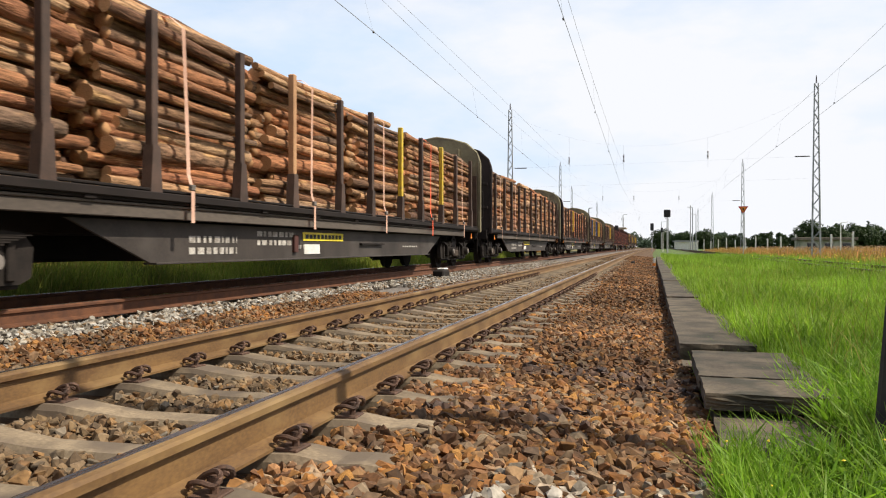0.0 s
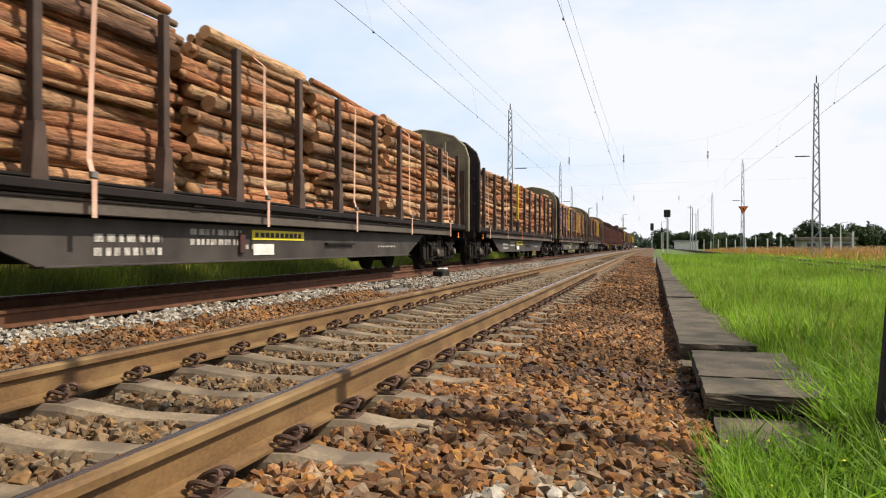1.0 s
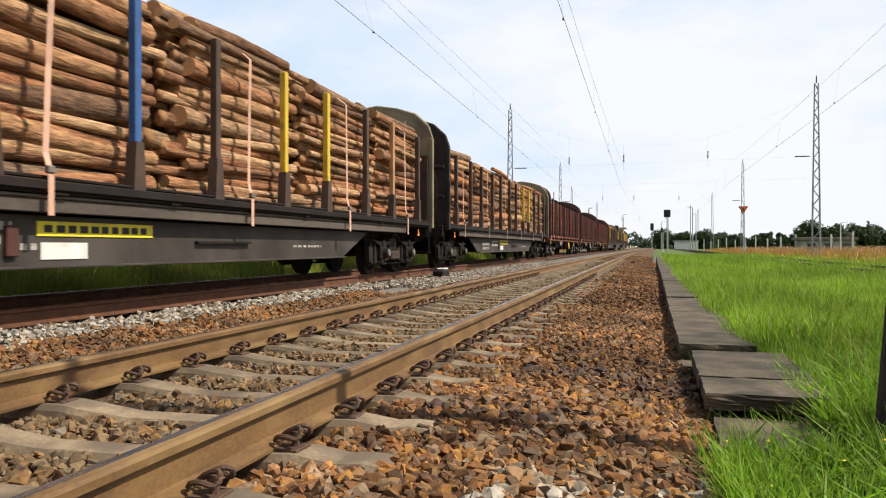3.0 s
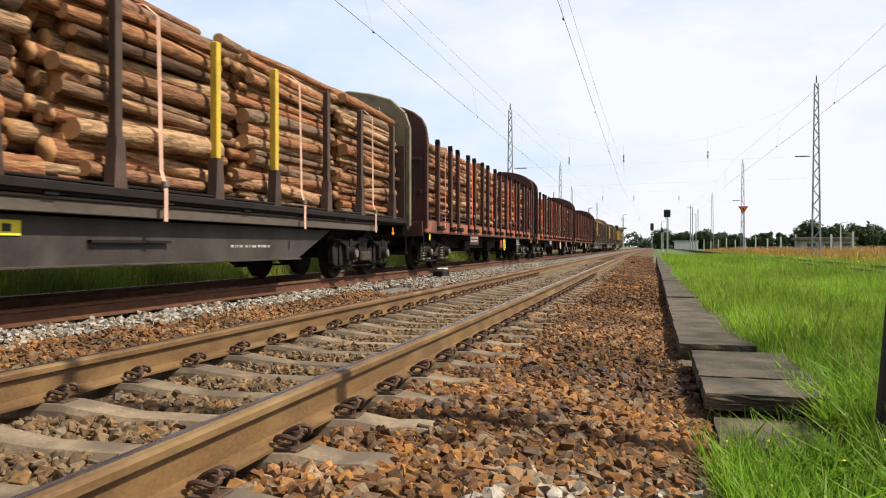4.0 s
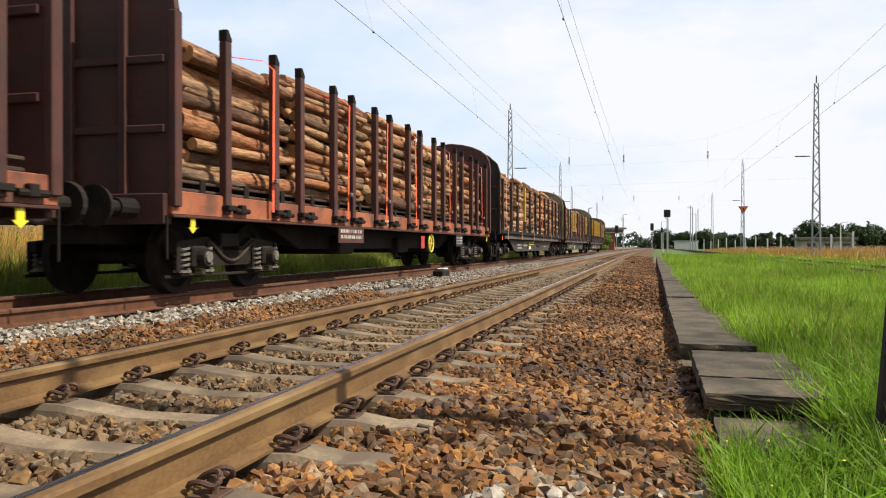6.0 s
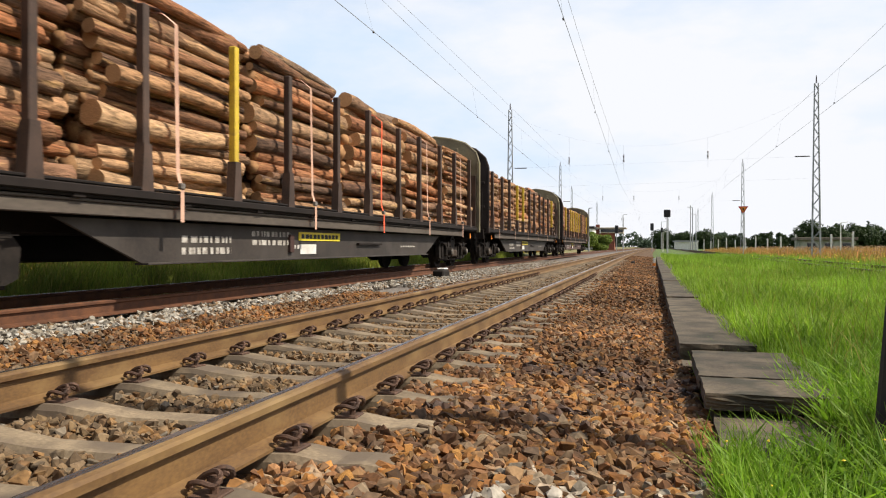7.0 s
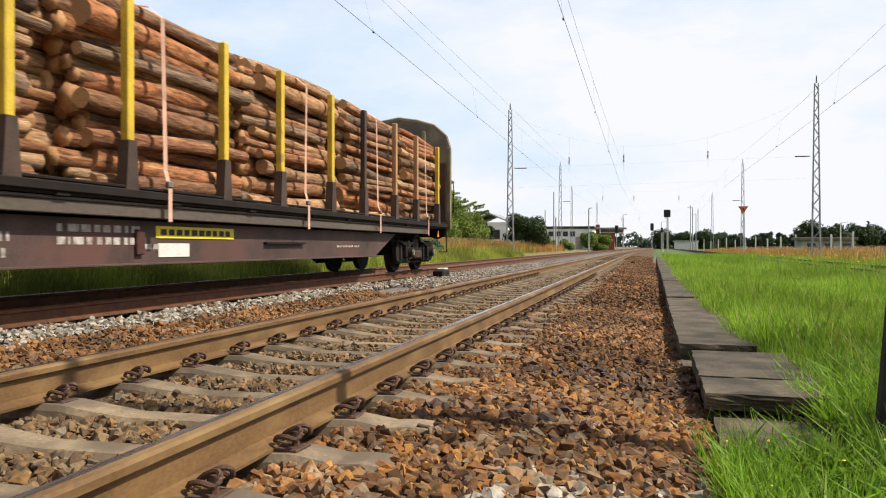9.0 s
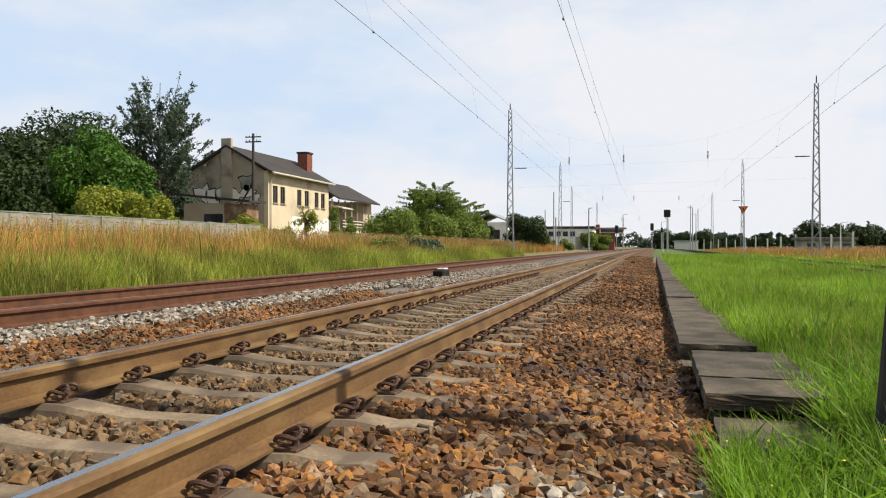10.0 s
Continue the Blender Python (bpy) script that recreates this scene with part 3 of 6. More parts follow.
def add_strap(st, y, lean, colour, base, height, low, half=1.27, foot=0.15):
    """A lashing strap from the sill up over the load, with its ratchet."""
    bm = bmesh.new()
    pts = [(half + foot, y, low), (half + foot, y, base + 0.05), (half + 0.09, y, base + 0.25), (half + 0.08, y + lean * 0.4, (base + height) / 2), (half + 0.07, y + lean, height - 0.12), (half - 0.10, y + lean, height + 0.02), (half - 0.6, y + lean, height + 0.1), (0.0, y + lean, height + 0.12), (-half, y + lean, height - 0.1)]
    strip = [[bm.verts.new((x, yy + w, z)) for w in (-0.038, 0.038)] for x, yy, z in pts]
    for u, v in zip(strip, strip[1:]):
        bm.faces.new((u[0], u[1], v[1], v[0]))
    bmesh.ops.solidify(bm, geom=bm.faces[:], thickness=0.006)
    bmesh.ops.recalc_face_normals(bm, faces=bm.faces[:])
    strap = part("strap", bm, colour, st, "woven lashing strap over the logs")
    part("ratchet", box(half + 0.11, half + 0.165, y - 0.045, y + 0.045, base + 0.06, base + 0.13, 0.01), AXLE_CAP, strap, "worn steel ratchet buckle")


def wheel_mesh():
    """A railway wheel of 0.92 m with flange, dished web and hub; its axis along x, its outer face at +x."""
    prof = [(0.0, 0.10), (0.09, 0.10), (0.10, 0.05), (0.16, 0.01), (0.34, -0.01), (0.385, 0.045), (0.46, 0.05), (0.462, -0.055), (0.49, -0.062), (0.488, -0.085), (0.38, -0.08), (0.1, -0.09), (0.0, -0.09)]
    bm = bmesh.new()
    seg = 28
    rings = [[bm.verts.new((x, r * math.cos(2 * math.pi * k / seg), r * math.sin(2 * math.pi * k / seg))) for k in range(seg)] for r, x in prof[1:-1]]
    for a, b in zip(rings, rings[1:]):
        for k in range(seg):
            bm.faces.new((a[k], a[(k + 1) % seg], b[(k + 1) % seg], b[k]))
    bm.faces.new(rings[0])
    bm.faces.new(rings[-1][::-1])
    bmesh.ops.recalc_face_normals(bm, faces=bm.faces[:])
    return mesh_of("wheel", bm, WHEEL_STEEL, False)


WHEEL = wheel_mesh()


def bogie(parent, y, spring_type):
    """Two-axle bogie: plate side frames, leaf or coil springs, axle boxes."""
    b = new("bogie")
    b.parent = parent
    b.matrix_basis = pose(0, y, 0)
    b["label"] = "dirty two-axle freight bogie"
    half = 0.95
    for s in (-1, 1):
        x = s * 1.0
        if spring_type == "leaf":
            out = [(-1.6, 0.30), (-1.45, 0.24), (-0.62, 0.24), (-0.45, 0.30), (0.45, 0.30), (0.62, 0.24), (1.45, 0.24), (1.6, 0.30), (1.63, 0.58), (1.5, 0.72), (1.2, 0.74), (0.55, 0.66), (0.3, 0.50), (-0.3, 0.50), (-0.55, 0.66), (-1.2, 0.74), (-1.5, 0.72), (-1.63, 0.58)]
        else:
            out = [(-1.35, 0.52), (-1.2, 0.44), (-0.65, 0.44), (-0.5, 0.34), (0.5, 0.34), (0.65, 0.44), (1.2, 0.44), (1.35, 0.52), (1.35, 0.66), (0.6, 0.72), (0.35, 0.60), (-0.35, 0.60), (-0.6, 0.72), (-1.35, 0.66)]
        part("side_frame", side_prism(out, x - 0.05, x + 0.05), BOGIE_STEEL, b, "pressed steel bogie side frame")
        for a in (-half, half):
            w = link_up("wheel", WHEEL, b, "dark steel wheel")
            w.matrix_basis = pose(s * 0.77, a, 0.462, 0, 0, 0 if s > 0 else 180)
            bm = box(x + s * 0.02, x + s * 0.16, a - 0.17, a + 0.17, 0.32, 0.60, 0.03)
            add_rod(bm, (x + s * 0.14, a, 0.46), (x + s * 0.26, a, 0.46), 0.125, 0.11, 14)
            ab = part("axle_box", bm, BOGIE_STEEL, b, "cast axle box")
            part("cap", rod((x + s * 0.258, a, 0.46), (x + s * 0.285, a, 0.46), 0.075, 0.07, 12), AXLE_CAP, ab, "worn grey round cap")
            if spring_type == "leaf":
                bm = bmesh.new()
                for k in range(5):
                    h = 0.22 + 0.085 * k
                    z = 0.60 + 0.022 * k + 0.0
                    add_prism(bm, [(x + s * 0.03, z), (x + s * 0.14, z), (x + s * 0.14, z + 0.016), (x + s * 0.03, z + 0.016)], a - h, a + h)
                add_box(bm, x + s * 0.02, x + s * 0.16, a - 0.06, a + 0.06, 0.585, 0.74)
                part("leaf_spring", bm, BOGIE_STEEL, b, "laminated steel spring")
            else:
                for dy in (-0.27, 0.27):
                    bm = bmesh.new()
                    pts = [(x + s * 0.06 + 0.085 * math.cos(q * 0.9), a + dy + 0.085 * math.sin(q * 0.9), 0.30 + 0.0095 * q) for q in range(30)]
                    add_tube(bm, pts, 0.017, 5)
                    add_rod(bm, (x + s * 0.06, a + dy, 0.27), (x + s * 0.06, a + dy, 0.30), 0.11, seg=10)
                    part("coil_spring", bm, AXLE_CAP, b, "grey coil spring")
    for a in (-half, half):
        part("axle", rod((-0.75, a, 0.462), (0.75, a, 0.462), 0.08, seg=10), WHEEL_STEEL, b)
    for s in (-1, 1):
        if spring_type != "leaf":
            lip = tube([(s * 1.07, 0.062 * k, 0.40 + 0.26 * (0.1 * k) ** 2 * (1.6 - 0.6 * (0.1 * k) ** 2)) for k in range(-10, 11)], 0.022, 6)
            part("lower_flange", lip, DUSTY_STEEL, b, "dusty curved lower flange")
            part("tie_bar", rod((s * 1.1, -1.3, 0.245), (s * 1.1, -0.6, 0.245), 0.016, 0.016, 6), DUSTY_STEEL, b)
            part("tie_bar", rod((s * 1.1, 0.6, 0.245), (s * 1.1, 1.3, 0.245), 0.016, 0.016, 6), DUSTY_STEEL, b)
        else:
            part("centre_block", box(s * 1.0 + s * 0.05, s * 1.0 + s * 0.13, -0.30, 0.30, 0.30, 0.50, 0.03), DUSTY_STEEL, b, "dusty centre casting")
        for a in (-0.62, 0.62, -1.32, 1.32):
            part("axle_guide", box(s * 1.05, s * 1.09, a - 0.05, a + 0.05, 0.27, 0.66, 0.015), BOGIE_STEEL, b, "axle guide plate")
        part("brake_rod", rod((s * 0.98, -1.5, 0.22), (s * 0.98, 1.5, 0.22), 0.022, 0.022, 6), BOGIE_STEEL, b)
    part("bolster", box(-1.05, 1.05, -0.25, 0.25, 0.42, 0.78, 0.02), WAGON_DARK, b)
    return b


def buffers(parent, y, s):
    for x in (-0.875, 0.875):
        bm = rod((x, y, 1.03), (x, y + s * 0.62, 1.03), 0.085, 0.08, 12)
        add_rod(bm, (x, y, 1.03), (x, y + s * 0.3, 1.03), 0.12, 0.11, 12)
        buf = part("buffer", bm, WAGON_DARK, parent, "dark greasy steel buffer")
        part("buffer_head", rod((x, y + s * 0.6, 1.03), (x, y + s * 0.66, 1.03), 0.22, 0.23, 18), BOGIE_STEEL, buf)
    part("coupling", add_rod(rod((0, y, 0.98), (0, y + s * 0.5, 0.86), 0.04), (0, y + s * 0.5, 0.86), (0, y + s * 0.66, 0.92), 0.035), WAGON_DARK, parent, "screw coupling")


def bulkhead(parent, y, mat, post_mat, low=1.1, shoulder=3.28, crown=4.10, half=1.42, faceted=True):
    """Arched end wall with edge flange, ribs and corner posts."""
    curve = [(1.0, 0.0), (0.975, 0.27), (0.90, 0.50), (0.76, 0.68), (0.55, 0.83), (0.3, 0.94), (0.0, 1.0)]
    if faceted:
        curve = [(1.0, 0.0), (0.93, 0.36), (0.70, 0.72), (0.36, 0.90), (0.0, 1.0)]
    right = [(half * u, shoulder + (crown - shoulder) * v) for u, v in curve]
    out = [(-half, low), (half, low)] + right + [(-x, z) for x, z in right[-2::-1]]
    wall = part("end_wall", prism(out, y - 0.04, y + 0.04), mat, parent, "arched steel end wall")
    bm = bmesh.new()
    for k in range(2, len(out) - 1):
        a, b = out[k], out[k + 1]
        add_rod(bm, (a[0], y, a[1]), (b[0], y, b[1]), 0.055, seg=6)
    part("rim", bm, mat, wall)
    for x in (-0.72, 0.0, 0.72):
        part("rib", box(x - 0.05, x + 0.05, y - 0.10, y + 0.10, low, shoulder + 0.45, 0.01), mat, wall)
    for z in (1.9, 2.7):
        part("rib", box(-half + 0.1, half - 0.1, y - 0.085, y + 0.085, z, z + 0.09, 0.01), mat, wall)
    for s in (-1, 1):
        part("corner_post", box(s * half - 0.05, s * half + 0.05, y - 0.07, y + 0.07, low - 0.05, shoulder, 0.012), post_mat, parent, "pressed steel corner post")


def bars(parent, x, y, z, rows, h, rnd, mat=None, width=0.9):
    """Lines of lettering too small to read, as plain bars on the side."""
    bm = bmesh.new()
    for k in range(rows):
        yy = y
        while yy < y + width:
            w = rnd.uniform(0.04, 0.16)
            add_box(bm, x, x + 0.004, yy, min(yy + w, y + width), z - k * h * 1.7, z - k * h * 1.7 + h)
            yy += w + rnd.uniform(0.03, 0.08)
    return tagged(part("lettering", bm, mat or STENCIL, parent), "worn white stencilled lines of lettering", kind="stuff")


def stake(parent, x, y, mat, low, high, shoe=True):
    bm = bmesh.new()
    add_box(bm, x - 0.05, x + 0.05, y - 0.055, y + 0.055, low + (0.5 if shoe else 0), high, 0.012)
    ob = part("stake", bm, mat, parent)
    if shoe:
        out = [(y - 0.11, low), (y + 0.11, low), (y + 0.066, low + 0.52), (y - 0.066, low + 0.52)]
        part("stake_foot", side_prism(out, x - 0.06, x + 0.065), STAKE_BROWN, ob, "tapered dark steel stake foot")
    return ob


GREY_L, RED_L = 22.75, 19.25
BAY = 3.67
FIRST = 1.9
DECK = 1.17


def grey_wagon(seed, paint, tints):
    """Long bogie flat wagon with arched end walls and swivelling stakes. y = 0 is its middle, its rear at +y."""
    rnd = random.Random(seed)
    w = thing("timber_wagon", "long dark grey bogie timber wagon with arched ends and stakes", "freight wagon", "wagons of the train")
    h = GREY_L / 2
    part("deck", box(-1.36, 1.36, -h, h, 1.07, 1.145, 0.01), WAGON_DARK, w)
    for s in (-1, 1):
        part("stake_rail", box(s * 1.37 - 0.035, s * 1.37 + 0.035, -h, h, 1.10, 1.19, 0.01), WAGON_DARK, w, "dark steel edge rail")
        part("stake_rail", box(s * 1.33 - 0.025, s * 1.33 + 0.025, -h, h, 1.20, 1.235, 0.01), WAGON_DARK, w, "upper dark steel edge rail")
        part("side_sill", box(s * 1.30 - 0.02, s * 1.30 + 0.02, -h + 1.9, h - 1.9, 0.90, 1.03, 0.01), WAGON_SILL, w, "dusty side sill")
        part("sill_flange", box(s * 1.28 - 0.06, s * 1.28 + 0.06, -h + 1.9, h - 1.9, 1.03, 1.06, 0.008), WAGON_SILL, w)
        out = [(-h + 4.0, 0.88), (h - 4.0, 0.88), (h - 5.4, 0.40), (-h + 5.4, 0.40)]
        part("girder", side_prism(out, s * 1.12 - 0.02, s * 1.12 + 0.02), paint, w, "fish-belly side girder, grimy paint")
        part("girder_flange", box(s * 1.12 - 0.09, s * 1.12 + 0.09, -h + 5.4, h - 5.4, 0.385, 0.41, 0.005), paint, w)
        for y in np.arange(-h + 2.2, h - 2, 1.86):
            part("bracket", box(s * 1.33 - 0.05, s * 1.33 + 0.05, y - 0.09, y + 0.09, 1.06, 1.10, 0.005), WAGON_DARK, w)
    part("centre_sill", box(-0.5, 0.5, -h + 0.05, h - 0.05, 0.72, 1.07, 0.02), WAGON_DARK, w)
    part("underframe", box(-1.0, 1.0, -h + 5.6, h - 5.6, 0.42, 0.86, 0.02), WAGON_DARK, w)
    for y in (-2.6, 1.6):
        part("brake_gear", rod((-0.5, y, 0.52), (0.7, y, 0.52), 0.13, 0.13, 12), WAGON_DARK, w)
    for s in (-1, 1):
        part("headstock", box(-1.3, 1.3, s * h - 0.08, s * h + 0.08, 0.85, 1.17, 0.01), WAGON_DARK, w)
        buffers(w, s * (h + 0.08), s)
        bogie(w, s * (h - 2.05), "leaf")
        bm = tube([(1.32, s * (h + 0.05), 0.45), (1.32, s * (h + 0.05), 0.9), (1.32, s * (h - 0.1), 1.1)], 0.014)
        add_box(bm, 1.1, 1.33, s * (h + 0.03), s * (h + 0.20), 0.44, 0.46)
        part("step", bm, WAGON_DARK, w, "hanging steel step")
        part("grab_rail", tube([(1.44, s * (h + 0.06), 1.5), (1.5, s * (h + 0.12), 1.55), (1.5, s * (h + 0.12), 2.35), (1.44, s * (h + 0.06), 2.4)], 0.012), WAGON_DARK, w)
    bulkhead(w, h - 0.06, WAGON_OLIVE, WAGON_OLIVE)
    # brown lining, its shade put into the dark colour
    part("inner_panel", box(-1.36, 1.36, h - 0.19, h - 0.165, 1.15, 2.85, 0.005), STAKE_BROWN, w, "brown inner lining of the end wall, shade in its colour")
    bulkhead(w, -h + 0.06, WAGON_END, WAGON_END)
    # yellow plate, arrow marks, white data panels
    plate = part("plate", box(1.142, 1.152, -1.8, 0.0, 0.69, 0.83), SIGN_YELLOW, w, "yellow plate with a dark lettered line")
    bm = bmesh.new()
    for k in range(10):
        add_box(bm, 1.152, 1.156, -1.71 + 0.165 * k, -1.60 + 0.165 * k + rnd.uniform(-0.01, 0.02), 0.725, 0.795)
    part("lettering", bm, SIGN_BLACK, plate)
    part("data_panel", box(1.14, 1.15, -1.75, -1.1, 0.47, 0.63), SIGN_WHITE, w, "white data panel")
    bars(w, 1.142, -3.4, 0.74, 2, 0.075, rnd, width=1.3)
    bars(w, 1.142, -5.2, 0.64, 2, 0.085, rnd, width=1.2)
    bars(w, 1.142, -2.0, 0.56, 1, 0.06, rnd, width=0.5)
    bars(w, 1.142, 3.8, 0.58, 1, 0.035, rnd, width=1.2)
    part("handle", box(1.14, 1.2, 0.9, 2.3, 0.63, 0.66), WAGON_DARK, w)
    part("brake_lever", box(1.13, 1.19, -2.2, -2.06, 0.5, 0.78, 0.01), WAGON_RED, w, "small dull red lever")
    for s in (-1, 1):
        part("arrow_mark", side_prism([(s * (h - 1.05) + u, v) for u, v in ((-0.03, 1.0), (0.03, 1.0), (0.03, 0.9), (0.08, 0.9), (0.08, 0.85), (-0.08, 0.85), (-0.08, 0.9), (-0.03, 0.9))], 1.36, 1.37), SIGN_ORANGE, w, "orange arrow mark")
    for k in range(6):
        yc = h - FIRST - BAY * k
        for j, d in enumerate((1.0, -1.0)):
            kind = tints[2 * k + j] if 2 * k + j < len(tints) else "b"
            mat = {"b": STAKE_BROWN, "y": STAKE_YELLOW, "u": STAKE_BLUE, "p": STAKE_PALE}[kind]
            stake(w, 1.30, yc + d, mat, DECK + 0.02, 3.22 + rnd.uniform(-0.04, 0.05))
            stake(w, -1.30, yc + d, STAKE_BROWN, DECK + 0.02, 3.22)
    return w


def red_wagon(seed):
    """Red-brown bogie stake wagon with arched ends and close pairs of stakes."""
    rnd = random.Random(seed)
    w = thing("timber_wagon", "red-brown bogie stake wagon with arched ends and pointed stakes", "freight wagon", "wagons of the train")
    h = RED_L / 2
    part("deck", box(-1.3, 1.3, -h, h, 1.12, 1.2, 0.01), WAGON_RED, w)
    for s in (-1, 1):
        part("side_sill", box(s * 1.33 - 0.03, s * 1.33 + 0.03, -h, h, 0.96, 1.24, 0.01), WAGON_RED_BRIGHT, w, "scratched red-orange side sill")
        part("sill_flange", box(s * 1.33 - 0.07, s * 1.33 + 0.05, -h, h, 0.93, 0.96, 0.005), WAGON_RED, w)
        part("girder", side_prism([(-h + 3.6, 0.93), (h - 3.6, 0.93), (h - 4.8, 0.55), (-h + 4.8, 0.55)], s * 0.75 - 0.03, s * 0.75 + 0.03), WAGON_DARK, w)
    part("centre_sill", box(-0.4, 0.4, -h, h, 0.62, 1.12, 0.02), WAGON_DARK, w)
    for y in (-3.4, 0.4, 2.9):
        part("brake_gear", box(-0.9, 0.95, y, y + 0.8, 0.45, 0.8, 0.04), WAGON_DARK, w)
    for s in (-1, 1):
        part("headstock", box(-1.3, 1.3, s * h - 0.08, s * h + 0.08, 0.85, 1.2, 0.01), WAGON_RED, w)
        buffers(w, s * (h + 0.08), s)
        bogie(w, s * (h - 1.9), "coil")
        part("arrow_mark", side_prism([(s * (h - 0.45) - 0.05, 0.93), (s * (h - 0.45) + 0.05, 0.93), (s * (h - 0.45) + 0.05, 0.82), (s * (h - 0.45) + 0.1, 0.82), (s * (h - 0.45), 0.75), (s * (h - 0.45) - 0.1, 0.82), (s * (h - 0.45) - 0.05, 0.82)], 1.34, 1.35), SIGN_YELLOW, w, "yellow arrow mark")
        part("step", tube([(1.32, s * (h + 0.05), 0.45), (1.32, s * (h + 0.05), 0.95)], 0.016), WAGON_DARK, w, "hanging steel step")
    bulkhead(w, h - 0.06, WAGON_RED, WAGON_RED, 1.1, 3.3, 4.12, 1.36, False)
    bulkhead(w, -h + 0.06, WAGON_RED, WAGON_RED, 1.1, 3.3, 4.12, 1.36, False)
    board = part("board", box(1.36, 1.375, -h + 5.1, -h + 6.4, 0.66, 0.95), WAGON_RED, w, "lettered red board under the sill")
    bars(board, 1.376, -h + 5.2, 0.84, 2, 0.06, rnd, width=1.1)
    panel = part("board", box(1.36, 1.375, h - 5.1, h - 4.3, 0.60, 0.92), SIGN_BLACK if seed % 2 else WAGON_RED, w, "dark board with lines of lettering")
    bars(panel, 1.376, h - 5.05, 0.82, 3, 0.045, rnd, width=0.7)
    part("board", box(1.34, 1.352, h - 8.7, h - 8.4, 0.55, 0.85), SIGN_RED, w, "small red board")
    bars(w, 1.362, -h + 7.5, 1.1, 2, 0.04, rnd, width=0.8)
    bars(w, 1.362, h - 7.5, 1.1, 1, 0.04, rnd, width=0.8)
    # hand brake wheel
    bm = bmesh.new()
    n = 20
    for k in range(n):
        a, b = 2 * math.pi * k / n, 2 * math.pi * (k + 1) / n
        add_rod(bm, (1.3, h - 7.6 + 0.22 * math.cos(a), 0.68 + 0.22 * math.sin(a)), (1.3, h - 7.6 + 0.22 * math.cos(b), 0.68 + 0.22 * math.sin(b)), 0.022, seg=6)
    for k in range(3):
        a = math.pi * k / 3
        add_rod(bm, (1.3, h - 7.6 + 0.21 * math.cos(a), 0.68 + 0.21 * math.sin(a)), (1.3, h - 7.6 - 0.21 * math.cos(a), 0.68 - 0.21 * math.sin(a)), 0.012, seg=6)
    part("brake_wheel", bm, SIGN_YELLOW if seed % 2 else SIGN_WHITE, w, "spoked hand brake wheel")
    for d in (0.73, 2.2, 3.03, 4.37, 5.22, 6.58, 7.53, 8.85, 9.85, 11.2, 12.15, 13.45, 14.35, 15.75, 16.65, 18.05):
        y = h - d
        for s in (-1, 1):
            ob = part("stake", box(s * 1.36 - 0.055, s * 1.36 + 0.055, y - 0.07, y + 0.07, 1.0, 3.22, 0.012), WAGON_RED, w, "channel-section red-brown stake")
            part("tip", side_prism([(y - 0.07, 3.22), (y + 0.07, 3.22), (y + 0.07, 3.26), (y - 0.02, 3.36), (y - 0.07, 3.36)], s * 1.36 - 0.055, s * 1.36 + 0.055), WAGON_DARK, ob)
            if s > 0:
                part("bracket", box(1.36, 1.47, y - 0.1, y + 0.1, 1.05, 1.12, 0.01), WAGON_DARK, ob)
                part("winch", add_rod(box(1.36, 1.44, y + 0.3, y + 0.42, 1.02, 1.14, 0.01), (1.40, y + 0.18, 1.06), (1.40, y + 0.55, 1.06), 0.035, seg=8), WAGON_DARK, w, "strap winch")
    for y in np.arange(-h + 0.8, h - 0.5, 1.135):
        part("bolster", box(-1.28, 1.28, y - 0.06, y + 0.06, 1.2, 1.42, 0.01), WAGON_DARK, w)
    for z in (1.27, 1.37):
        part("bar", rod((1.24, -h + 0.3, z), (1.24, h - 0.3, z), 0.022, 0.022, 6), STAKE_BROWN, w, "long steel bar above the sill")
    return w


SPEED = 26.4
# rear coupling line at 0 s, kind, paint, stake tints from the rear, log thickness from the rear, strap colours
TRAIN = [
    (26.22, "g", WAGON_GREY, "bbybyb" "bpbbbb", (0.13, 0.135, 0.14, 0.15, 0.155, 0.155), "prp" "ppp"),
    (50.85, "g", WAGON_GREY, "bbbbbb" "bbbbbb", (0.14, 0.16, 0.18, 0.17, 0.16, 0.16), "pppppp"),
    (75.15, "g", WAGON_GREY, "bbbbbb" "bybbbb", (0.15, 0.165, 0.16, 0.175, 0.19, 0.17), "pror" "pp"),
    (99.45, "g", WAGON_GREY, "bpbyyb" "ubyubu", (0.14, 0.15, 0.155, 0.19, 0.2, 0.18), "pppppp"),
    (123.85, "g", WAGON_GREY, "bbbyyb" "bbbbbb", (0.14, 0.15, 0.18, 0.2, 0.18, 0.18), "pppppp"),
    (144.7, "r", None, "", (0.16, 0.17, 0.17, 0.15), "oooo"),
    (165.5, "r", None, "", (0.18, 0.19, 0.155, 0.155), "oooo"),
    (186.6, "r", None, "", (0.16, 0.18, 0.18, 0.16), "oooo"),
    (210.86, "g", WAGON_GREY, "bbbbbb" "bbybbb", (0.145, 0.22, 0.23, 0.18, 0.17, 0.16), "pprppp"),
    (235.1, "g", WAGON_GREY, "bybbbb" "byybbb", (0.15, 0.17, 0.2, 0.19, 0.18, 0.18), "pppppp"),
    (259.72, "g", WAGON_MAROON, "yppbyy" "yyybyb", (0.18, 0.19, 0.2, 0.2, 0.18, 0.19), "pppppp"),
]
RED_STRAPS = [(2.35, 6.85, 8.15, 11.6, 14.9, 18.3), (2.45, 6.9, 10.25, 11.6, 13.85, 18.5), (2.5, 6.9, 10.2, 12.4, 14.6, 17.6)]
RIDES = []


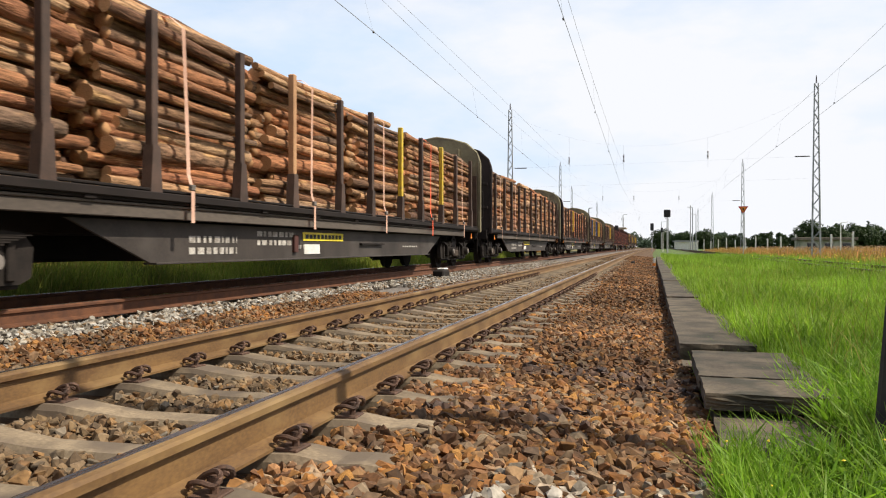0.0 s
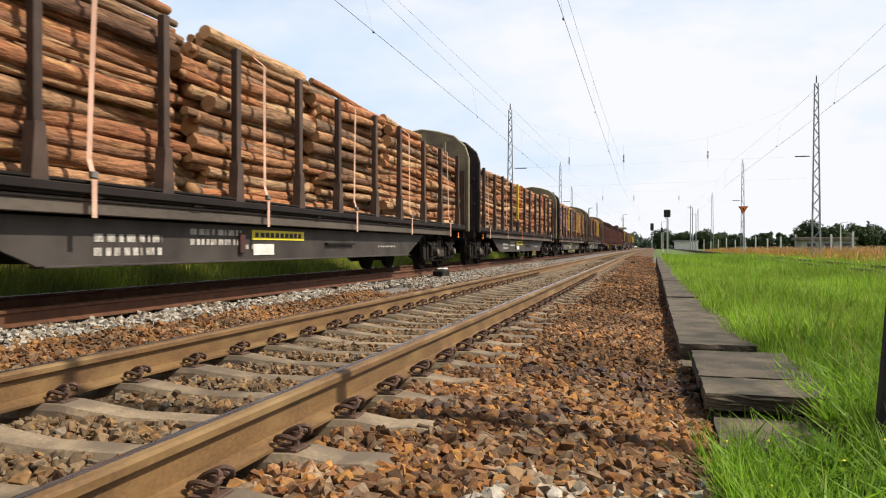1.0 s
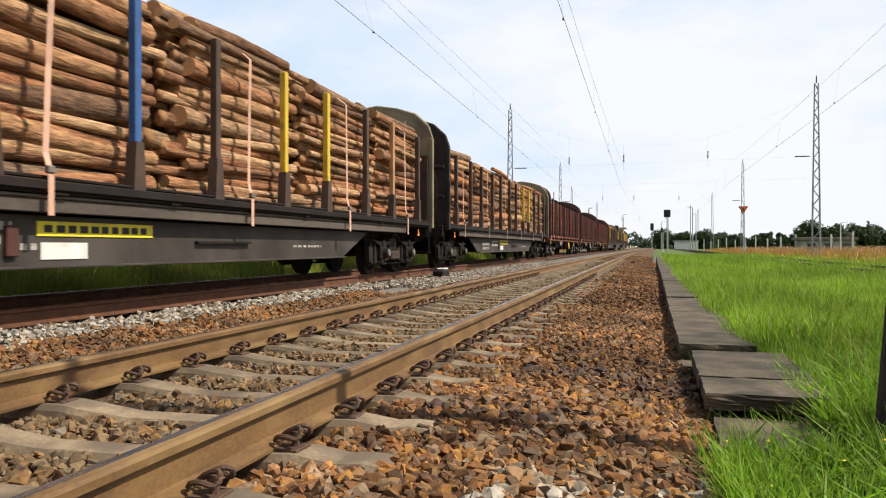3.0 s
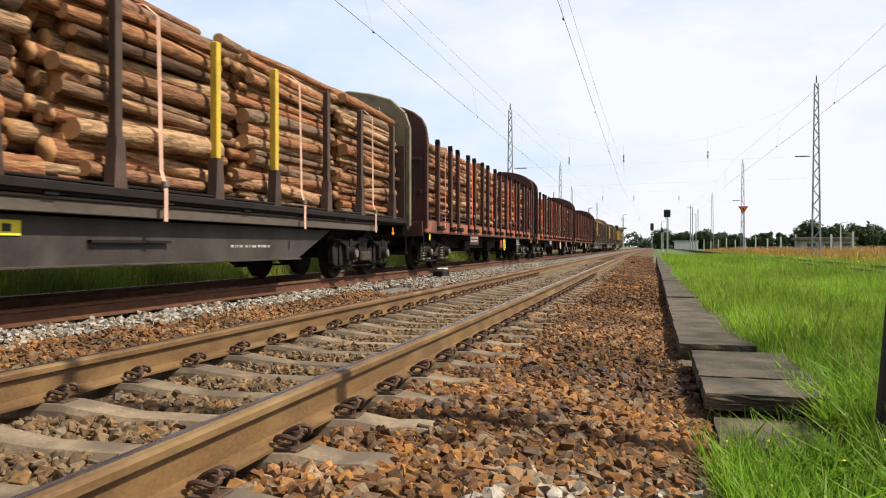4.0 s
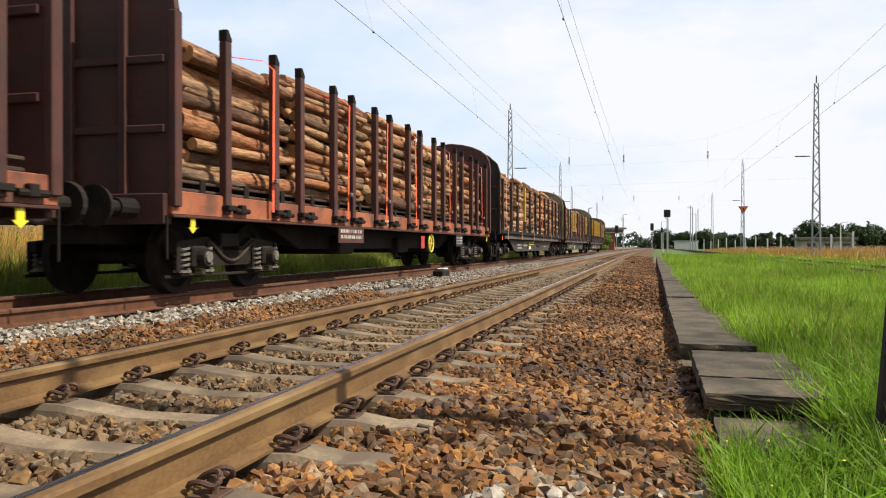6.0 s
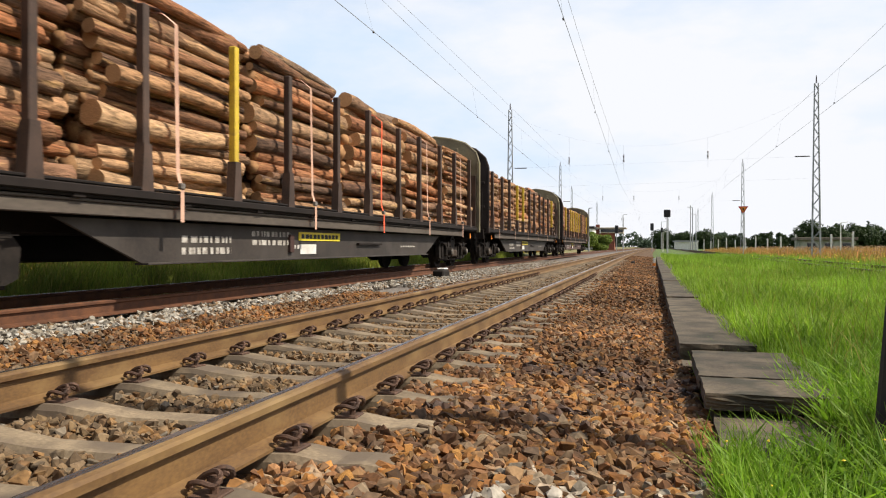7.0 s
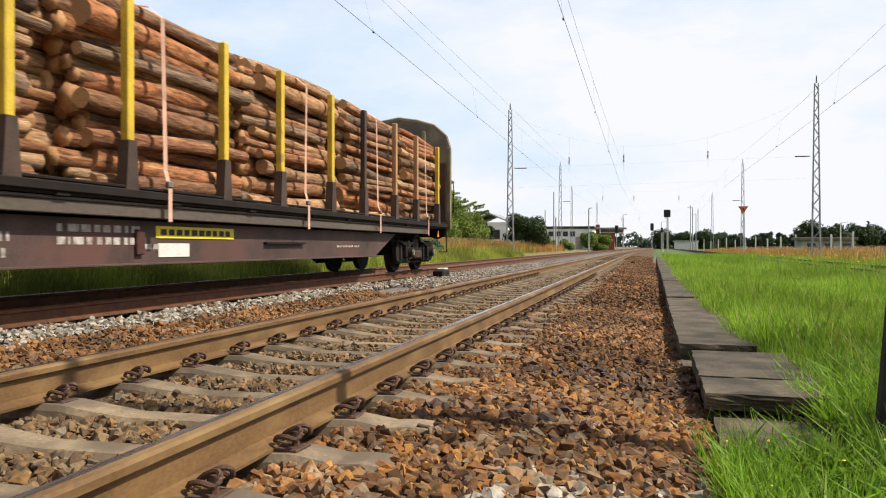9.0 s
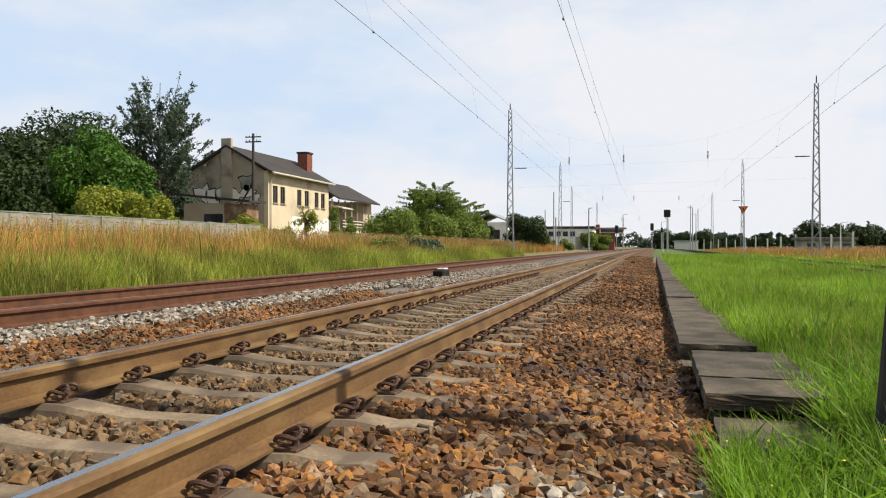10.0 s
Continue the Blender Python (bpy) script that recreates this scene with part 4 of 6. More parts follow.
def build_train():
    straps = {"p": STRAP_PINK, "o": STRAP_ORANGE, "r": STRAP_ORANGE}
    for i, (rear, kind, paint, tints, logs, colours) in enumerate(TRAIN):
        rnd = random.Random(50 + i)
        if kind == "g":
            mid = rear - 0.75 - GREY_L / 2
            RIDES.append((grey_wagon(i, paint, tints), mid, 0.0, 0.0))
            for k in range(6):
                off = GREY_L / 2 - FIRST - BAY * k
                st = log_stack(1000 + 10 * i + k, 3.27, 0.0, (2.2 if i in (3, 4, 8) else 2.08) + rnd.uniform(-0.06, 0.1), logs[k])
                add_strap(st, -0.3 + rnd.uniform(-0.15, 0.15), rnd.uniform(-0.12, 0.12), straps[colours[k % len(colours)]], 0.02, 2.1, -0.3)
                RIDES.append((st, mid, off, DECK + 0.0))
        else:
            mid = rear - 0.75 - RED_L / 2
            RIDES.append((red_wagon(i), mid, 0.0, 0.0))
            for k, middle in enumerate((2.75, 6.45, 10.15, 13.85, 17.4)):
                off = RED_L / 2 - middle
                st = log_stack(1000 + 10 * i + k, 3.35 if k < 4 else 3.0, 0.0, 1.75 + rnd.uniform(-0.08, 0.12), logs[k % 4], 1.27)
                for back in RED_STRAPS[i - 5]:
                    d = RED_L / 2 + 0.75 - back - off
                    if abs(d) < 1.86:
                        add_strap(st, d, rnd.uniform(-0.12, 0.12), STRAP_ORANGE, 0.0, 1.82, -0.34, 1.36, 0.085)
                RIDES.append((st, mid, off, 1.42))


build_train()

# ---- ballast stones ----
def stone_shapes(n, seed, points):
    """Broken stones: hulls of a few random points in a flattened box."""
    rnd = random.Random(seed)
    shapes = []
    for _ in range(n):
        sx, sy, sz = rnd.uniform(0.9, 1.35), rnd.uniform(0.75, 1.0), rnd.uniform(0.5, 0.85)
        bm = bmesh.new()
        for _ in range(points):
            d = Vector((rnd.uniform(-1, 1), rnd.uniform(-1, 1), rnd.uniform(-1, 1)))
            d *= rnd.uniform(0.85, 1.1) / max(max(abs(c) for c in d), 0.75 * d.length)
            bm.verts.new((d.x * sx, d.y * sy, d.z * sz))
        hull = bmesh.ops.convex_hull(bm, input=bm.verts[:])
        bmesh.ops.delete(bm, geom=[g for g in hull["geom_interior"] if isinstance(g, bmesh.types.BMVert)], context="VERTS")
        bm.verts.index_update()
        shapes.append((np.array([tuple(v.co) for v in bm.verts]), np.array([[v.index for v in f.verts] for f in bm.faces])))
        bm.free()
    return shapes


STONE_KINDS = [stone_shapes(12, 5, 7), stone_shapes(18, 6, 10), stone_shapes(24, 7, 14)]


def random_turns(rnd, n):
    q = rnd.normal(size=(n, 4))
    q /= np.linalg.norm(q, axis=1, keepdims=True)
    w, x, y, z = q.T
    return np.stack([np.stack([1 - 2 * (y * y + z * z), 2 * (x * y - z * w), 2 * (x * z + y * w)], 1),
                     np.stack([2 * (x * y + z * w), 1 - 2 * (x * x + z * z), 2 * (y * z - x * w)], 1),
                     np.stack([2 * (x * z - y * w), 2 * (y * z + x * w), 1 - 2 * (x * x + y * y)], 1)], 1)


def clear_of_track(x, y):
    """True where a stone may lie: off the rails and off the sleeper tops."""
    ok = np.ones(len(x), bool)
    for tx, y0, step in ((TRACK_1, S_Y0, S_STEP), (TRACK_2, 4.0, 0.65)):
        for s in (-0.755, 0.755):
            ok &= np.abs(x - tx - s) > 0.10
        d = np.abs((y - y0 + step / 2) % step - step / 2)
        on = (np.abs(x - tx) < 1.22) & (d < 0.125)
        if tx == TRACK_2:
            on &= np.abs(x - tx) < 0.9
        ok &= ~on
    return ok


def scatter_stones(name, x0, x1, y0, y1, per_m2, size, mat, seed, label, lift=0.012, hill=0.0, detail=1):
    rnd = np.random.default_rng(seed)
    shapes = STONE_KINDS[detail]
    n = int((x1 - x0) * (y1 - y0) * per_m2)
    x, y = rnd.uniform(x0, x1, n), rnd.uniform(y0, y1, n)
    keep = clear_of_track(x, y)
    x, y = x[keep], y[keep]
    n = len(x)
    z = np.interp(x, GX, GZ) + rnd.uniform(-0.01, 0.03, n) + lift + hill * np.sin(x * 9 + 2 * np.sin(y * 3)) * np.sin(y * 5)
    r = size * rnd.choice([0.6, 0.8, 0.9, 1.0, 1.1, 1.3], n) * 0.5
    turns = random_turns(rnd, n)
    kind = rnd.integers(0, len(shapes), n)
    place = np.stack([x + np.array([bend(q) for q in y]), y, z], 1)
    verts, faces, at = [], [], 0
    for k, (shape, tris) in enumerate(shapes):
        m = kind == k
        v = np.einsum("nij,nkj->nki", turns[m], shape[None] * r[m][:, None, None])
        v[:, :, 2] *= 0.85
        verts.append((v + place[m][:, None, :]).reshape(-1, 3))
        faces.append((tris[None] + at + (np.arange(len(v)) * len(shape))[:, None, None]).reshape(-1, 3))
        at += len(v) * len(shape)
    ob = new(name, big_mesh(name, np.concatenate(verts), np.concatenate(faces), mat))
    tagged(ob, label, "ballast", kind="stuff")
    return ob


GX, GZ = zip(*[(x / 10, ground_height(x / 10)) for x in range(-150, 80)])
R, G, B = "rust-coloured crushed ballast stones beside the track", "pale grey ballast stones along the far track", "dull brown ballast stones between the rails"
scatter_stones("ballast_stones", -1.3, 0.30, 1.9, 5.2, 1350, 0.060, STONE_RUSTY, 1, R, 0.016, detail=2)
scatter_stones("ballast_stones", -1.3, 0.32, 5.2, 11, 1050, 0.060, STONE_RUSTY, 21, R, 0.016)
scatter_stones("ballast_stones", -1.3, 0.36, 11, 34, 420, 0.062, STONE_RUSTY, 2, R, 0.016, detail=0)
scatter_stones("ballast_stones", -3.0, -1.32, 2.2, 4.6, 1000, 0.052, STONE_BETWEEN, 3, B, -0.004, detail=2)
scatter_stones("ballast_stones", -3.0, -1.32, 4.6, 11, 950, 0.05, STONE_BETWEEN, 23, B, -0.004)
scatter_stones("ballast_stones", -3.0, -1.32, 11, 30, 360, 0.055, STONE_BETWEEN, 4, B, -0.01, detail=0)
scatter_stones("ballast_stones", -5.25, -2.95, 4.0, 14, 680, 0.06, STONE_RUSTY, 5, R, hill=0.02)
scatter_stones("ballast_stones", -5.75, -4.95, 5.0, 16, 560, 0.066, STONE_GREY, 6, G, 0.03, hill=0.03)
scatter_stones("ballast_stones", -5.75, -4.3, 16, 45, 300, 0.066, STONE_GREY, 7, G, 0.03, detail=0)
scatter_stones("ballast_stones", -4.5, -2.95, 14, 45, 220, 0.062, STONE_RUSTY, 10, R, 0.02, detail=0)
scatter_stones("ballast_stones", -1.3, 0.5, 34, 70, 130, 0.075, STONE_RUSTY, 11, R, 0.02, detail=0)
scatter_stones("ballast_stones", -4.6, -1.32, 30, 62, 80, 0.075, STONE_BETWEEN, 12, B, 0.0, detail=0)
scatter_stones("ballast_stones", -8.6, -5.9, 5.0, 40, 80, 0.066, STONE_GREY, 8, G, detail=0)
scatter_stones("ballast_stones", -0.55, 0.30, 2.0, 3.1, 300, 0.064, STONE_PALE, 9, "pale grey ballast stones among the rusty ones", 0.03, detail=2)
scatter_stones("ballast_stones", -0.75, 0.30, 4.95, 5.45, 430, 0.062, STONE_OIL_SHADE, 31, "ballast stones darkened by oil and by painted post shadow", 0.034)
# dark stones laid here to paint the lamp post's shadow
scatter_stones("ballast_stones", -1.05, -0.25, 3.75, 4.1, 260, 0.062, STONE_OIL_SHADE, 32, "ballast stones darkened by oil and by painted post shadow", 0.034, detail=2)
STONE_RUSTY_ONE = palette("stone_rusty_single", [(0.30, 0.125, 0.028), (0.10, 0.05, 0.022), (0.21, 0.12, 0.05), (0.35, 0.165, 0.04), (0.25, 0.11, 0.032), (0.26, 0.19, 0.115)], 0.9, per_object=True, scale=35)


def loose_stones():
    """The nearest stones singly, lying on the ballast shoulder."""
    bed = bpy.data.objects["ballast_bed.001"]
    rnd = random.Random(77)
    shapes = [raw_mesh("stone", [tuple(p) for p in v], [tuple(int(i) for i in t) for t in f], STONE_RUSTY_ONE) for v, f in STONE_KINDS[2][:8]]
    for k in range(290):
        x, y = rnd.uniform(-1.0, 0.28), rnd.uniform(2.3, 5.6)
        if not clear_of_track(np.array([x]), np.array([y]))[0]:
            continue
        r = rnd.uniform(0.02, 0.034)
        o = link_up("stone", shapes[k % 8], bed)
        o.matrix_basis = pose(x, y, ground_height(x) + 0.04, rnd.uniform(0, 360), rnd.uniform(0, 360), rnd.uniform(0, 360)) @ Matrix.Diagonal((r, r, r, 1))


loose_stones()


# ---- old low platform of concrete slabs ----
def build_platform():
    p = thing("platform", "old low platform edge of weathered concrete slabs", "platform", kind="structure")

    def slab(x0, x1, y0, y1, z0, z1, rz, seed):
        rnd = random.Random(seed)
        bm = box(-(x1 - x0) / 2, (x1 - x0) / 2, -(y1 - y0) / 2, (y1 - y0) / 2, z0, z1)
        if y0 < 14:
            bmesh.ops.subdivide_edges(bm, edges=bm.edges[:], cuts=7, use_grid_fill=True)
        else:
            bmesh.ops.bevel(bm, geom=bm.edges[:], offset=0.015, segments=1, affect="EDGES")
        for v in bm.verts:
            rim = max(abs(v.co.x) / (x1 - x0), abs(v.co.y) / (y1 - y0)) > 0.49
            k = 0.006 if rim else 0.004
            v.co += Vector((rnd.uniform(-k, k), rnd.uniform(-k, k) * 1.3, rnd.uniform(-0.6, 0.1) * k))
        o = part("slab", bm, SLAB_CONCRETE, p)
        o.matrix_basis = pose((x0 + x1) / 2, (y0 + y1) / 2, 0, 0, 0, rz)

    slab(0.30, 0.93, 4.33, 4.86, -0.24, -0.155, -1.0, 1)
    slab(0.305, 0.93, 4.875, 6.05, -0.24, -0.150, -0.8, 2)
    slab(0.33, 0.86, 3.6, 4.8, -0.40, -0.275, -2, 3)
    slab(0.26, 0.90, 6.12, 6.42, -0.36, -0.27, 0.5, 4)
    y = 6.5
    k = 0
    rnd = random.Random(9)
    while y < 62:
        ln = 1.98 if y < 30 else 3.98
        x = 0.255 + (y - 6.3) * 0.0080 + bend(y)
        slab(x, x + 0.56, y, y + ln, -0.42, -0.155 + rnd.uniform(-0.012, 0.012), rnd.uniform(-0.6, 0.3), 10 + k)
        y += ln + 0.02
        k += 1


build_platform()


# ---- grass ----
GRASS_STRAW = palette("grass_straw", [(0.5, 0.43, 0.3), (0.36, 0.3, 0.18), (0.58, 0.52, 0.4)], 0.8, bump=0)

def blades(name, label, xr, yr, count, height, width, lean, mat, seed, keep=None, clump=0.0, patchy=0.0, simple=False):
    rnd = np.random.default_rng(seed)
    u = rnd.uniform(0, 1, count) if isinstance(yr[0], (int, float)) else None
    x, y = rnd.uniform(*xr, count), yr[0] + (yr[1] - yr[0]) * u ** 1.25
    if clump:
        cx, cy = rnd.normal(0, clump, count), rnd.normal(0, clump, count)
        x, y = np.round(x / (clump * 3)) * clump * 3 + cx, np.round(y / (clump * 3)) * clump * 3 + cy
        m = (x > xr[0]) & (x < xr[1])
        x, y = x[m], y[m]
    if keep is not None:
        m = keep(x, y)
        x, y = x[m], y[m]
    if patchy:
        wave = np.sin(x * 5.1 + 2 * np.sin(y * 2.3)) * np.sin(y * 4.3 + 1.7 * np.sin(x * 3.1))
        m = rnd.uniform(0, 1, len(x)) > patchy * (0.5 - 0.5 * wave)
        x, y = x[m], y[m]
    n = len(x)
    z = np.interp(x, FX, FZ) - 0.02
    h = height * rnd.uniform(0.45, 1.15, n) * (0.85 + 0.25 * np.sin(x * 1.7 + 1.3 * np.sin(y * 0.9)))
    w = width * rnd.uniform(0.6, 1.3, n)
    a, b = rnd.uniform(0, 6.283, n), rnd.uniform(0, 6.283, n)
    s = lean * h * rnd.uniform(0.2, 1.4, n)
    dx, dy = np.cos(a) * w / 2, np.sin(a) * w / 2
    lx, ly = np.cos(b) * s, np.sin(b) * s
    xx = x + np.array([bend(q) for q in y])
    rows = []
    for t, ww, sag in ((0.0, 1.0, 0.0), (1.0, 0.25, 1.0)) if simple else ((0.0, 1.0, 0.0), (0.55, 0.85, 0.35), (1.0, 0.12, 1.0)):
        for sgn in (-1, 1):
            rows.append(np.stack([xx + sgn * dx * ww + lx * sag, y + sgn * dy * ww + ly * sag, z + h * t * (1 - 0.18 * sag * lean)], 1))
    v = np.stack(rows, 1).reshape(-1, 3)
    f = np.array([(0, 1, 3, 2)] if simple else [(0, 1, 3, 2), (2, 3, 5, 4)])[None] + (np.arange(n) * (4 if simple else 6))[:, None, None]
    ob = new(name, big_mesh(name, v, f.reshape(-1, 4), mat))
    return tagged(ob, label, "grass", kind="stuff")


FX, FZ = zip(*[(x / 4, ground_height(x / 4)) for x in range(-400, 400)])


def off_slabs(x, y):
    """Grass thins out over the slabs and stays off the ballast."""
    edge = 0.255 + np.maximum(0, y - 6.3) * 0.008
    over = np.where(y < 6.3, 0.82, edge + 0.53 - 0.19 * np.clip((y - 7) / 5, 0, 1)) + 0.06 * np.sin(y * 2.3)
    return (x > np.where(y > 3.45, over, 0.12 + 0.2 * np.sin(y * 3.1) ** 2)) & (x > edge)


blades("grass", "fresh green uncut grass beside the platform", (0.1, 3.6), (1.7, 7.5), 85000, 0.23, 0.009, 0.45, GRASS_GREEN, 1, off_slabs, 0.035, 0.85)
blades("grass", "tall green grass tuft at the corner of the slabs", (0.2, 0.46), (2.6, 3.5), 240, 0.28, 0.006, 0.4, GRASS_GREEN, 15, None, 0.05)
blades("dry_grass", "matted brown dead grass along the slabs", (0.5, 1.5), (3.8, 24), 16000, 0.13, 0.012, 1.2, GRASS_DEAD, 26, lambda x, y: off_slabs(x + 0.05, y) & ~off_slabs(x - 0.13, y))
blades("grass", "fresh green uncut meadow grass", (0.7, 8.5), (6.5, 24), 75000, 0.36, 0.014, 0.4, GRASS_MEADOW, 2, off_slabs)
blades("grass", "fresh green uncut meadow grass", (0.8, 16), (22, 75), 50000, 0.34, 0.034, 0.4, GRASS_MEADOW, 3, off_slabs, simple=True)
blades("grass", "tall flowering grass stems in the meadow", (1.0, 9), (4.5, 26), 5000, 0.52, 0.008, 0.5, GRASS_DRY_GREEN, 13, off_slabs)
blades("grass", "broad-leaved green tufts beside the platform", (0.2, 2.6), (2.0, 5.5), 6000, 0.26, 0.017, 0.8, GRASS_GREEN, 14, off_slabs, 0.06)
blades("grass", "tall green grass hiding the disused track", (5.1, 8.2), (9, 70), 15000, 0.50, 0.024, 0.4, GRASS_MEADOW, 33, simple=True)
blades("dry_grass", "tall reddish dry grass on the far verge", (9.5, 34), (24, 170), 34000, 0.75, 0.045, 0.35, GRASS_DRY, 4, simple=True)
blades("grass", "dense shaded weeds beside the far track", (-10.6, -8.9), (6, 60), 30000, 0.7, 0.016, 0.45, GRASS_DRY_GREEN, 25, None, 0.0, 0.5, simple=True)
blades("grass", "green weeds growing along the far track", (-15.0, -8.7), (4.5, 60), 60000, 0.66, 0.014, 0.5, GRASS_DRY_GREEN, 5, None, 0.0, 0.7)
blades("dry_grass", "bleached and reddish grass stems among the weeds", (-14.5, -9.6), (5, 60), 26000, 0.8, 0.010, 0.4, GRASS_DRY, 34, None, 0.0, 0.8, simple=True)
blades("dry_grass", "tall straw-coloured and reddish dry grass on the verge", (-18.8, -11.0), (8, 110), 90000, 1.05, 0.02, 0.35, GRASS_DRY, 6, simple=True)
blades("grass", "green tall weeds scattered in the dry grass", (-18.8, -10.5), (9, 80), 16000, 1.15, 0.02, 0.35, GRASS_DRY_GREEN, 35, None, 0.12, simple=True)
blades("weeds", "tufts of broad tall green weeds on the verge", (-17.5, -9.8), (9, 48), 9000, 1.0, 0.03, 0.5, GRASS_WEED, 36, lambda x, y: np.sin(x * 1.9 + 1.1 * np.sin(y * 0.7)) * np.sin(y * 0.83 + x) > 0.62)
blades("dry_grass", "dry grass behind the verge", (-40, -19.5), (20, 130), 18000, 0.8, 0.06, 0.4, GRASS_DRY_GREEN, 7, simple=True)
blades("straw_tuft", "bleached tangled straw on the ground", (0.24, 0.42), (2.85, 3.08), 160, 0.12, 0.006, 1.6, GRASS_STRAW, 18)
blades("weeds", "tufts of grass growing over the platform slabs", (0.32, 0.95), (3.0, 7.0), 700, 0.2, 0.006, 0.7, GRASS_GREEN, 8)


FLOWER_YELLOW = material("flower_yellow", (0.75, 0.55, 0.03), (0.6, 0.4, 0.02), 20, 0.7, 0, 60, 0, 0)


def flower_heads(name, label, xr, yr, zr, count, size, mat, seed):
    """Small flower heads scattered over the grass tops."""
    rnd = np.random.default_rng(seed)
    x, y = rnd.uniform(*xr, count), rnd.uniform(*yr, count)
    z = np.interp(x, FX, FZ) + rnd.uniform(*zr, count)
    verts, faces = [], []
    for a, b, c in zip(x, y, z):
        r = size * rnd.uniform(0.6, 1.3)
        k = len(verts)
        verts += [(a + r, b, c), (a, b + r, c), (a - r, b, c), (a, b - r, c), (a, b, c + 0.6 * r), (a, b, c - 0.6 * r)]
        faces += [(k + i, k + (i + 1) % 4, k + 4) for i in range(4)] + [(k + (i + 1) % 4, k + i, k + 5) for i in range(4)]
    tagged(new(name, raw_mesh(name, verts, faces, mat)), label, "flowers", kind="stuff")


flower_heads("flowers", "small yellow flower heads in the meadow", (5, 13), (26, 50), (0.36, 0.5), 45, 0.04, FLOWER_YELLOW, 1)
flower_heads("flowers", "few small yellow flower heads beside the ballast", (0.2, 1.2), (2.3, 3.6), (0.08, 0.22), 14, 0.009, FLOWER_YELLOW, 2)


SEED_PINK = material("grass_seed_heads", (0.42, 0.25, 0.16), (0.30, 0.19, 0.10), 0.5, 0.9, 0, 8, 0, 0)
flower_heads("seed_heads", "pinkish brown seed heads of tall grass on the verge", (-18.6, -11.5), (10, 85), (0.75, 1.15), 7000, 0.028, SEED_PINK, 3)
flower_heads("seed_heads", "pinkish brown seed heads of tall grass across the meadow", (10, 32), (30, 120), (0.5, 0.85), 3500, 0.04, SEED_PINK, 4)


def leafy_ground():
    """Low broad leaves between the grass tufts near the slabs."""
    rnd = np.random.default_rng(6)
    n = 5200
    x, y = rnd.uniform(0.25, 1.9, n), rnd.uniform(2.2, 4.6, n)
    m = off_slabs(x, y)
    x, y = x[m], y[m]
    z = np.interp(x, FX, FZ) + rnd.uniform(0.02, 0.13, len(x))
    p = np.stack([x, y, z], 1)
    a, tilt = rnd.uniform(0, 6.283, len(x)), rnd.uniform(0.1, 0.7, len(x))
    t = np.stack([np.cos(a) * np.cos(tilt), np.sin(a) * np.cos(tilt), np.sin(tilt)], 1)
    w = np.stack([-np.sin(a), np.cos(a), np.zeros(len(x))], 1)
    size = rnd.uniform(0.012, 0.034, (len(x), 1))
    v = np.stack([p, p + t * size + w * size * 0.45, p + t * size * 2.1, p + t * size - w * size * 0.45], 1).reshape(-1, 3)
    ob = new("weed_leaves", big_mesh("weed_leaves", v, (np.arange(len(x)) * 4)[:, None] + np.arange(4)[None], GRASS_GREEN))
    tagged(ob, "low broad green weed leaves between the grass", "weeds", kind="stuff")


leafy_ground()


# ---- trees and bushes ----
def foliage(centres, radii, count, leaf, rnd, droop=0.0):
    """Leaf sprays on the outside of many small clumps, as one array of quads."""
    centres, radii = np.array(centres), np.array(radii)
    k = rnd.choice(len(centres), count, p=radii ** 2 / (radii ** 2).sum())
    d = rnd.normal(size=(count, 3))
    d /= np.linalg.norm(d, axis=1, keepdims=True)
    rad = radii[k] * rnd.uniform(0.55, 1.12, count) ** 0.7
    p = centres[k] + d * rad[:, None] * np.array([1, 1, 0.85])
    p[:, 2] -= droop * rnd.uniform(0, 1, count) * radii[k]
    nrm = d + rnd.normal(size=(count, 3)) * 0.7 + np.array([0, 0, 0.5])
    nrm /= np.linalg.norm(nrm, axis=1, keepdims=True)
    t = np.cross(nrm, rnd.normal(size=(count, 3)))
    t /= np.linalg.norm(t, axis=1, keepdims=True)
    b = np.cross(nrm, t)
    s = (leaf * rnd.uniform(0.5, 1.4, count))[:, None]
    v = np.stack([p - t * s, p + b * s * 0.45, p + t * s - nrm * s * 0.25, p - b * s * 0.45], 1).reshape(-1, 3)
    f = (np.arange(count) * 4)[:, None] + np.arange(4)[None]
    return v, f


LEAF_DARK = palette("leaves_dark_green", [(0.01912, 0.03697, 0.007013), (0.03188, 0.0561, 0.01088), (0.02295, 0.04148, 0.008925), (0.03952, 0.06375, 0.01403)], 0.55, bump=0, two_sided_light=0.25)
LEAF_FRESH = palette("leaves_fresh_green", [(0.045, 0.12, 0.0075), (0.0638, 0.15, 0.0105), (0.0375, 0.0938, 0.0075), (0.0788, 0.165, 0.015)], 0.5, bump=0, two_sided_light=0.3)
LEAF_YELLOW = palette("leaves_yellow_green", [(0.22, 0.25, 0.02), (0.27, 0.29, 0.025), (0.15, 0.19, 0.018), (0.3, 0.31, 0.035)], 0.5, bump=0, two_sided_light=0.3)
LEAF_SILVER = palette("leaves_silver_green", [(0.075, 0.1092, 0.065), (0.0525, 0.084, 0.04625), (0.1063, 0.147, 0.09375), (0.0425, 0.07, 0.035)], 0.6, bump=0, two_sided_light=0.2)
LEAF_MID = palette("leaves_mid_green", [(0.1296, 0.1908, 0.02376), (0.1727, 0.2368, 0.03326), (0.0918, 0.141, 0.01901), (0.216, 0.255, 0.04277)], 0.55, bump=0, two_sided_light=0.3)
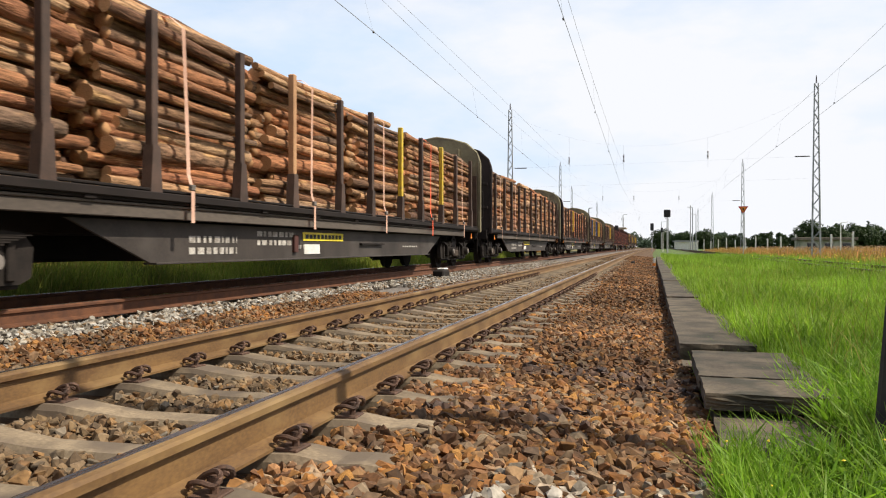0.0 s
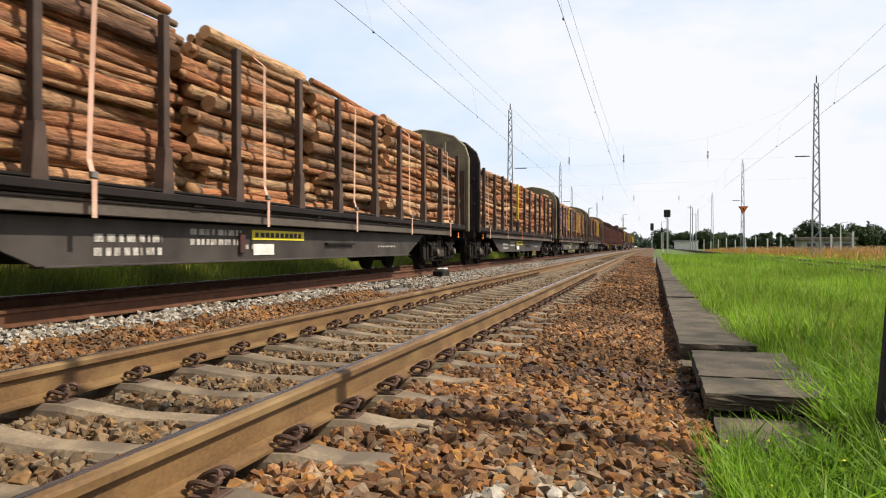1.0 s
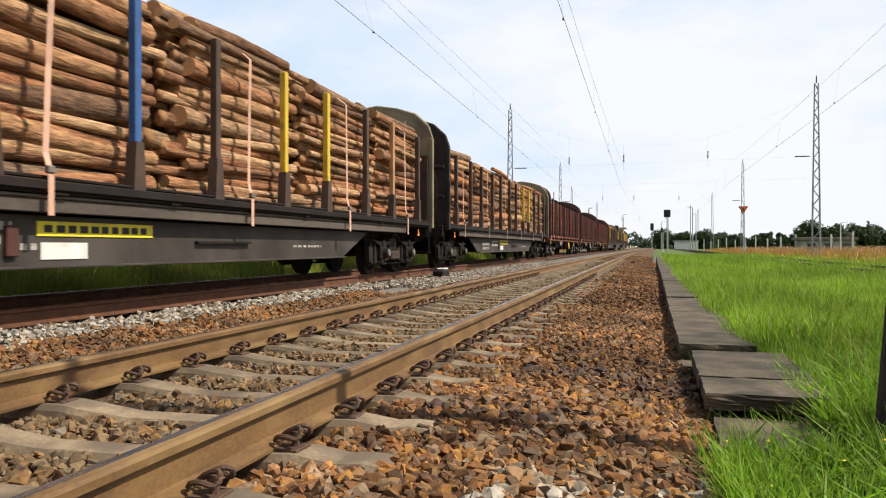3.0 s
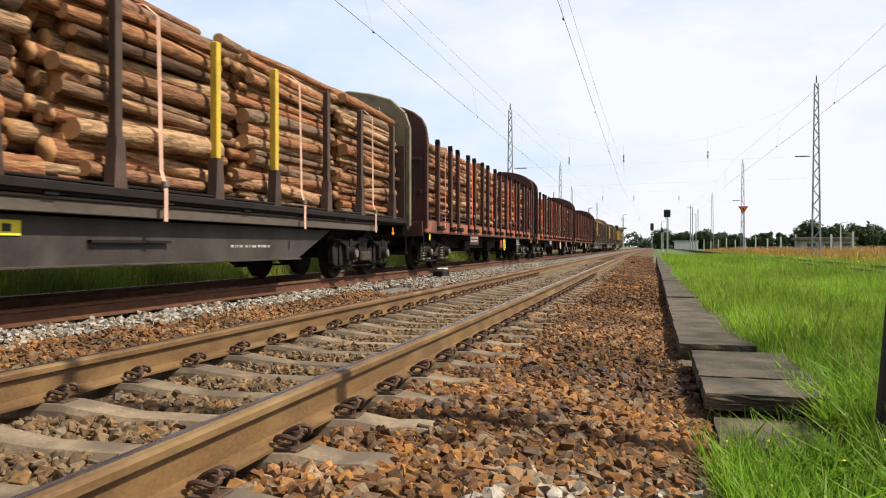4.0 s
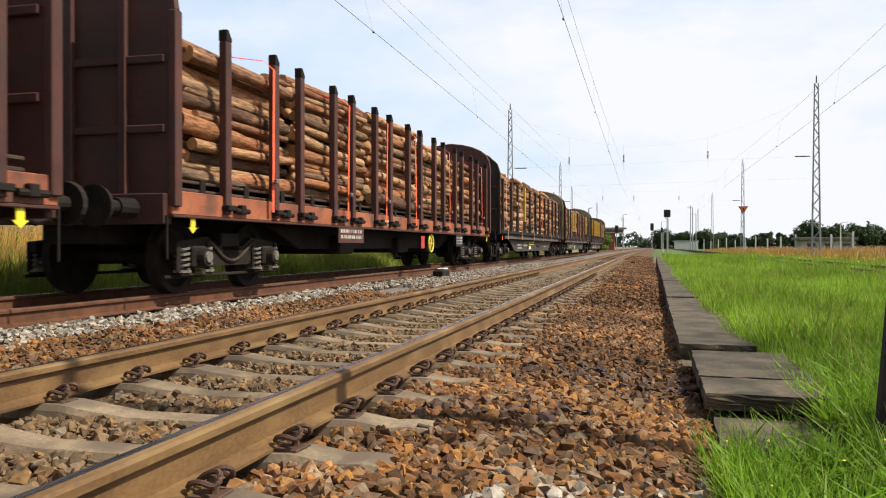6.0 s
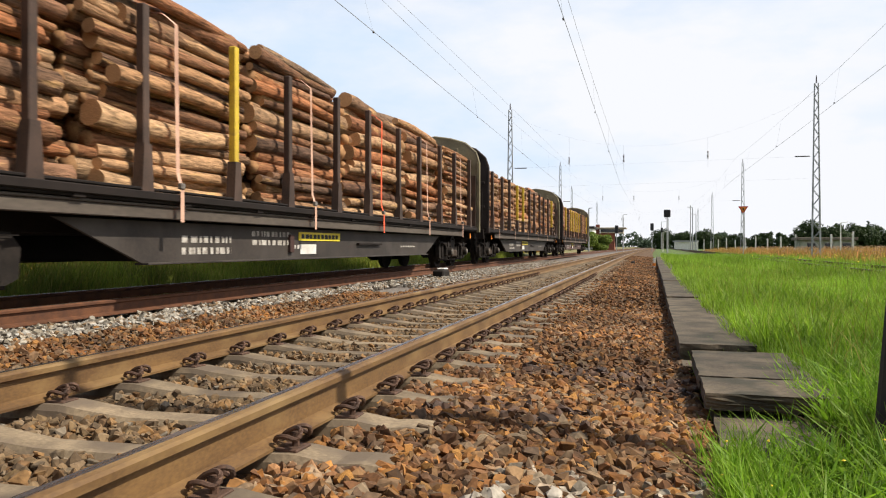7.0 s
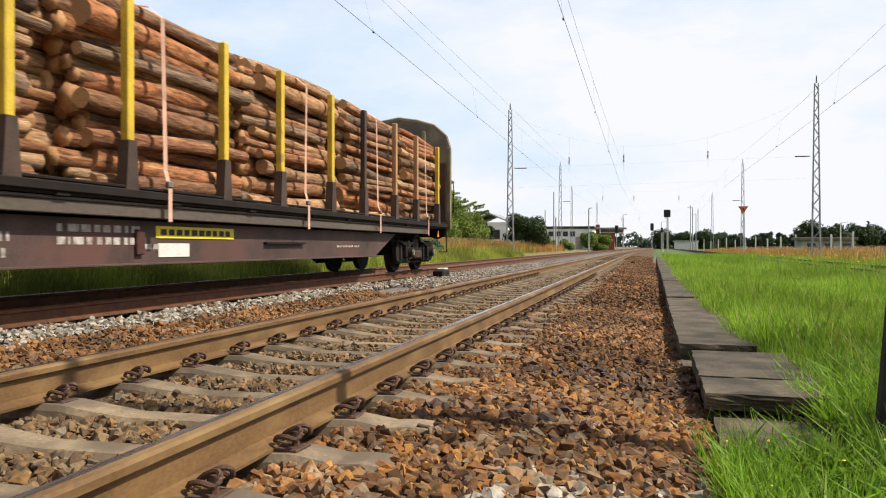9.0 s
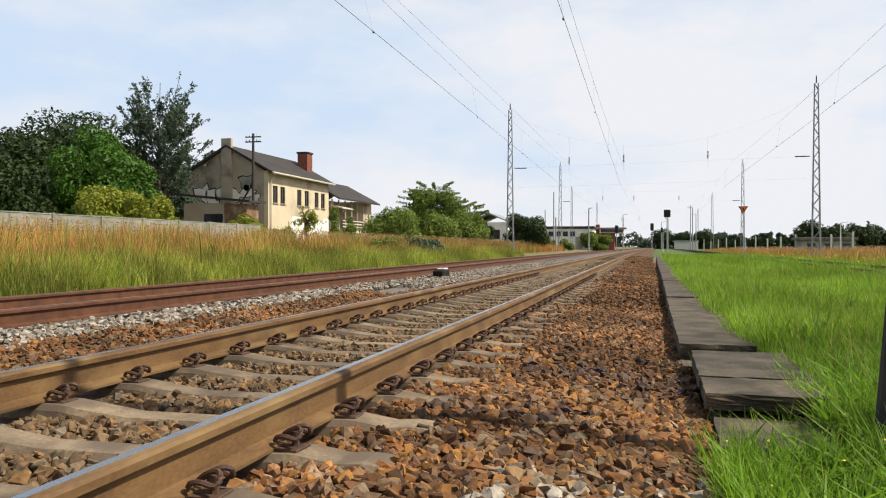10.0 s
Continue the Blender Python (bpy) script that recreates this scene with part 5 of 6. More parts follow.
TRUNK = material("tree_bark", (0.14, 0.11, 0.085), (0.06, 0.05, 0.04), 6, 0.9, 0, 50, 0.5, 0.02, stretch=(1, 1, 0.3))


def tree(name, label, x, y, low, high, half_x, half_y, leaf_mat, leaves, leaf, seed, clumps=44, clump=0.42, category="tree", spiky=0.0, group=""):
    """Trunk, limbs and an uneven crown of clumps between two heights."""
    rnd = random.Random(seed)
    nr = np.random.default_rng(seed)
    g = 0.0 + ground_height(max(-60, min(x, 60)))
    tr = thing(name, label, category, group)
    tr.matrix_basis = pose(x, y, g)
    cz, hz = (low + high) / 2 - g, (high - low) / 2
    centres, radii = [], []
    for k in range(clumps):
        while True:
            d = Vector((rnd.uniform(-1, 1), rnd.uniform(-1, 1), rnd.uniform(-1, 1)))
            if 0.25 < d.length < 1:
                break
        d *= 0.86
        centres.append((d.x * half_x, d.y * half_y, cz + d.z * hz))
        radii.append(clump * min(half_x, hz * 1.2) * rnd.uniform(0.55, 1.2))
    for k in range(int(spiky * 60)):
        a, up = rnd.uniform(0, 6.28), rnd.uniform(0.1, 1.0)
        q = 1.08 * math.sqrt(max(0.0, 1 - (up * 0.9) ** 2)) + 0.1
        for e in (0.62, 0.74, 0.84, 0.94, 1.02, 1.1):
            centres.append((math.cos(a) * half_x * q * e, math.sin(a) * half_y * q * e, cz + hz * up * (0.85 + 0.2 * e) + 0.1 * e))
            radii.append(clump * half_x * 0.24 * (1.5 - e * 0.85))
    v, f = foliage(centres, radii, int(leaves * 2.5), leaf * 0.72, nr)
    link_up("crown", big_mesh("crown", v, f, leaf_mat), tr)
    bm = bmesh.new()
    add_rod(bm, (0, 0, -0.2), (0, 0, cz), 0.035 * (high - g) * 0.5 + 0.05, 0.02 * (high - g) * 0.5, 9)
    for c in centres[: min(14, clumps)]:
        add_rod(bm, (0, 0, cz * rnd.uniform(0.45, 0.95)), c, 0.07, 0.02, 5)
    part("trunk", bm, TRUNK, tr)
    return tr


def airy_tree(label, x, y, top, reach, leaf_mat, seed):
    """Upswept limbs all round a straight trunk, each with twigs and fine leaves along it."""
    rnd = random.Random(seed)
    nr = np.random.default_rng(seed)
    g = ground_height(x)
    tr = thing("tree", label, "tree")
    tr.matrix_basis = pose(x, y, g)
    high = top - g
    trunk = rod((0, 0, -0.2), (0, 0, high * 0.6), 0.22, 0.07, 9)
    tips = []
    for k in range(120):
        a, c = rnd.uniform(0, 6.283), rnd.uniform(-0.75, 1.0)
        q = rnd.uniform(0.55, 1.0)
        out = reach * math.sqrt(1 - 0.8 * c * c) * q
        end = Vector((out * math.cos(a), out * math.sin(a), high * (0.64 + 0.34 * c * q)))
        h0 = max(high * 0.12, min(high * 0.6, end.z - rnd.uniform(1.6, 3.4)))
        limb = [Vector((end.x * t, end.y * t, h0 + (end.z - h0) * t ** 1.5)) for t in (0, 0.35, 0.7, 1.0)]
        add_tube(trunk, limb, 0.02, 4)
        for _ in range(10):
            p = limb[1].lerp(limb[3], rnd.uniform(0.1, 1.0))
            b = a + rnd.uniform(-1.5, 1.5)
            d = Vector((math.cos(b), math.sin(b), rnd.uniform(0.0, 1.6))).normalized() * rnd.uniform(0.3, 0.75)
            tips.append((tuple(p), tuple(p + d)))
    part("trunk", trunk, TRUNK, tr)
    ends = np.array(tips)
    each = 24
    n = len(ends) * each
    u = nr.uniform(0, 1, (len(ends), each, 1))
    p = (ends[:, None, 0] * (1 - u) + ends[:, None, 1] * u + nr.normal(0, 0.07, (len(ends), each, 3)) * (1.4 - u)).reshape(-1, 3)
    t, w = nr.normal(size=(n, 3)), nr.normal(size=(n, 3))
    t /= np.linalg.norm(t, axis=1, keepdims=True)
    w = np.cross(t, w)
    w /= np.linalg.norm(w, axis=1, keepdims=True)
    size = nr.uniform(0.05, 0.12, (n, 1))
    v = np.stack([p - t * size, p + w * size * 0.45, p + t * size, p - w * size * 0.45], 1).reshape(-1, 3)
    link_up("crown", big_mesh("crown", v, (np.arange(n) * 4)[:, None] + np.arange(4)[None], leaf_mat), tr)
    return tr


tree("tree", "dense dark green deciduous tree behind the fence", -39.6, 43.7, 0.2, 8.2, 4.2, 4.2, LEAF_DARK, 11000, 0.24, 11, 60, 0.38)
tree("tree", "dense dark green deciduous tree behind the fence", -41.0, 52.0, 1.0, 10.2, 5.3, 4.6, LEAF_DARK, 15000, 0.24, 12, 70, 0.36)
tree("tree", "round bright green tree standing behind the fence", -29.6, 39.6, 0.6, 7.2, 2.7, 2.7, LEAF_FRESH, 11000, 0.19, 13, 48, 0.43)
tree("tree", "dark green undergrowth tree beside the bright one", -33.5, 36.5, 0.0, 5.4, 3.2, 3.0, LEAF_DARK, 8000, 0.2, 14)
airy_tree("tall airy silvery-green tree with upswept branches", -33.3, 50.4, 13.0, 3.5, LEAF_SILVER, 15)
tree("tree", "grey-green tree behind the old house", -40.5, 67.0, 1.0, 9.0, 3.4, 3.0, LEAF_SILVER, 8000, 0.2, 16, 41, 0.34, spiky=0.3)
tree("tree", "dense grey-green lower crown beside the tall tree", -34.6, 52.5, 0.5, 7.6, 2.5, 2.4, LEAF_SILVER, 7000, 0.18, 151, 44, 0.34)
tree("tree", "dark green tree between the others", -36.0, 47.0, 0.5, 8.6, 4.0, 3.0, LEAF_DARK, 9000, 0.22, 17)
tree("bush", "yellow-green elder bush growing over the fence", -25.4, 34.4, 0.6, 3.6, 1.9, 1.6, LEAF_YELLOW, 5200, 0.13, 18, 35, 0.38, "bush")
tree("bush", "yellow-green elder bush growing over the fence", -23.3, 35.4, 0.4, 3.0, 1.1, 1.1, LEAF_YELLOW, 3200, 0.12, 19, 25, 0.43, "bush")
tree("bush", "yellow-green bush before the gable of the house", -25.9, 48.8, 0.2, 3.3, 1.1, 1.1, LEAF_YELLOW, 2200, 0.13, 20, 22, 0.4, "bush")
tree("bush", "yellow-green bush by the fence end", -22.5, 47.5, 0.2, 1.9, 0.9, 0.9, LEAF_YELLOW, 1800, 0.12, 201, 19, 0.43, "bush")
tree("tree", "small green tree before the white house front", -25.6, 58.4, 1.4, 4.2, 0.85, 0.85, LEAF_YELLOW, 500, 0.13, 21, 19, 0.41)
tree("tree", "slender green sapling before the house front", -25.2, 63.2, 0.2, 4.4, 0.6, 0.6, LEAF_MID, 1300, 0.12, 22, 19, 0.50)
tree("tree", "slender green sapling before the house front", -24.4, 64.6, 0.2, 3.6, 0.7, 0.7, LEAF_MID, 1300, 0.12, 23, 19, 0.50)
tree("bush", "broad fresh green bush beside the line", -18.2, 57.3, 0.0, 3.5, 2.0, 1.8, LEAF_MID, 9000, 0.12, 24, 41, 0.41, "bush")
tree("tree", "young green birch beside the line", -19.3, 73.5, 0.0, 6.3, 3.0, 2.6, LEAF_MID, 14000, 0.14, 25, 55, 0.3, spiky=0.4)
tree("tree", "young green birch beside the line", -17.6, 78.0, 0.0, 5.2, 2.2, 2.0, LEAF_MID, 10000, 0.14, 26, 45, 0.32, spiky=0.4)
tree("tree", "young green birch beside the line", -22.0, 79.0, 0.0, 6.0, 1.6, 1.6, LEAF_DARK, 4000, 0.2, 27, 28, 0.42, spiky=0.2)
tree("tree", "small slim dark tree", -18.6, 93.3, 0.0, 5.0, 1.2, 1.2, LEAF_DARK, 3000, 0.22, 28, 22, 0.48)
tree("tree", "dark round tree beside the mast", -13.2, 90.0, 0.2, 4.2, 2.3, 2.0, LEAF_DARK, 6500, 0.2, 29, 38, 0.41)
tree("bush", "broad fresh green bush beside the line", -17.2, 65.5, 0.0, 3.3, 2.0, 1.8, LEAF_MID, 5500, 0.15, 241, 40, 0.4, "bush")
tree("bush", "broad fresh green bush beside the line", -16.4, 73.5, 0.0, 3.2, 2.2, 1.8, LEAF_MID, 5500, 0.16, 242, 40, 0.4, "bush")
tree("bush", "fresh green bush before the annex", -20.8, 63.5, 0.0, 3.1, 1.8, 1.6, LEAF_MID, 4500, 0.15, 243, 36, 0.4, "bush")
tree("bush", "low grey-green bush near the track", -11.6, 41.0, -0.3, 1.0, 1.5, 1.2, LEAF_SILVER, 3600, 0.11, 30, 28, 0.48, "bush")
tree("bush", "low grey-green bush near the track", -12.6, 38.5, -0.3, 0.9, 1.1, 1.0, LEAF_MID, 2600, 0.11, 31, 22, 0.48, "bush")
tree("bush", "green bush on the far embankment", -9.0, 150.0, -0.2, 3.4, 3.2, 3.0, LEAF_MID, 4000, 0.3, 32, 28, 0.43, "bush")
tree("bush", "green bushes low beside the far line", -13.5, 118.0, -0.2, 1.6, 3.5, 2.0, LEAF_MID, 3600, 0.22, 33, 28, 0.48, "bush")


def weed_clumps():
    rnd = random.Random(12)
    for q in range(12):
        y = rnd.uniform(42, 68)
        x = rnd.uniform(-18.3, -12.5)
        h = rnd.uniform(1.2, 2.1)
        tree("weed_clump", "clump of tall green weeds in the dry grass", x, y, -0.1, h, rnd.uniform(0.25, 0.5), 0.4, LEAF_YELLOW if q % 4 == 0 else LEAF_MID, 620, 0.07, 90 + q, 12, 0.45, "weeds", group="weed clumps on the verge")


weed_clumps()


def far_wood():
    """Wooded skyline past the meadow, too far off to count."""
    rnd = random.Random(4)
    nr = np.random.default_rng(4)
    centres, radii = [], []
    for k in range(70):
        t = k / 69
        x, y = 14 + 60 * t + rnd.uniform(-3, 3), 330 - 175 * t + rnd.uniform(-12, 12)
        h = rnd.uniform(2.6, 4.6) * (1 + 0.25 * t)
        for j in range(9):
            centres.append((x + rnd.uniform(-2.4, 2.4), y + rnd.uniform(-2, 2), rnd.uniform(0.1, 1) * h))
            radii.append(rnd.uniform(0.5, 1.1))
        if rnd.random() < 0.25 and t > 0.5:
            for j in range(6):
                centres.append((x, y, h + j * 0.5))
                radii.append(0.75 - 0.1 * j)
    v, f = foliage(centres, radii, 46000, 0.38, nr)
    tagged(new("far_wood", big_mesh("far_wood", v, f, LEAF_DARK)), "dark green wooded skyline beyond the meadow", "woods", kind="stuff")
    centres, radii = [], []
    for k in range(60):
        x = rnd.uniform(-75, 60)
        y = 520 + rnd.uniform(0, 60)
        for j in range(6):
            centres.append((x + rnd.uniform(-5, 5), y, rnd.uniform(0, 9) * (0.5 + 0.5 * abs(math.sin(x * 0.11)))))
            radii.append(rnd.uniform(1.5, 2.6))
    v, f = foliage(centres, radii, 14000, 1.0, nr)
    tagged(new("far_wood", big_mesh("far_wood", v, f, LEAF_SILVER)), "hazy woods at the end of the line", "woods", kind="stuff")


far_wood()
for q, (x, y, h, r) in enumerate(((25.4, 140, 4.6, 3.2), (28.5, 138, 4.0, 2.6), (35.5, 152, 4.7, 3.0), (32.0, 150, 3.6, 2.6), (40.0, 160, 4.4, 3.0))):
    tree("tree", "dark green tree at the edge of the meadow", x, y, -0.2, h, r, 2.4, LEAF_DARK, 4200, 0.26, 60 + q, 32, 0.41, group="trees along the meadow")
for q, (x, y, h, r) in enumerate(((10.5, 262, 5.6, 3.4), (17.5, 262, 5.8, 3.6), (5.5, 300, 6.5, 4.5), (14.0, 300, 4.6, 4.0))):
    tree("tree", "round dark tree on the skyline", x, y, -0.2, h, r, 2.6, LEAF_DARK, 3000, 0.4, 70 + q, 28, 0.46, group="trees on the skyline")

# ---- fence, houses ----
FENCE = material("fence_concrete", (0.34, 0.34, 0.28), (0.20, 0.20, 0.165), 1.2, 0.9, 0, 30, 0.2, 0.006, third=(0.15, 0.17, 0.11), third_scale=0.7, vary=0.08)
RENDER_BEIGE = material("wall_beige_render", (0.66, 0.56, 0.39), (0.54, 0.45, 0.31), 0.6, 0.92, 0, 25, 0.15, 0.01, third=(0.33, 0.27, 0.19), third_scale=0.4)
# grey render; also gives the house gable and back their shade
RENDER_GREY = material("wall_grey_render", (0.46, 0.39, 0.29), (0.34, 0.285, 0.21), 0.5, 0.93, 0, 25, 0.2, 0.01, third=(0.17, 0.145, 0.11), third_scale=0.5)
WHITEWASH = material("whitewash", (0.80, 0.79, 0.75), (0.68, 0.66, 0.6), 1.5, 0.9, 0, 30, 0.1, 0.005, third=(0.5, 0.45, 0.36), third_scale=1.1, third_amount=(0.6, 0.72))
ROOF_DARK = material("roof_felt_dark", (0.05, 0.042, 0.038), (0.028, 0.024, 0.022), 1.0, 0.85, 0, 20, 0.2, 0.01)
BRICK_RED = material("chimney_brick", (0.27, 0.085, 0.05), (0.13, 0.045, 0.03), 5, 0.9, 0, 40, 0.3, 0.01)
SHED_BRICK = material("shed_brick", (0.24, 0.13, 0.075), (0.12, 0.07, 0.045), 4, 0.9, 0, 40, 0.3, 0.01, third=(0.33, 0.27, 0.19), third_scale=1.2)
GLASS_DARK = material("window_glass_dark", (0.025, 0.028, 0.03), (0.012, 0.014, 0.016), 2, 0.12, 0, 20, 0, 0, spec=0.6)
FRAME_BROWN = material("window_frame_brown", (0.12, 0.085, 0.055), (0.07, 0.05, 0.035), 4, 0.8, 0, 40, 0.1, 0.003)
WOOD_GREY = material("weathered_wood", (0.20, 0.165, 0.13), (0.10, 0.08, 0.065), 3, 0.9, 0, 40, 0.2, 0.004, stretch=(1, 1, 0.2))
CREAM = material("cream_boarding", (0.55, 0.5, 0.4), (0.42, 0.37, 0.29), 2, 0.85, 0, 40, 0.1, 0.004)
POLE_DARK = material("pole_dark", (0.05, 0.042, 0.036), (0.028, 0.024, 0.022), 5, 0.85, 0, 60, 0.2, 0.004)


def build_fence():
    f = thing("concrete_fence", "weathered grey concrete panel fence along the verge", "fence")
    y, k = 8.0, 0
    x = -19.2
    while y < 38.0:
        part("panel", box(x - 0.03, x + 0.03, y + 0.08, y + 2.42, -0.1, 1.66, 0.008), FENCE, f)
        part("post", box(x - 0.07, x + 0.07, y - 0.07, y + 0.07, -0.2, 1.72, 0.01), FENCE, f)
        part("cap", box(x - 0.05, x + 0.05, y + 0.08, y + 2.42, 1.662, 1.70, 0.006), FENCE, f)
        y += 2.5
        k += 1


build_fence()


def window(parent, x, y, z0, w, h):
    """A dark two-leaf window let into a wall that faces +x."""
    bm = bmesh.new()
    t = 0.07
    for y0, y1, a, b in ((y - w / 2, y - w / 2 + t, z0, z0 + h), (y + w / 2 - t, y + w / 2, z0, z0 + h), (y - w / 2, y + w / 2, z0, z0 + t), (y - w / 2, y + w / 2, z0 + h - t, z0 + h), (y - t / 2, y + t / 2, z0, z0 + h)):
        add_box(bm, x - 0.12, x - 0.05, y0, y1, a, b)
    win = part("window", bm, FRAME_BROWN, parent, "brown timber window frame")
    part("pane", box(x - 0.11, x - 0.10, y - w / 2 + 0.02, y + w / 2 - 0.02, z0 + 0.02, z0 + h - 0.02), GLASS_DARK, win, "dark window pane")
    part("sill", box(x - 0.02, x + 0.10, y - w / 2 - 0.06, y + w / 2 + 0.06, z0 - 0.07, z0, 0.01), RENDER_GREY, win)


def wall_with_holes(name, parent, x0, x1, y0, y1, z0, z1, holes, mat):
    """A wall along y between x0 and x1 with rectangular openings (y, z, w, h) in one row."""
    bm = bmesh.new()
    holes = sorted(holes)
    za, zb = holes[0][1], holes[0][1] + holes[0][3]
    add_box(bm, x0, x1, y0, y1, z0, za)
    add_box(bm, x0, x1, y0, y1, zb, z1)
    at = y0
    for y, z, w, h in holes:
        add_box(bm, x0, x1, at, y - w / 2, za, zb)
        at = y + w / 2
    add_box(bm, x0, x1, at, y1, za, zb)
    return part(name, bm, mat, parent)


def build_house():
    h = thing("old_house", "derelict two-storey beige rendered house with a dark roof and painted gable", "house")
    x0, x1, y0, y1 = -36.4, -29.3, 59.3, 72.0
    eave, ridge = 6.7, 8.75
    ys = (60.6, 62.0, 65.3, 66.9, 69.1, 70.6)
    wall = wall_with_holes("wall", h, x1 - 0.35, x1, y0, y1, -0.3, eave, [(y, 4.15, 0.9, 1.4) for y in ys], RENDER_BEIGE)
    for y in ys:
        window(h, x1, y, 4.15, 0.9, 1.4)
    xm = (x0 + x1) / 2
    gable = [(x0, -0.3), (x1 - 0.352, -0.3), (x1 - 0.352, eave), (xm, ridge - 0.12), (x0, eave - 0.1)]
    # gable and back walls: shade painted in by a darker render
    part("wall", prism(gable, y0, y0 + 0.35), RENDER_GREY, h, "rendered gable wall with its shade in the grey-brown colour")
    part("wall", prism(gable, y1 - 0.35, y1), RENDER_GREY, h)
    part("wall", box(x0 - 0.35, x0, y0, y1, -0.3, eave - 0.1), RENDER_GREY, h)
    roof = part("roof", prism([(x0 - 0.5, eave - 0.35), (xm, ridge - 0.1), (x1 + 0.5, eave - 0.25), (x1 + 0.5, eave - 0.1), (xm, ridge + 0.08), (x0 - 0.5, eave - 0.18)], y0 - 0.35, y1 + 0.3), ROOF_DARK, h, "dark felted saddle roof")
    part("gutter", rod((x1 + 0.56, y0 - 0.3, eave - 0.2), (x1 + 0.56, y1 + 0.2, eave - 0.22), 0.09), CREAM, h, "pale gutter")
    part("downpipe", tube([(x1 + 0.5, y0 + 0.25, eave - 0.25), (x1 + 0.12, y0 + 0.3, eave - 0.75), (x1 + 0.12, y0 + 0.3, 0.0)], 0.06), CREAM, h, "pale downpipe")
    part("chimney", box(xm - 0.45, xm + 0.45, y0 - 0.3, y0 - 0.003, 0.5, 9.35, 0.03), RENDER_GREY, h, "rendered chimney breast on the gable")
    ch = part("chimney", box(xm + 1.2, xm + 2.2, 70.1, 71.3, 7.2, 9.3, 0.03), BRICK_RED, h, "red brick chimney")
    part("rim", box(xm + 1.13, xm + 2.27, 70.03, 71.37, 9.3, 9.46, 0.02), ROOF_DARK, ch)
    for ya, yb, top in ((62.6, 63.7, 2.3), (63.7, 65.6, 3.2), (65.6, 67.0, 2.7), (67.0, 69.4, 3.35), (69.4, 70.6, 2.9), (70.6, y1 - 0.05, 3.2)):
        part("ground_floor_paint", box(x1, x1 + 0.012, ya, yb, -0.25, top), WHITEWASH, h, "patch of whitewash with sprayed scrawls")
    bm = bmesh.new()
    rnd = random.Random(3)
    for k in range(26):
        y, z = rnd.uniform(63.0, 71.3), rnd.uniform(1.2, 3.0)
        a = rnd.uniform(-1, 1)
        add_rod(bm, (x1 + 0.02, y, z), (x1 + 0.02, y + 0.5 * math.cos(a * 3), z + 0.5 * math.sin(a * 3)), 0.035, seg=4)
    part("sprayed_line", bm, SIGN_BLACK, h, "dark sprayed scrawls")
    # sprayed shapes on the gable: pale fields with dark edges
    for k, (cx, cz, rx, rz, tilt) in enumerate(((-35.1, 4.95, 0.7, 0.75, 0.5), (-34.2, 4.6, 0.8, 0.6, -0.5), (-33.2, 5.0, 0.85, 0.75, 0.6), (-32.2, 4.7, 0.8, 0.6, -0.4), (-31.3, 4.9, 0.8, 0.6, 0.6), (-30.5, 4.5, 0.7, 0.5, 0.2), (-31.2, 5.7, 0.6, 0.7, 0.9))):
        outline = []
        rnd = random.Random(40 + k)
        for j in range(11):
            a = 2 * math.pi * j / 11
            q = rnd.uniform(0.45, 1.3)
            px, pz = rx * q * math.cos(a), rz * q * math.sin(a)
            outline.append((cx + px * math.cos(tilt) - pz * math.sin(tilt), cz + px * math.sin(tilt) + pz * math.cos(tilt)))
        grow = [(cx + (ox - cx) * 1.16, cz + (oz - cz) * 1.16) for ox, oz in outline]
        edge = part("sprayed_outline", prism(grow, y0 - 0.006, y0 - 0.002), SIGN_BLACK, h, "dark sprayed outline")
        part("sprayed_field", prism(outline, y0 - 0.012, y0 - 0.007), FENCE if k == 6 else WHITEWASH, edge, "pale sprayed field")
    # annex with a covered gallery
    a = thing("annex", "low derelict annex with an open timber gallery under a dark roof", "house")
    ax0, ax1, ay0, ay1 = -35.0, -29.2, 72.35, 84.0
    am = (ax0 + ax1) / 2
    part("wall", box(ax0, ax1 - 2.6, ay0, ay1, -0.3, 5.35), RENDER_BEIGE, a)
    part("wall", box(ax1 - 2.595, ax1, ay0 + 9.0, ay1, -0.3, 5.35), RENDER_BEIGE, a)
    part("wall", box(ax1 - 2.595, ax1, ay0, ay0 + 8.995, -0.3, 2.2), WHITEWASH, a, "stained whitewashed ground floor wall")
    part("roof", prism([(ax0 - 0.4, 5.2), (am, 7.1), (ax1 + 0.9, 5.1), (ax1 + 0.9, 5.26), (am, 7.3), (ax0 - 0.4, 5.4)], ay0 - 0.1, ay1 + 0.4), ROOF_DARK, a, "dark sagging roof")
    part("roof", prism([(ax1 + 0.0, 4.45), (ax1 + 1.3, 4.2), (ax1 + 1.3, 4.3), (ax1, 4.6)], ay0 - 0.2, ay0 + 2.6), CREAM, a, "pale canopy")
    for y in np.arange(ay0 + 0.3, ay0 + 9.2, 1.75):
        part("gallery_post", box(ax1 - 0.08, ax1 + 0.04, y - 0.06, y + 0.06, 2.2, 5.2), CREAM, a)
    for z in (2.55, 2.85, 3.15):
        part("rail", box(ax1 - 0.03, ax1 + 0.03, ay0 + 3.0, ay0 + 9.0, z, z + 0.1), CREAM, a, "pale gallery rail")
    window(a, ax1, ay0 + 10.2, 3.0, 0.9, 1.3)
    s = thing("shed", "low crumbling shed with a dark flat roof before the house", "shed")
    part("wall", box(-31.2, -28.1, 50.2, 52.0, -0.2, 3.6, 0.02), RENDER_GREY, s)
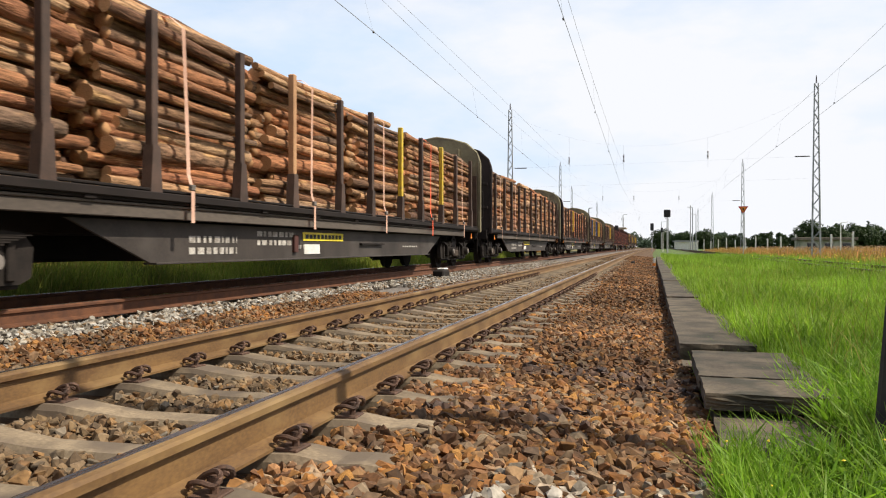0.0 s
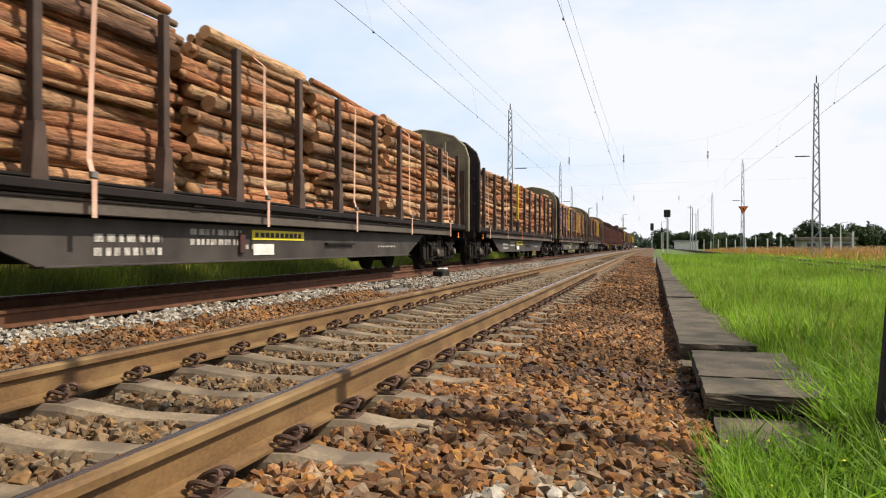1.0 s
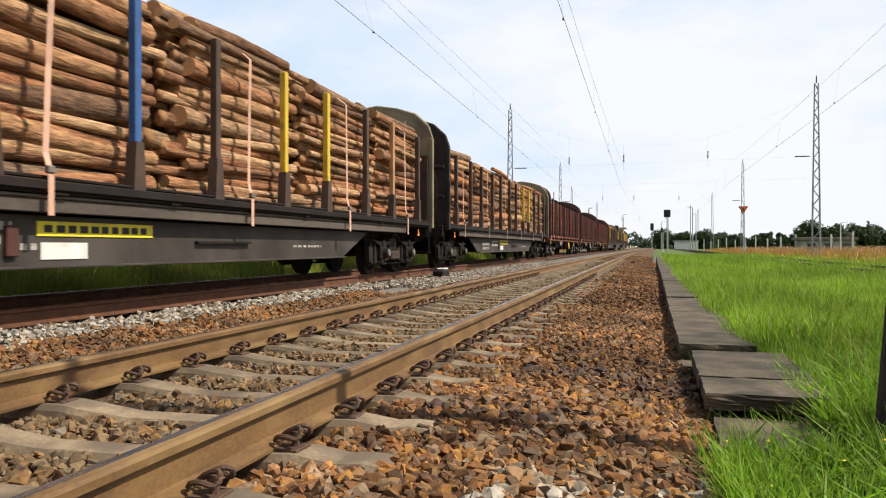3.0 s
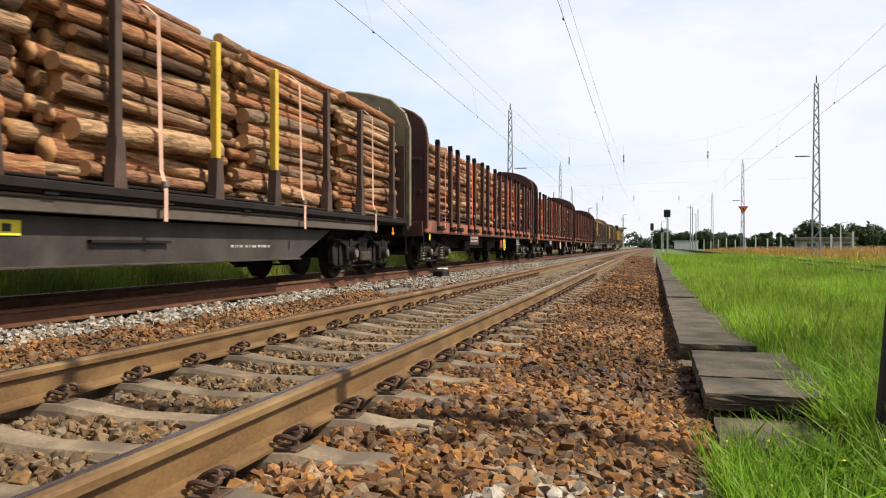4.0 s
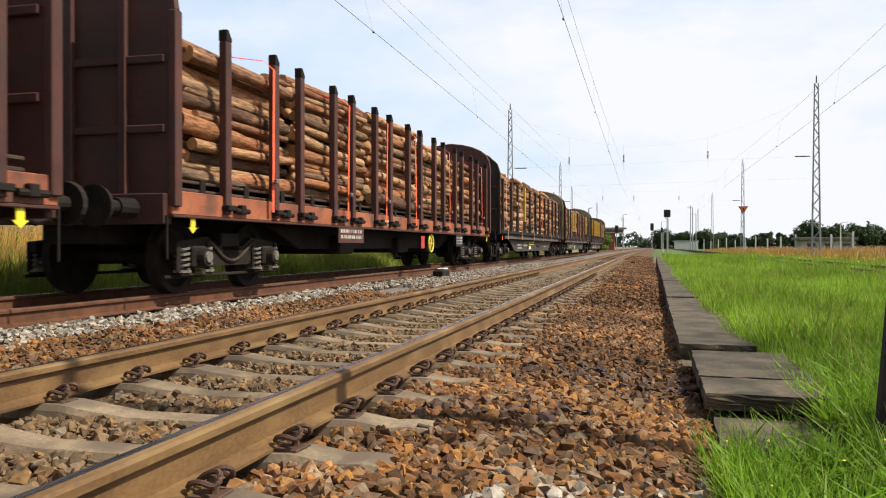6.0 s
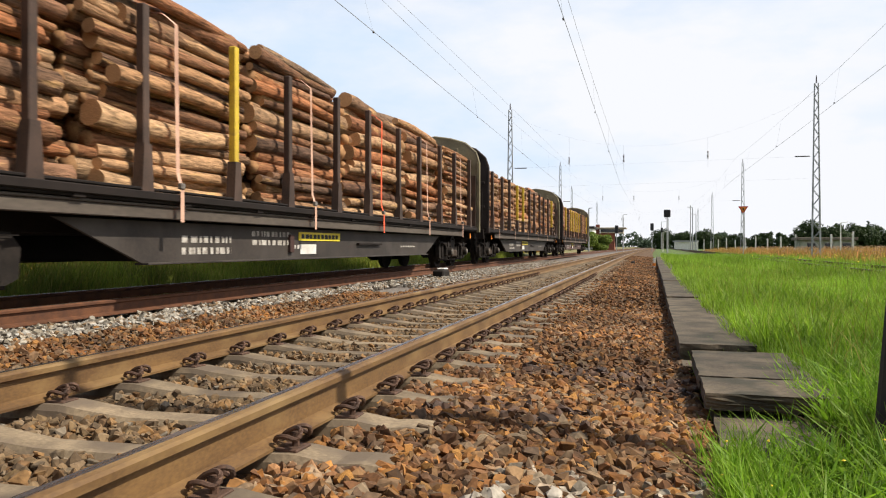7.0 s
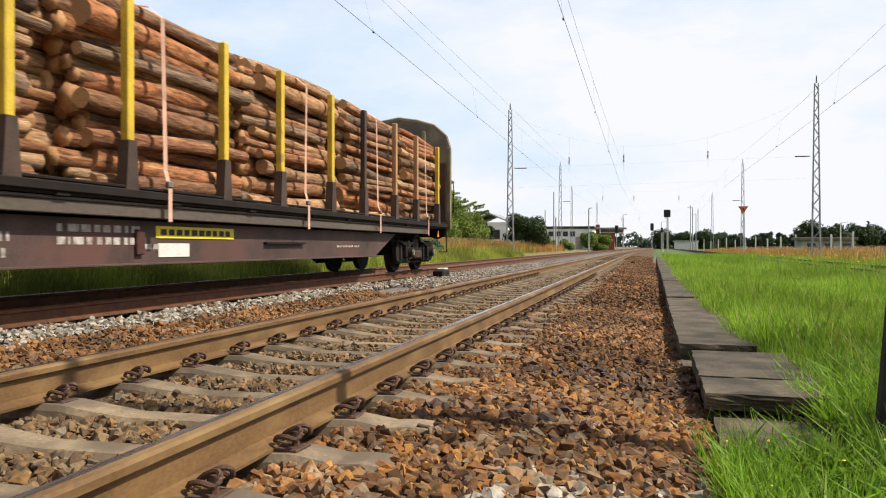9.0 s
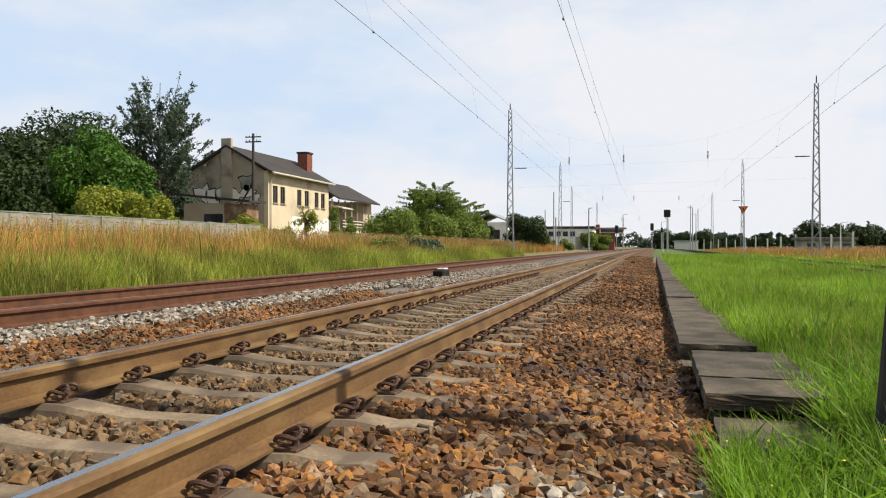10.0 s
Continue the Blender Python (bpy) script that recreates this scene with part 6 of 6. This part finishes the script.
    part("wall", box(-28.097, -26.4, 50.22, 52.0, -0.2, 3.5, 0.02), SHED_BRICK, s, "crumbling brown brick wall")
    part("roof", prism([(-31.6, 4.15), (-26.0, 3.6), (-26.0, 3.74), (-31.6, 4.3)], 49.8, 52.3), ROOF_DARK, s)
    part("window", box(-29.6, -28.2, 50.15, 50.22, 1.9, 2.85), GLASS_DARK, s, "dark broken window opening")
    part("door", box(-30.9, -29.9, 50.14, 50.2, 0.0, 2.3), WHITEWASH, s)


build_house()


def lattice_mast(x, y, height, base, top, label="tapered grey steel lattice mast of the overhead line", rz=0.0, panels=16):
    m = thing("catenary_mast", label, "mast", "lattice masts")
    m.matrix_basis = pose(x, y, ground_height(x), 0, 0, rz)
    ht = height - ground_height(x)
    t = 0.033

    def corner(s, q, u):
        w = 0.66 * (base + (top - base) * u) / 2
        return Vector((s * w, q * w * 0.7, ht * u))

    for s in (-1, 1):
        for q in (-1, 1):
            part("leg", rod(corner(s, q, 0), corner(s, q, 1), t * 1.25, t, 4), GALVANISED, m)
    for k in range(panels):
        u0, u1 = (k / panels) ** 0.92, ((k + 1) / panels) ** 0.92
        s = 1 if k % 2 else -1
        for q in (-1, 1):
            part("brace", rod(corner(s, q, u0), corner(-s, q, u1), t * 0.6, seg=4), GALVANISED, m)
            part("brace", rod(corner(q, s, u0), corner(q, -s, u1), t * 0.4, seg=4), GALVANISED, m)
    part("spike", rod((0, 0, ht), (0, 0, ht + 0.55), 0.06, 0.03, 6), INSULATOR, m)
    part("footing", box(-base * 0.8, base * 0.8, -base * 0.7, base * 0.7, -0.3, 0.12, 0.02), SLAB_CONCRETE, m, "concrete footing")
    return m


MASTS = [(-11.0, 66.8, 12.0, 0.85, 0.36), (11.8, 62.7, 12.3, 0.85, 0.36), (-12.0, 117.0, 12.2, 0.8, 0.34), (13.2, 121.0, 12.4, 0.8, 0.34), (14.3, 190.0, 12.2, 0.9, 0.4), (-12.5, 141.2, 10.6, 0.6, 0.3), (-12.5, 215, 12.0, 0.9, 0.4), (15.5, 262, 12.0, 1.0, 0.4)]
for mx, my, mh, mb, mt in MASTS:
    lattice_mast(mx, my, mh, mb, mt, panels=22 if my < 100 else 14)


def pole(x, y, height, r, label, mat=None, arm=0.0, name="pole"):
    p = thing(name, label, "pole")
    g = ground_height(x)
    p.matrix_basis = pose(x, y, g)
    part("shaft", rod((0, 0, -0.2), (0, 0, height - g), r, r * 0.7, 8), mat or GALVANISED, p)
    if arm:
        part("arm", rod((0, 0, height - g), (arm, 0, height - g + 0.1), r * 0.5, r * 0.4, 6), mat or GALVANISED, p)
    return p


for x, y, hgt, arm in ((-13.3, 120.4, 8.7, 0), (-7.75, 114, 5.9, 0.5), (-10.8, 100, 4.2, 0), (-15.5, 128, 6.4, 0), (9.0, 177.5, 9.3, 0), (11.9, 209, 8.6, -1.2), (8.5, 160, 8.0, -1.0), (4.0, 230, 7.4, 1.2), (-4.9, 180, 7.5, 0.8), (-6.4, 240, 9.0, 0)):
    pole(x, y, hgt, 0.11, "slim grey steel pole beside the railway", arm=arm)
for x, y, hgt in ((19.8, 92.6, 3.1), (2.9, 150, 3.2)):
    pole(x, y, hgt, 0.07, "white-painted post with a short arm", SIGN_WHITE, 0.7)


def telegraph_pole():
    p = thing("telegraph_pole", "dark wooden telegraph pole with two crossarms and a strut", "pole")
    p.matrix_basis = pose(-27.3, 52.9, 0.2)
    part("shaft", rod((0, 0, -0.3), (0, 0, 8.5), 0.12, 0.085, 10), POLE_DARK, p)
    for z in (7.9, 8.25):
        arm = part("crossarm", box(-0.62, 0.62, -0.04, 0.04, z - 0.04, z + 0.04, 0.01), POLE_DARK, p)
        for x in (-0.55, -0.28, 0.28, 0.55):
            part("insulator", rod((x, 0, z + 0.05), (x, 0, z + 0.17), 0.045, 0.03, 8), SIGN_WHITE, arm)
    part("strut", rod((0, 0, 5.0), (-3.2, 0.0, 0.0), 0.07, 0.07, 8), POLE_DARK, p)


telegraph_pole()


def fence_posts():
    for k in range(15):
        t = k / 14
        x, y = 9.5 + 11.8 * t, 182 - 88 * t
        p = tagged(new("fence_post", mesh_of("fence_post", box(-0.09, 0.09, -0.09, 0.09, -0.2, 1.95 + 0.2 * (k % 3), 0.02), SIGN_WHITE)), "whitish concrete fence post in the meadow", "post", "posts beyond the meadow")
        p.matrix_basis = pose(x, y, ground_height(x))


fence_posts()


def signals():
    s = thing("signal", "black square railway signal head on a thin post", "signal")
    s.matrix_basis = pose(2.25, 93.3, ground_height(2.2))
    part("post", rod((0, 0, -0.1), (0, 0, 4.3), 0.07, 0.06, 8), GALVANISED, s)
    hd = part("head", box(-0.36, 0.36, -0.12, 0.12, 4.1, 4.95, 0.06), SIGN_BLACK, s, "black signal screen")
    part("hood", rod((0, -0.12, 4.6), (0, -0.32, 4.6), 0.12, 0.12, 12), SIGN_BLACK, hd)
    part("ladder", tube([(0.16, 0.1, 0.2), (0.16, 0.1, 4.0)], 0.025), GALVANISED, s)
    for x, y, z in ((0.6, 150, 4.0), (-5.2, 140, 3.4), (3.2, 230, 5.0)):
        q = thing("signal", "small distant dark colour-light signal on a post", "signal")
        q.matrix_basis = pose(x + bend(y) * 0.5, y, -0.3)
        part("post", rod((0, 0, 0), (0, 0, z), 0.08, 0.07, 6), GALVANISED, q)
        part("head", box(-0.3, 0.3, -0.15, 0.15, z - 0.2, z + 1.1, 0.08), SIGN_BLACK, q)
    w = thing("warning_sign", "inverted orange triangle sign with a dark mark on a grey post", "sign")
    w.matrix_basis = pose(7.2, 65.7, ground_height(7.2))
    part("post", rod((0, 0, -0.1), (0, 0, 3.55), 0.035, 0.035, 8), GALVANISED, w)
    tri = part("board", prism([(-0.36, 4.0), (0.36, 4.0), (0.0, 3.4)], -0.02, 0.0), SIGN_RED, w, "red-edged triangular board")
    part("field", prism([(-0.24, 3.93), (0.24, 3.93), (0.0, 3.53)], -0.028, -0.021), SIGN_ORANGE, tri)
    part("mark", box(-0.05, 0.05, -0.034, -0.029, 3.68, 3.88), SIGN_BLACK, tri)


signals()


def far_buildings():
    b = thing("depot_building", "long low white building with a flat dark roof", "building")
    part("wall", box(-19.5, -9.5, 150, 160, 0, 3.9), WHITEWASH, b)
    part("roof", box(-20.0, -9.2, 149.7, 160.3, 3.9, 4.35, 0.03), ROOF_DARK, b)
    for x in np.arange(-18.8, -13.5, 1.3):
        part("window", box(x, x + 0.9, 149.9, 149.99, 2.5, 3.4), GLASS_DARK, b)
    part("door", box(-12.6, -11.4, 149.9, 149.99, 0.1, 2.4), RENDER_GREY, b)
    c = thing("signal_box", "brown brick signal box with a wide glazed upper floor", "building")
    part("wall", box(-10.2, -6.4, 170, 176, -0.2, 3.4), BRICK_RED, c)
    part("upper_floor", box(-9.2, -4.6, 169.6, 176.3, 3.4, 4.3, 0.03), CREAM, c)
    part("window", box(-9.1, -4.7, 169.5, 169.58, 3.6, 4.15), GLASS_DARK, c)
    part("roof", box(-9.8, -4.0, 169.0, 176.8, 4.3, 4.55, 0.03), RENDER_GREY, c)
    part("chimney", box(-10.2, -9.4, 171, 172, 3.4, 5.2, 0.03), BRICK_RED, c)
    d = thing("storehouse", "white storehouse with a grey pitched roof behind trees", "building")
    part("wall", box(-23.0, -18.2, 108, 116, 0, 3.9), WHITEWASH, d)
    part("roof", prism([(-23.5, 3.8), (-20.6, 5.0), (-17.8, 3.8), (-17.8, 3.95), (-20.6, 5.2), (-23.5, 3.95)], 107.6, 116.4), GALVANISED, d)
    part("window", box(-20.4, -19.2, 107.9, 107.99, 1.6, 2.9), GLASS_DARK, d)
    e = thing("hall", "low white hall far across the meadow", "building")
    part("wall", box(7.6, 13.4, 229, 236, -0.2, 1.9), SIGN_WHITE, e)
    part("roof", box(7.2, 13.8, 228.6, 236.4, 1.9, 2.25, 0.03), GALVANISED, e)
    f = thing("hut", "flat grey hut beside the posts in the meadow", "hut")
    part("wall", box(17.6, 23.4, 103, 106, -0.2, 1.35), FENCE, f)
    part("roof", box(17.2, 23.8, 102.6, 106.4, 1.35, 1.7, 0.03), WOOD_GREY, f)
    for x in (18.4, 20.3, 22.2):
        part("window", box(x, x + 0.9, 102.9, 102.99, 0.4, 1.0), GLASS_DARK, f)


far_buildings()


# ---- overhead line ----
def overhead_line():
    def wire(name, label, pts, r):
        tagged(new(name, mesh_of(name, tube(pts, r, 5), WIRE)), label, "wire", "overhead wires")

    spans = [(-5, 0), (64.8, 1), (119, 2), (190, 3), (262, 4)]
    # offsets from the track: contact wire near and far end of the first span, messenger wire
    for tx, c0, c1, mess in ((TRACK_1, 0.575, 0.13, 0.275), (TRACK_2, 0.81, -0.03, 0.18), (TRACK_3, -0.05, -0.3, 0.0)):
        for a, (ya, k) in enumerate(spans[:-1]):
            yb = spans[a + 1][0]
            s0, s1 = (c0, c1) if a == 0 else (c1 if a == 1 else 0.3 * (-1) ** a, 0.3 * (-1) ** (a + 1))
            wire("contact_wire", "thin grey contact wire over the track", [(tx + s0 + bend(ya), ya, 5.5), (tx + s1 + bend(yb), yb, 5.5)], 0.007 if a == 0 else 0.004)

            def hang(y):
                u = (y - ya) / (yb - ya)
                return (tx + mess + bend(y), y, 7.2 - 0.48 * 4 * u * (1 - u))

            wire("messenger_wire", "thin grey messenger wire over the track", [hang(ya + (yb - ya) * j / 10) for j in range(11)], 0.0042 if a == 0 else 0.003)
            for y in ((5.0, 17.6, 30.1, 42.5, 55.0) if a == 0 else np.linspace(ya + 6, yb - 6, 5)):
                u = (y - ya) / (yb - ya)
                low = (tx + s0 + (s1 - s0) * u + bend(y), float(y), 5.5)
                wire("dropper", "thin dropper wire between messenger and contact wire", [hang(float(y)), low], 0.002)
                if a == 0:
                    tagged(new("wire_clamp", mesh_of("wire_clamp", box(low[0] - 0.015, low[0] + 0.015, low[1] - 0.04, low[1] + 0.04, 5.485, 5.53, 0.005), INSULATOR)), "small dark clamp on the contact wire", "clamp", "wire clamps")
    wire("feeder_wire", "thin grey feeder wire beside the messenger wire", [(-7.1, -5, 7.4), (-6.42, 34.0, 7.36), (-5.9, 65.88, 7.1)], 0.004)
    for (xa, ya, za), (xb, yb, zb) in (((-11.0, 66.8, 0), (11.8, 62.7, 0)), ((-12.0, 117, 0), (13.2, 121, 0)), ((-12.5, 215, 0), (14.3, 190, 0))):
        for z in (5.5, 7.1):
            wire("cross_span_wire", "cross-span wire between two masts", [(xa, ya, z), (xb, yb, z)], 0.0025)
        pts = []
        for j in range(13):
            u = j / 12
            pts.append((xa + (xb - xa) * u, ya + (yb - ya) * u, 11.6 - 3.2 * 4 * u * (1 - u)))
        wire("head_span_wire", "sagging head-span wire between two masts", pts, 0.0022)
        for tx in (TRACK_1 + 0.45, TRACK_2 + 0.55, TRACK_3 - 1.9):
            u = (tx - xa) / (xb - xa)
            y = ya + (yb - ya) * u
            zt = 11.6 - 3.2 * 4 * u * (1 - u)
            ins = thing("insulator", "dark ribbed insulator hanging in the cross span", "insulator", "insulators")
            ins.matrix_basis = pose(tx, y, 0)
            part("hanger", rod((0, 0, 6.6), (0, 0, zt + 0.05), 0.006, seg=5), WIRE, ins)
            bm = bmesh.new()
            for j in range(6):
                add_rod(bm, (0, 0, 7.25 + 0.1 * j), (0, 0, 7.31 + 0.1 * j), 0.085, 0.05, 8)
            part("ribs", bm, INSULATOR, ins)
        for xi in (xa + 0.9, xb - 0.9) if ya < 150 else ():
            u = (xi - xa) / (xb - xa)
            tagged(new("span_insulator", mesh_of("span_insulator", rod((xi - 0.5, ya + (yb - ya) * u, 7.1), (xi + 0.5, ya + (yb - ya) * u, 7.1), 0.04, 0.04, 8), INSULATOR)), "dark rod insulator in a cross-span wire", "insulator", "insulators")


overhead_line()


# ---- small things along the track ----
def trackside():
    for s in (-0.755, 0.755):
        ob = build_rail(TRACK_3 + s, RAIL_RED, "rusty disused rail half hidden in grass")
    p = thing("lamp_post", "dark tapered steel post with a broad foot beside the platform", "post")
    p.matrix_basis = pose(1.045, 3.62, -0.3)
    part("foot", rod((0, 0, -0.1), (0, 0, 0.85), 0.16, 0.085, 14), POLE_DARK, p)
    part("shaft", rod((0, 0, 0.85), (0, 0, 6.4), 0.075, 0.055, 12), POLE_DARK, p)
    m = thing("track_magnet", "grey and white trackside magnet box beside the far rail", "track device")
    m.matrix_basis = pose(TRACK_2 + 1.38, 20.6, -0.12)
    part("body", box(-0.14, 0.14, -0.35, 0.35, -0.1, 0.10, 0.03), BOGIE_STEEL, m)
    part("lid", box(-0.11, 0.11, -0.05, 0.30, 0.102, 0.15, 0.02), SIGN_WHITE, m, "whitish lid")
    part("bracket", box(-0.35, -0.12, -0.06, 0.06, -0.12, -0.05, 0.01), BOGIE_STEEL, m)
    k = thing("cable_box", "small dark box beside the rail", "track device")
    k.matrix_basis = pose(-0.62, 40.0, -0.2)
    part("body", box(-0.1, 0.1, -0.1, 0.1, -0.08, 0.1, 0.03), SIGN_BLACK, k)
    w = thing("marker_post", "short white and orange marker post beside the ballast", "post")
    w.matrix_basis = pose(0.33, 36.0, -0.45)
    part("post", box(-0.05, 0.05, -0.04, 0.04, 0, 0.55, 0.01), SIGN_WHITE, w)
    part("band", box(-0.056, 0.056, -0.046, 0.046, 0.2, 0.34, 0.01), SIGN_ORANGE, w)


trackside()


def motions():
    """The train runs towards the camera and out past it at a steady speed."""
    for ob, mid, off, z in RIDES:
        rows = []
        for k in range(0, 21):
            t = k * 0.5
            y = mid - SPEED * t
            h = heading(y)
            rows.append((t, pose(TRACK_2 + bend(y), y, 0, 0, 0, h) @ pose(0, off, z)))
        walk(ob, rows)


motions()
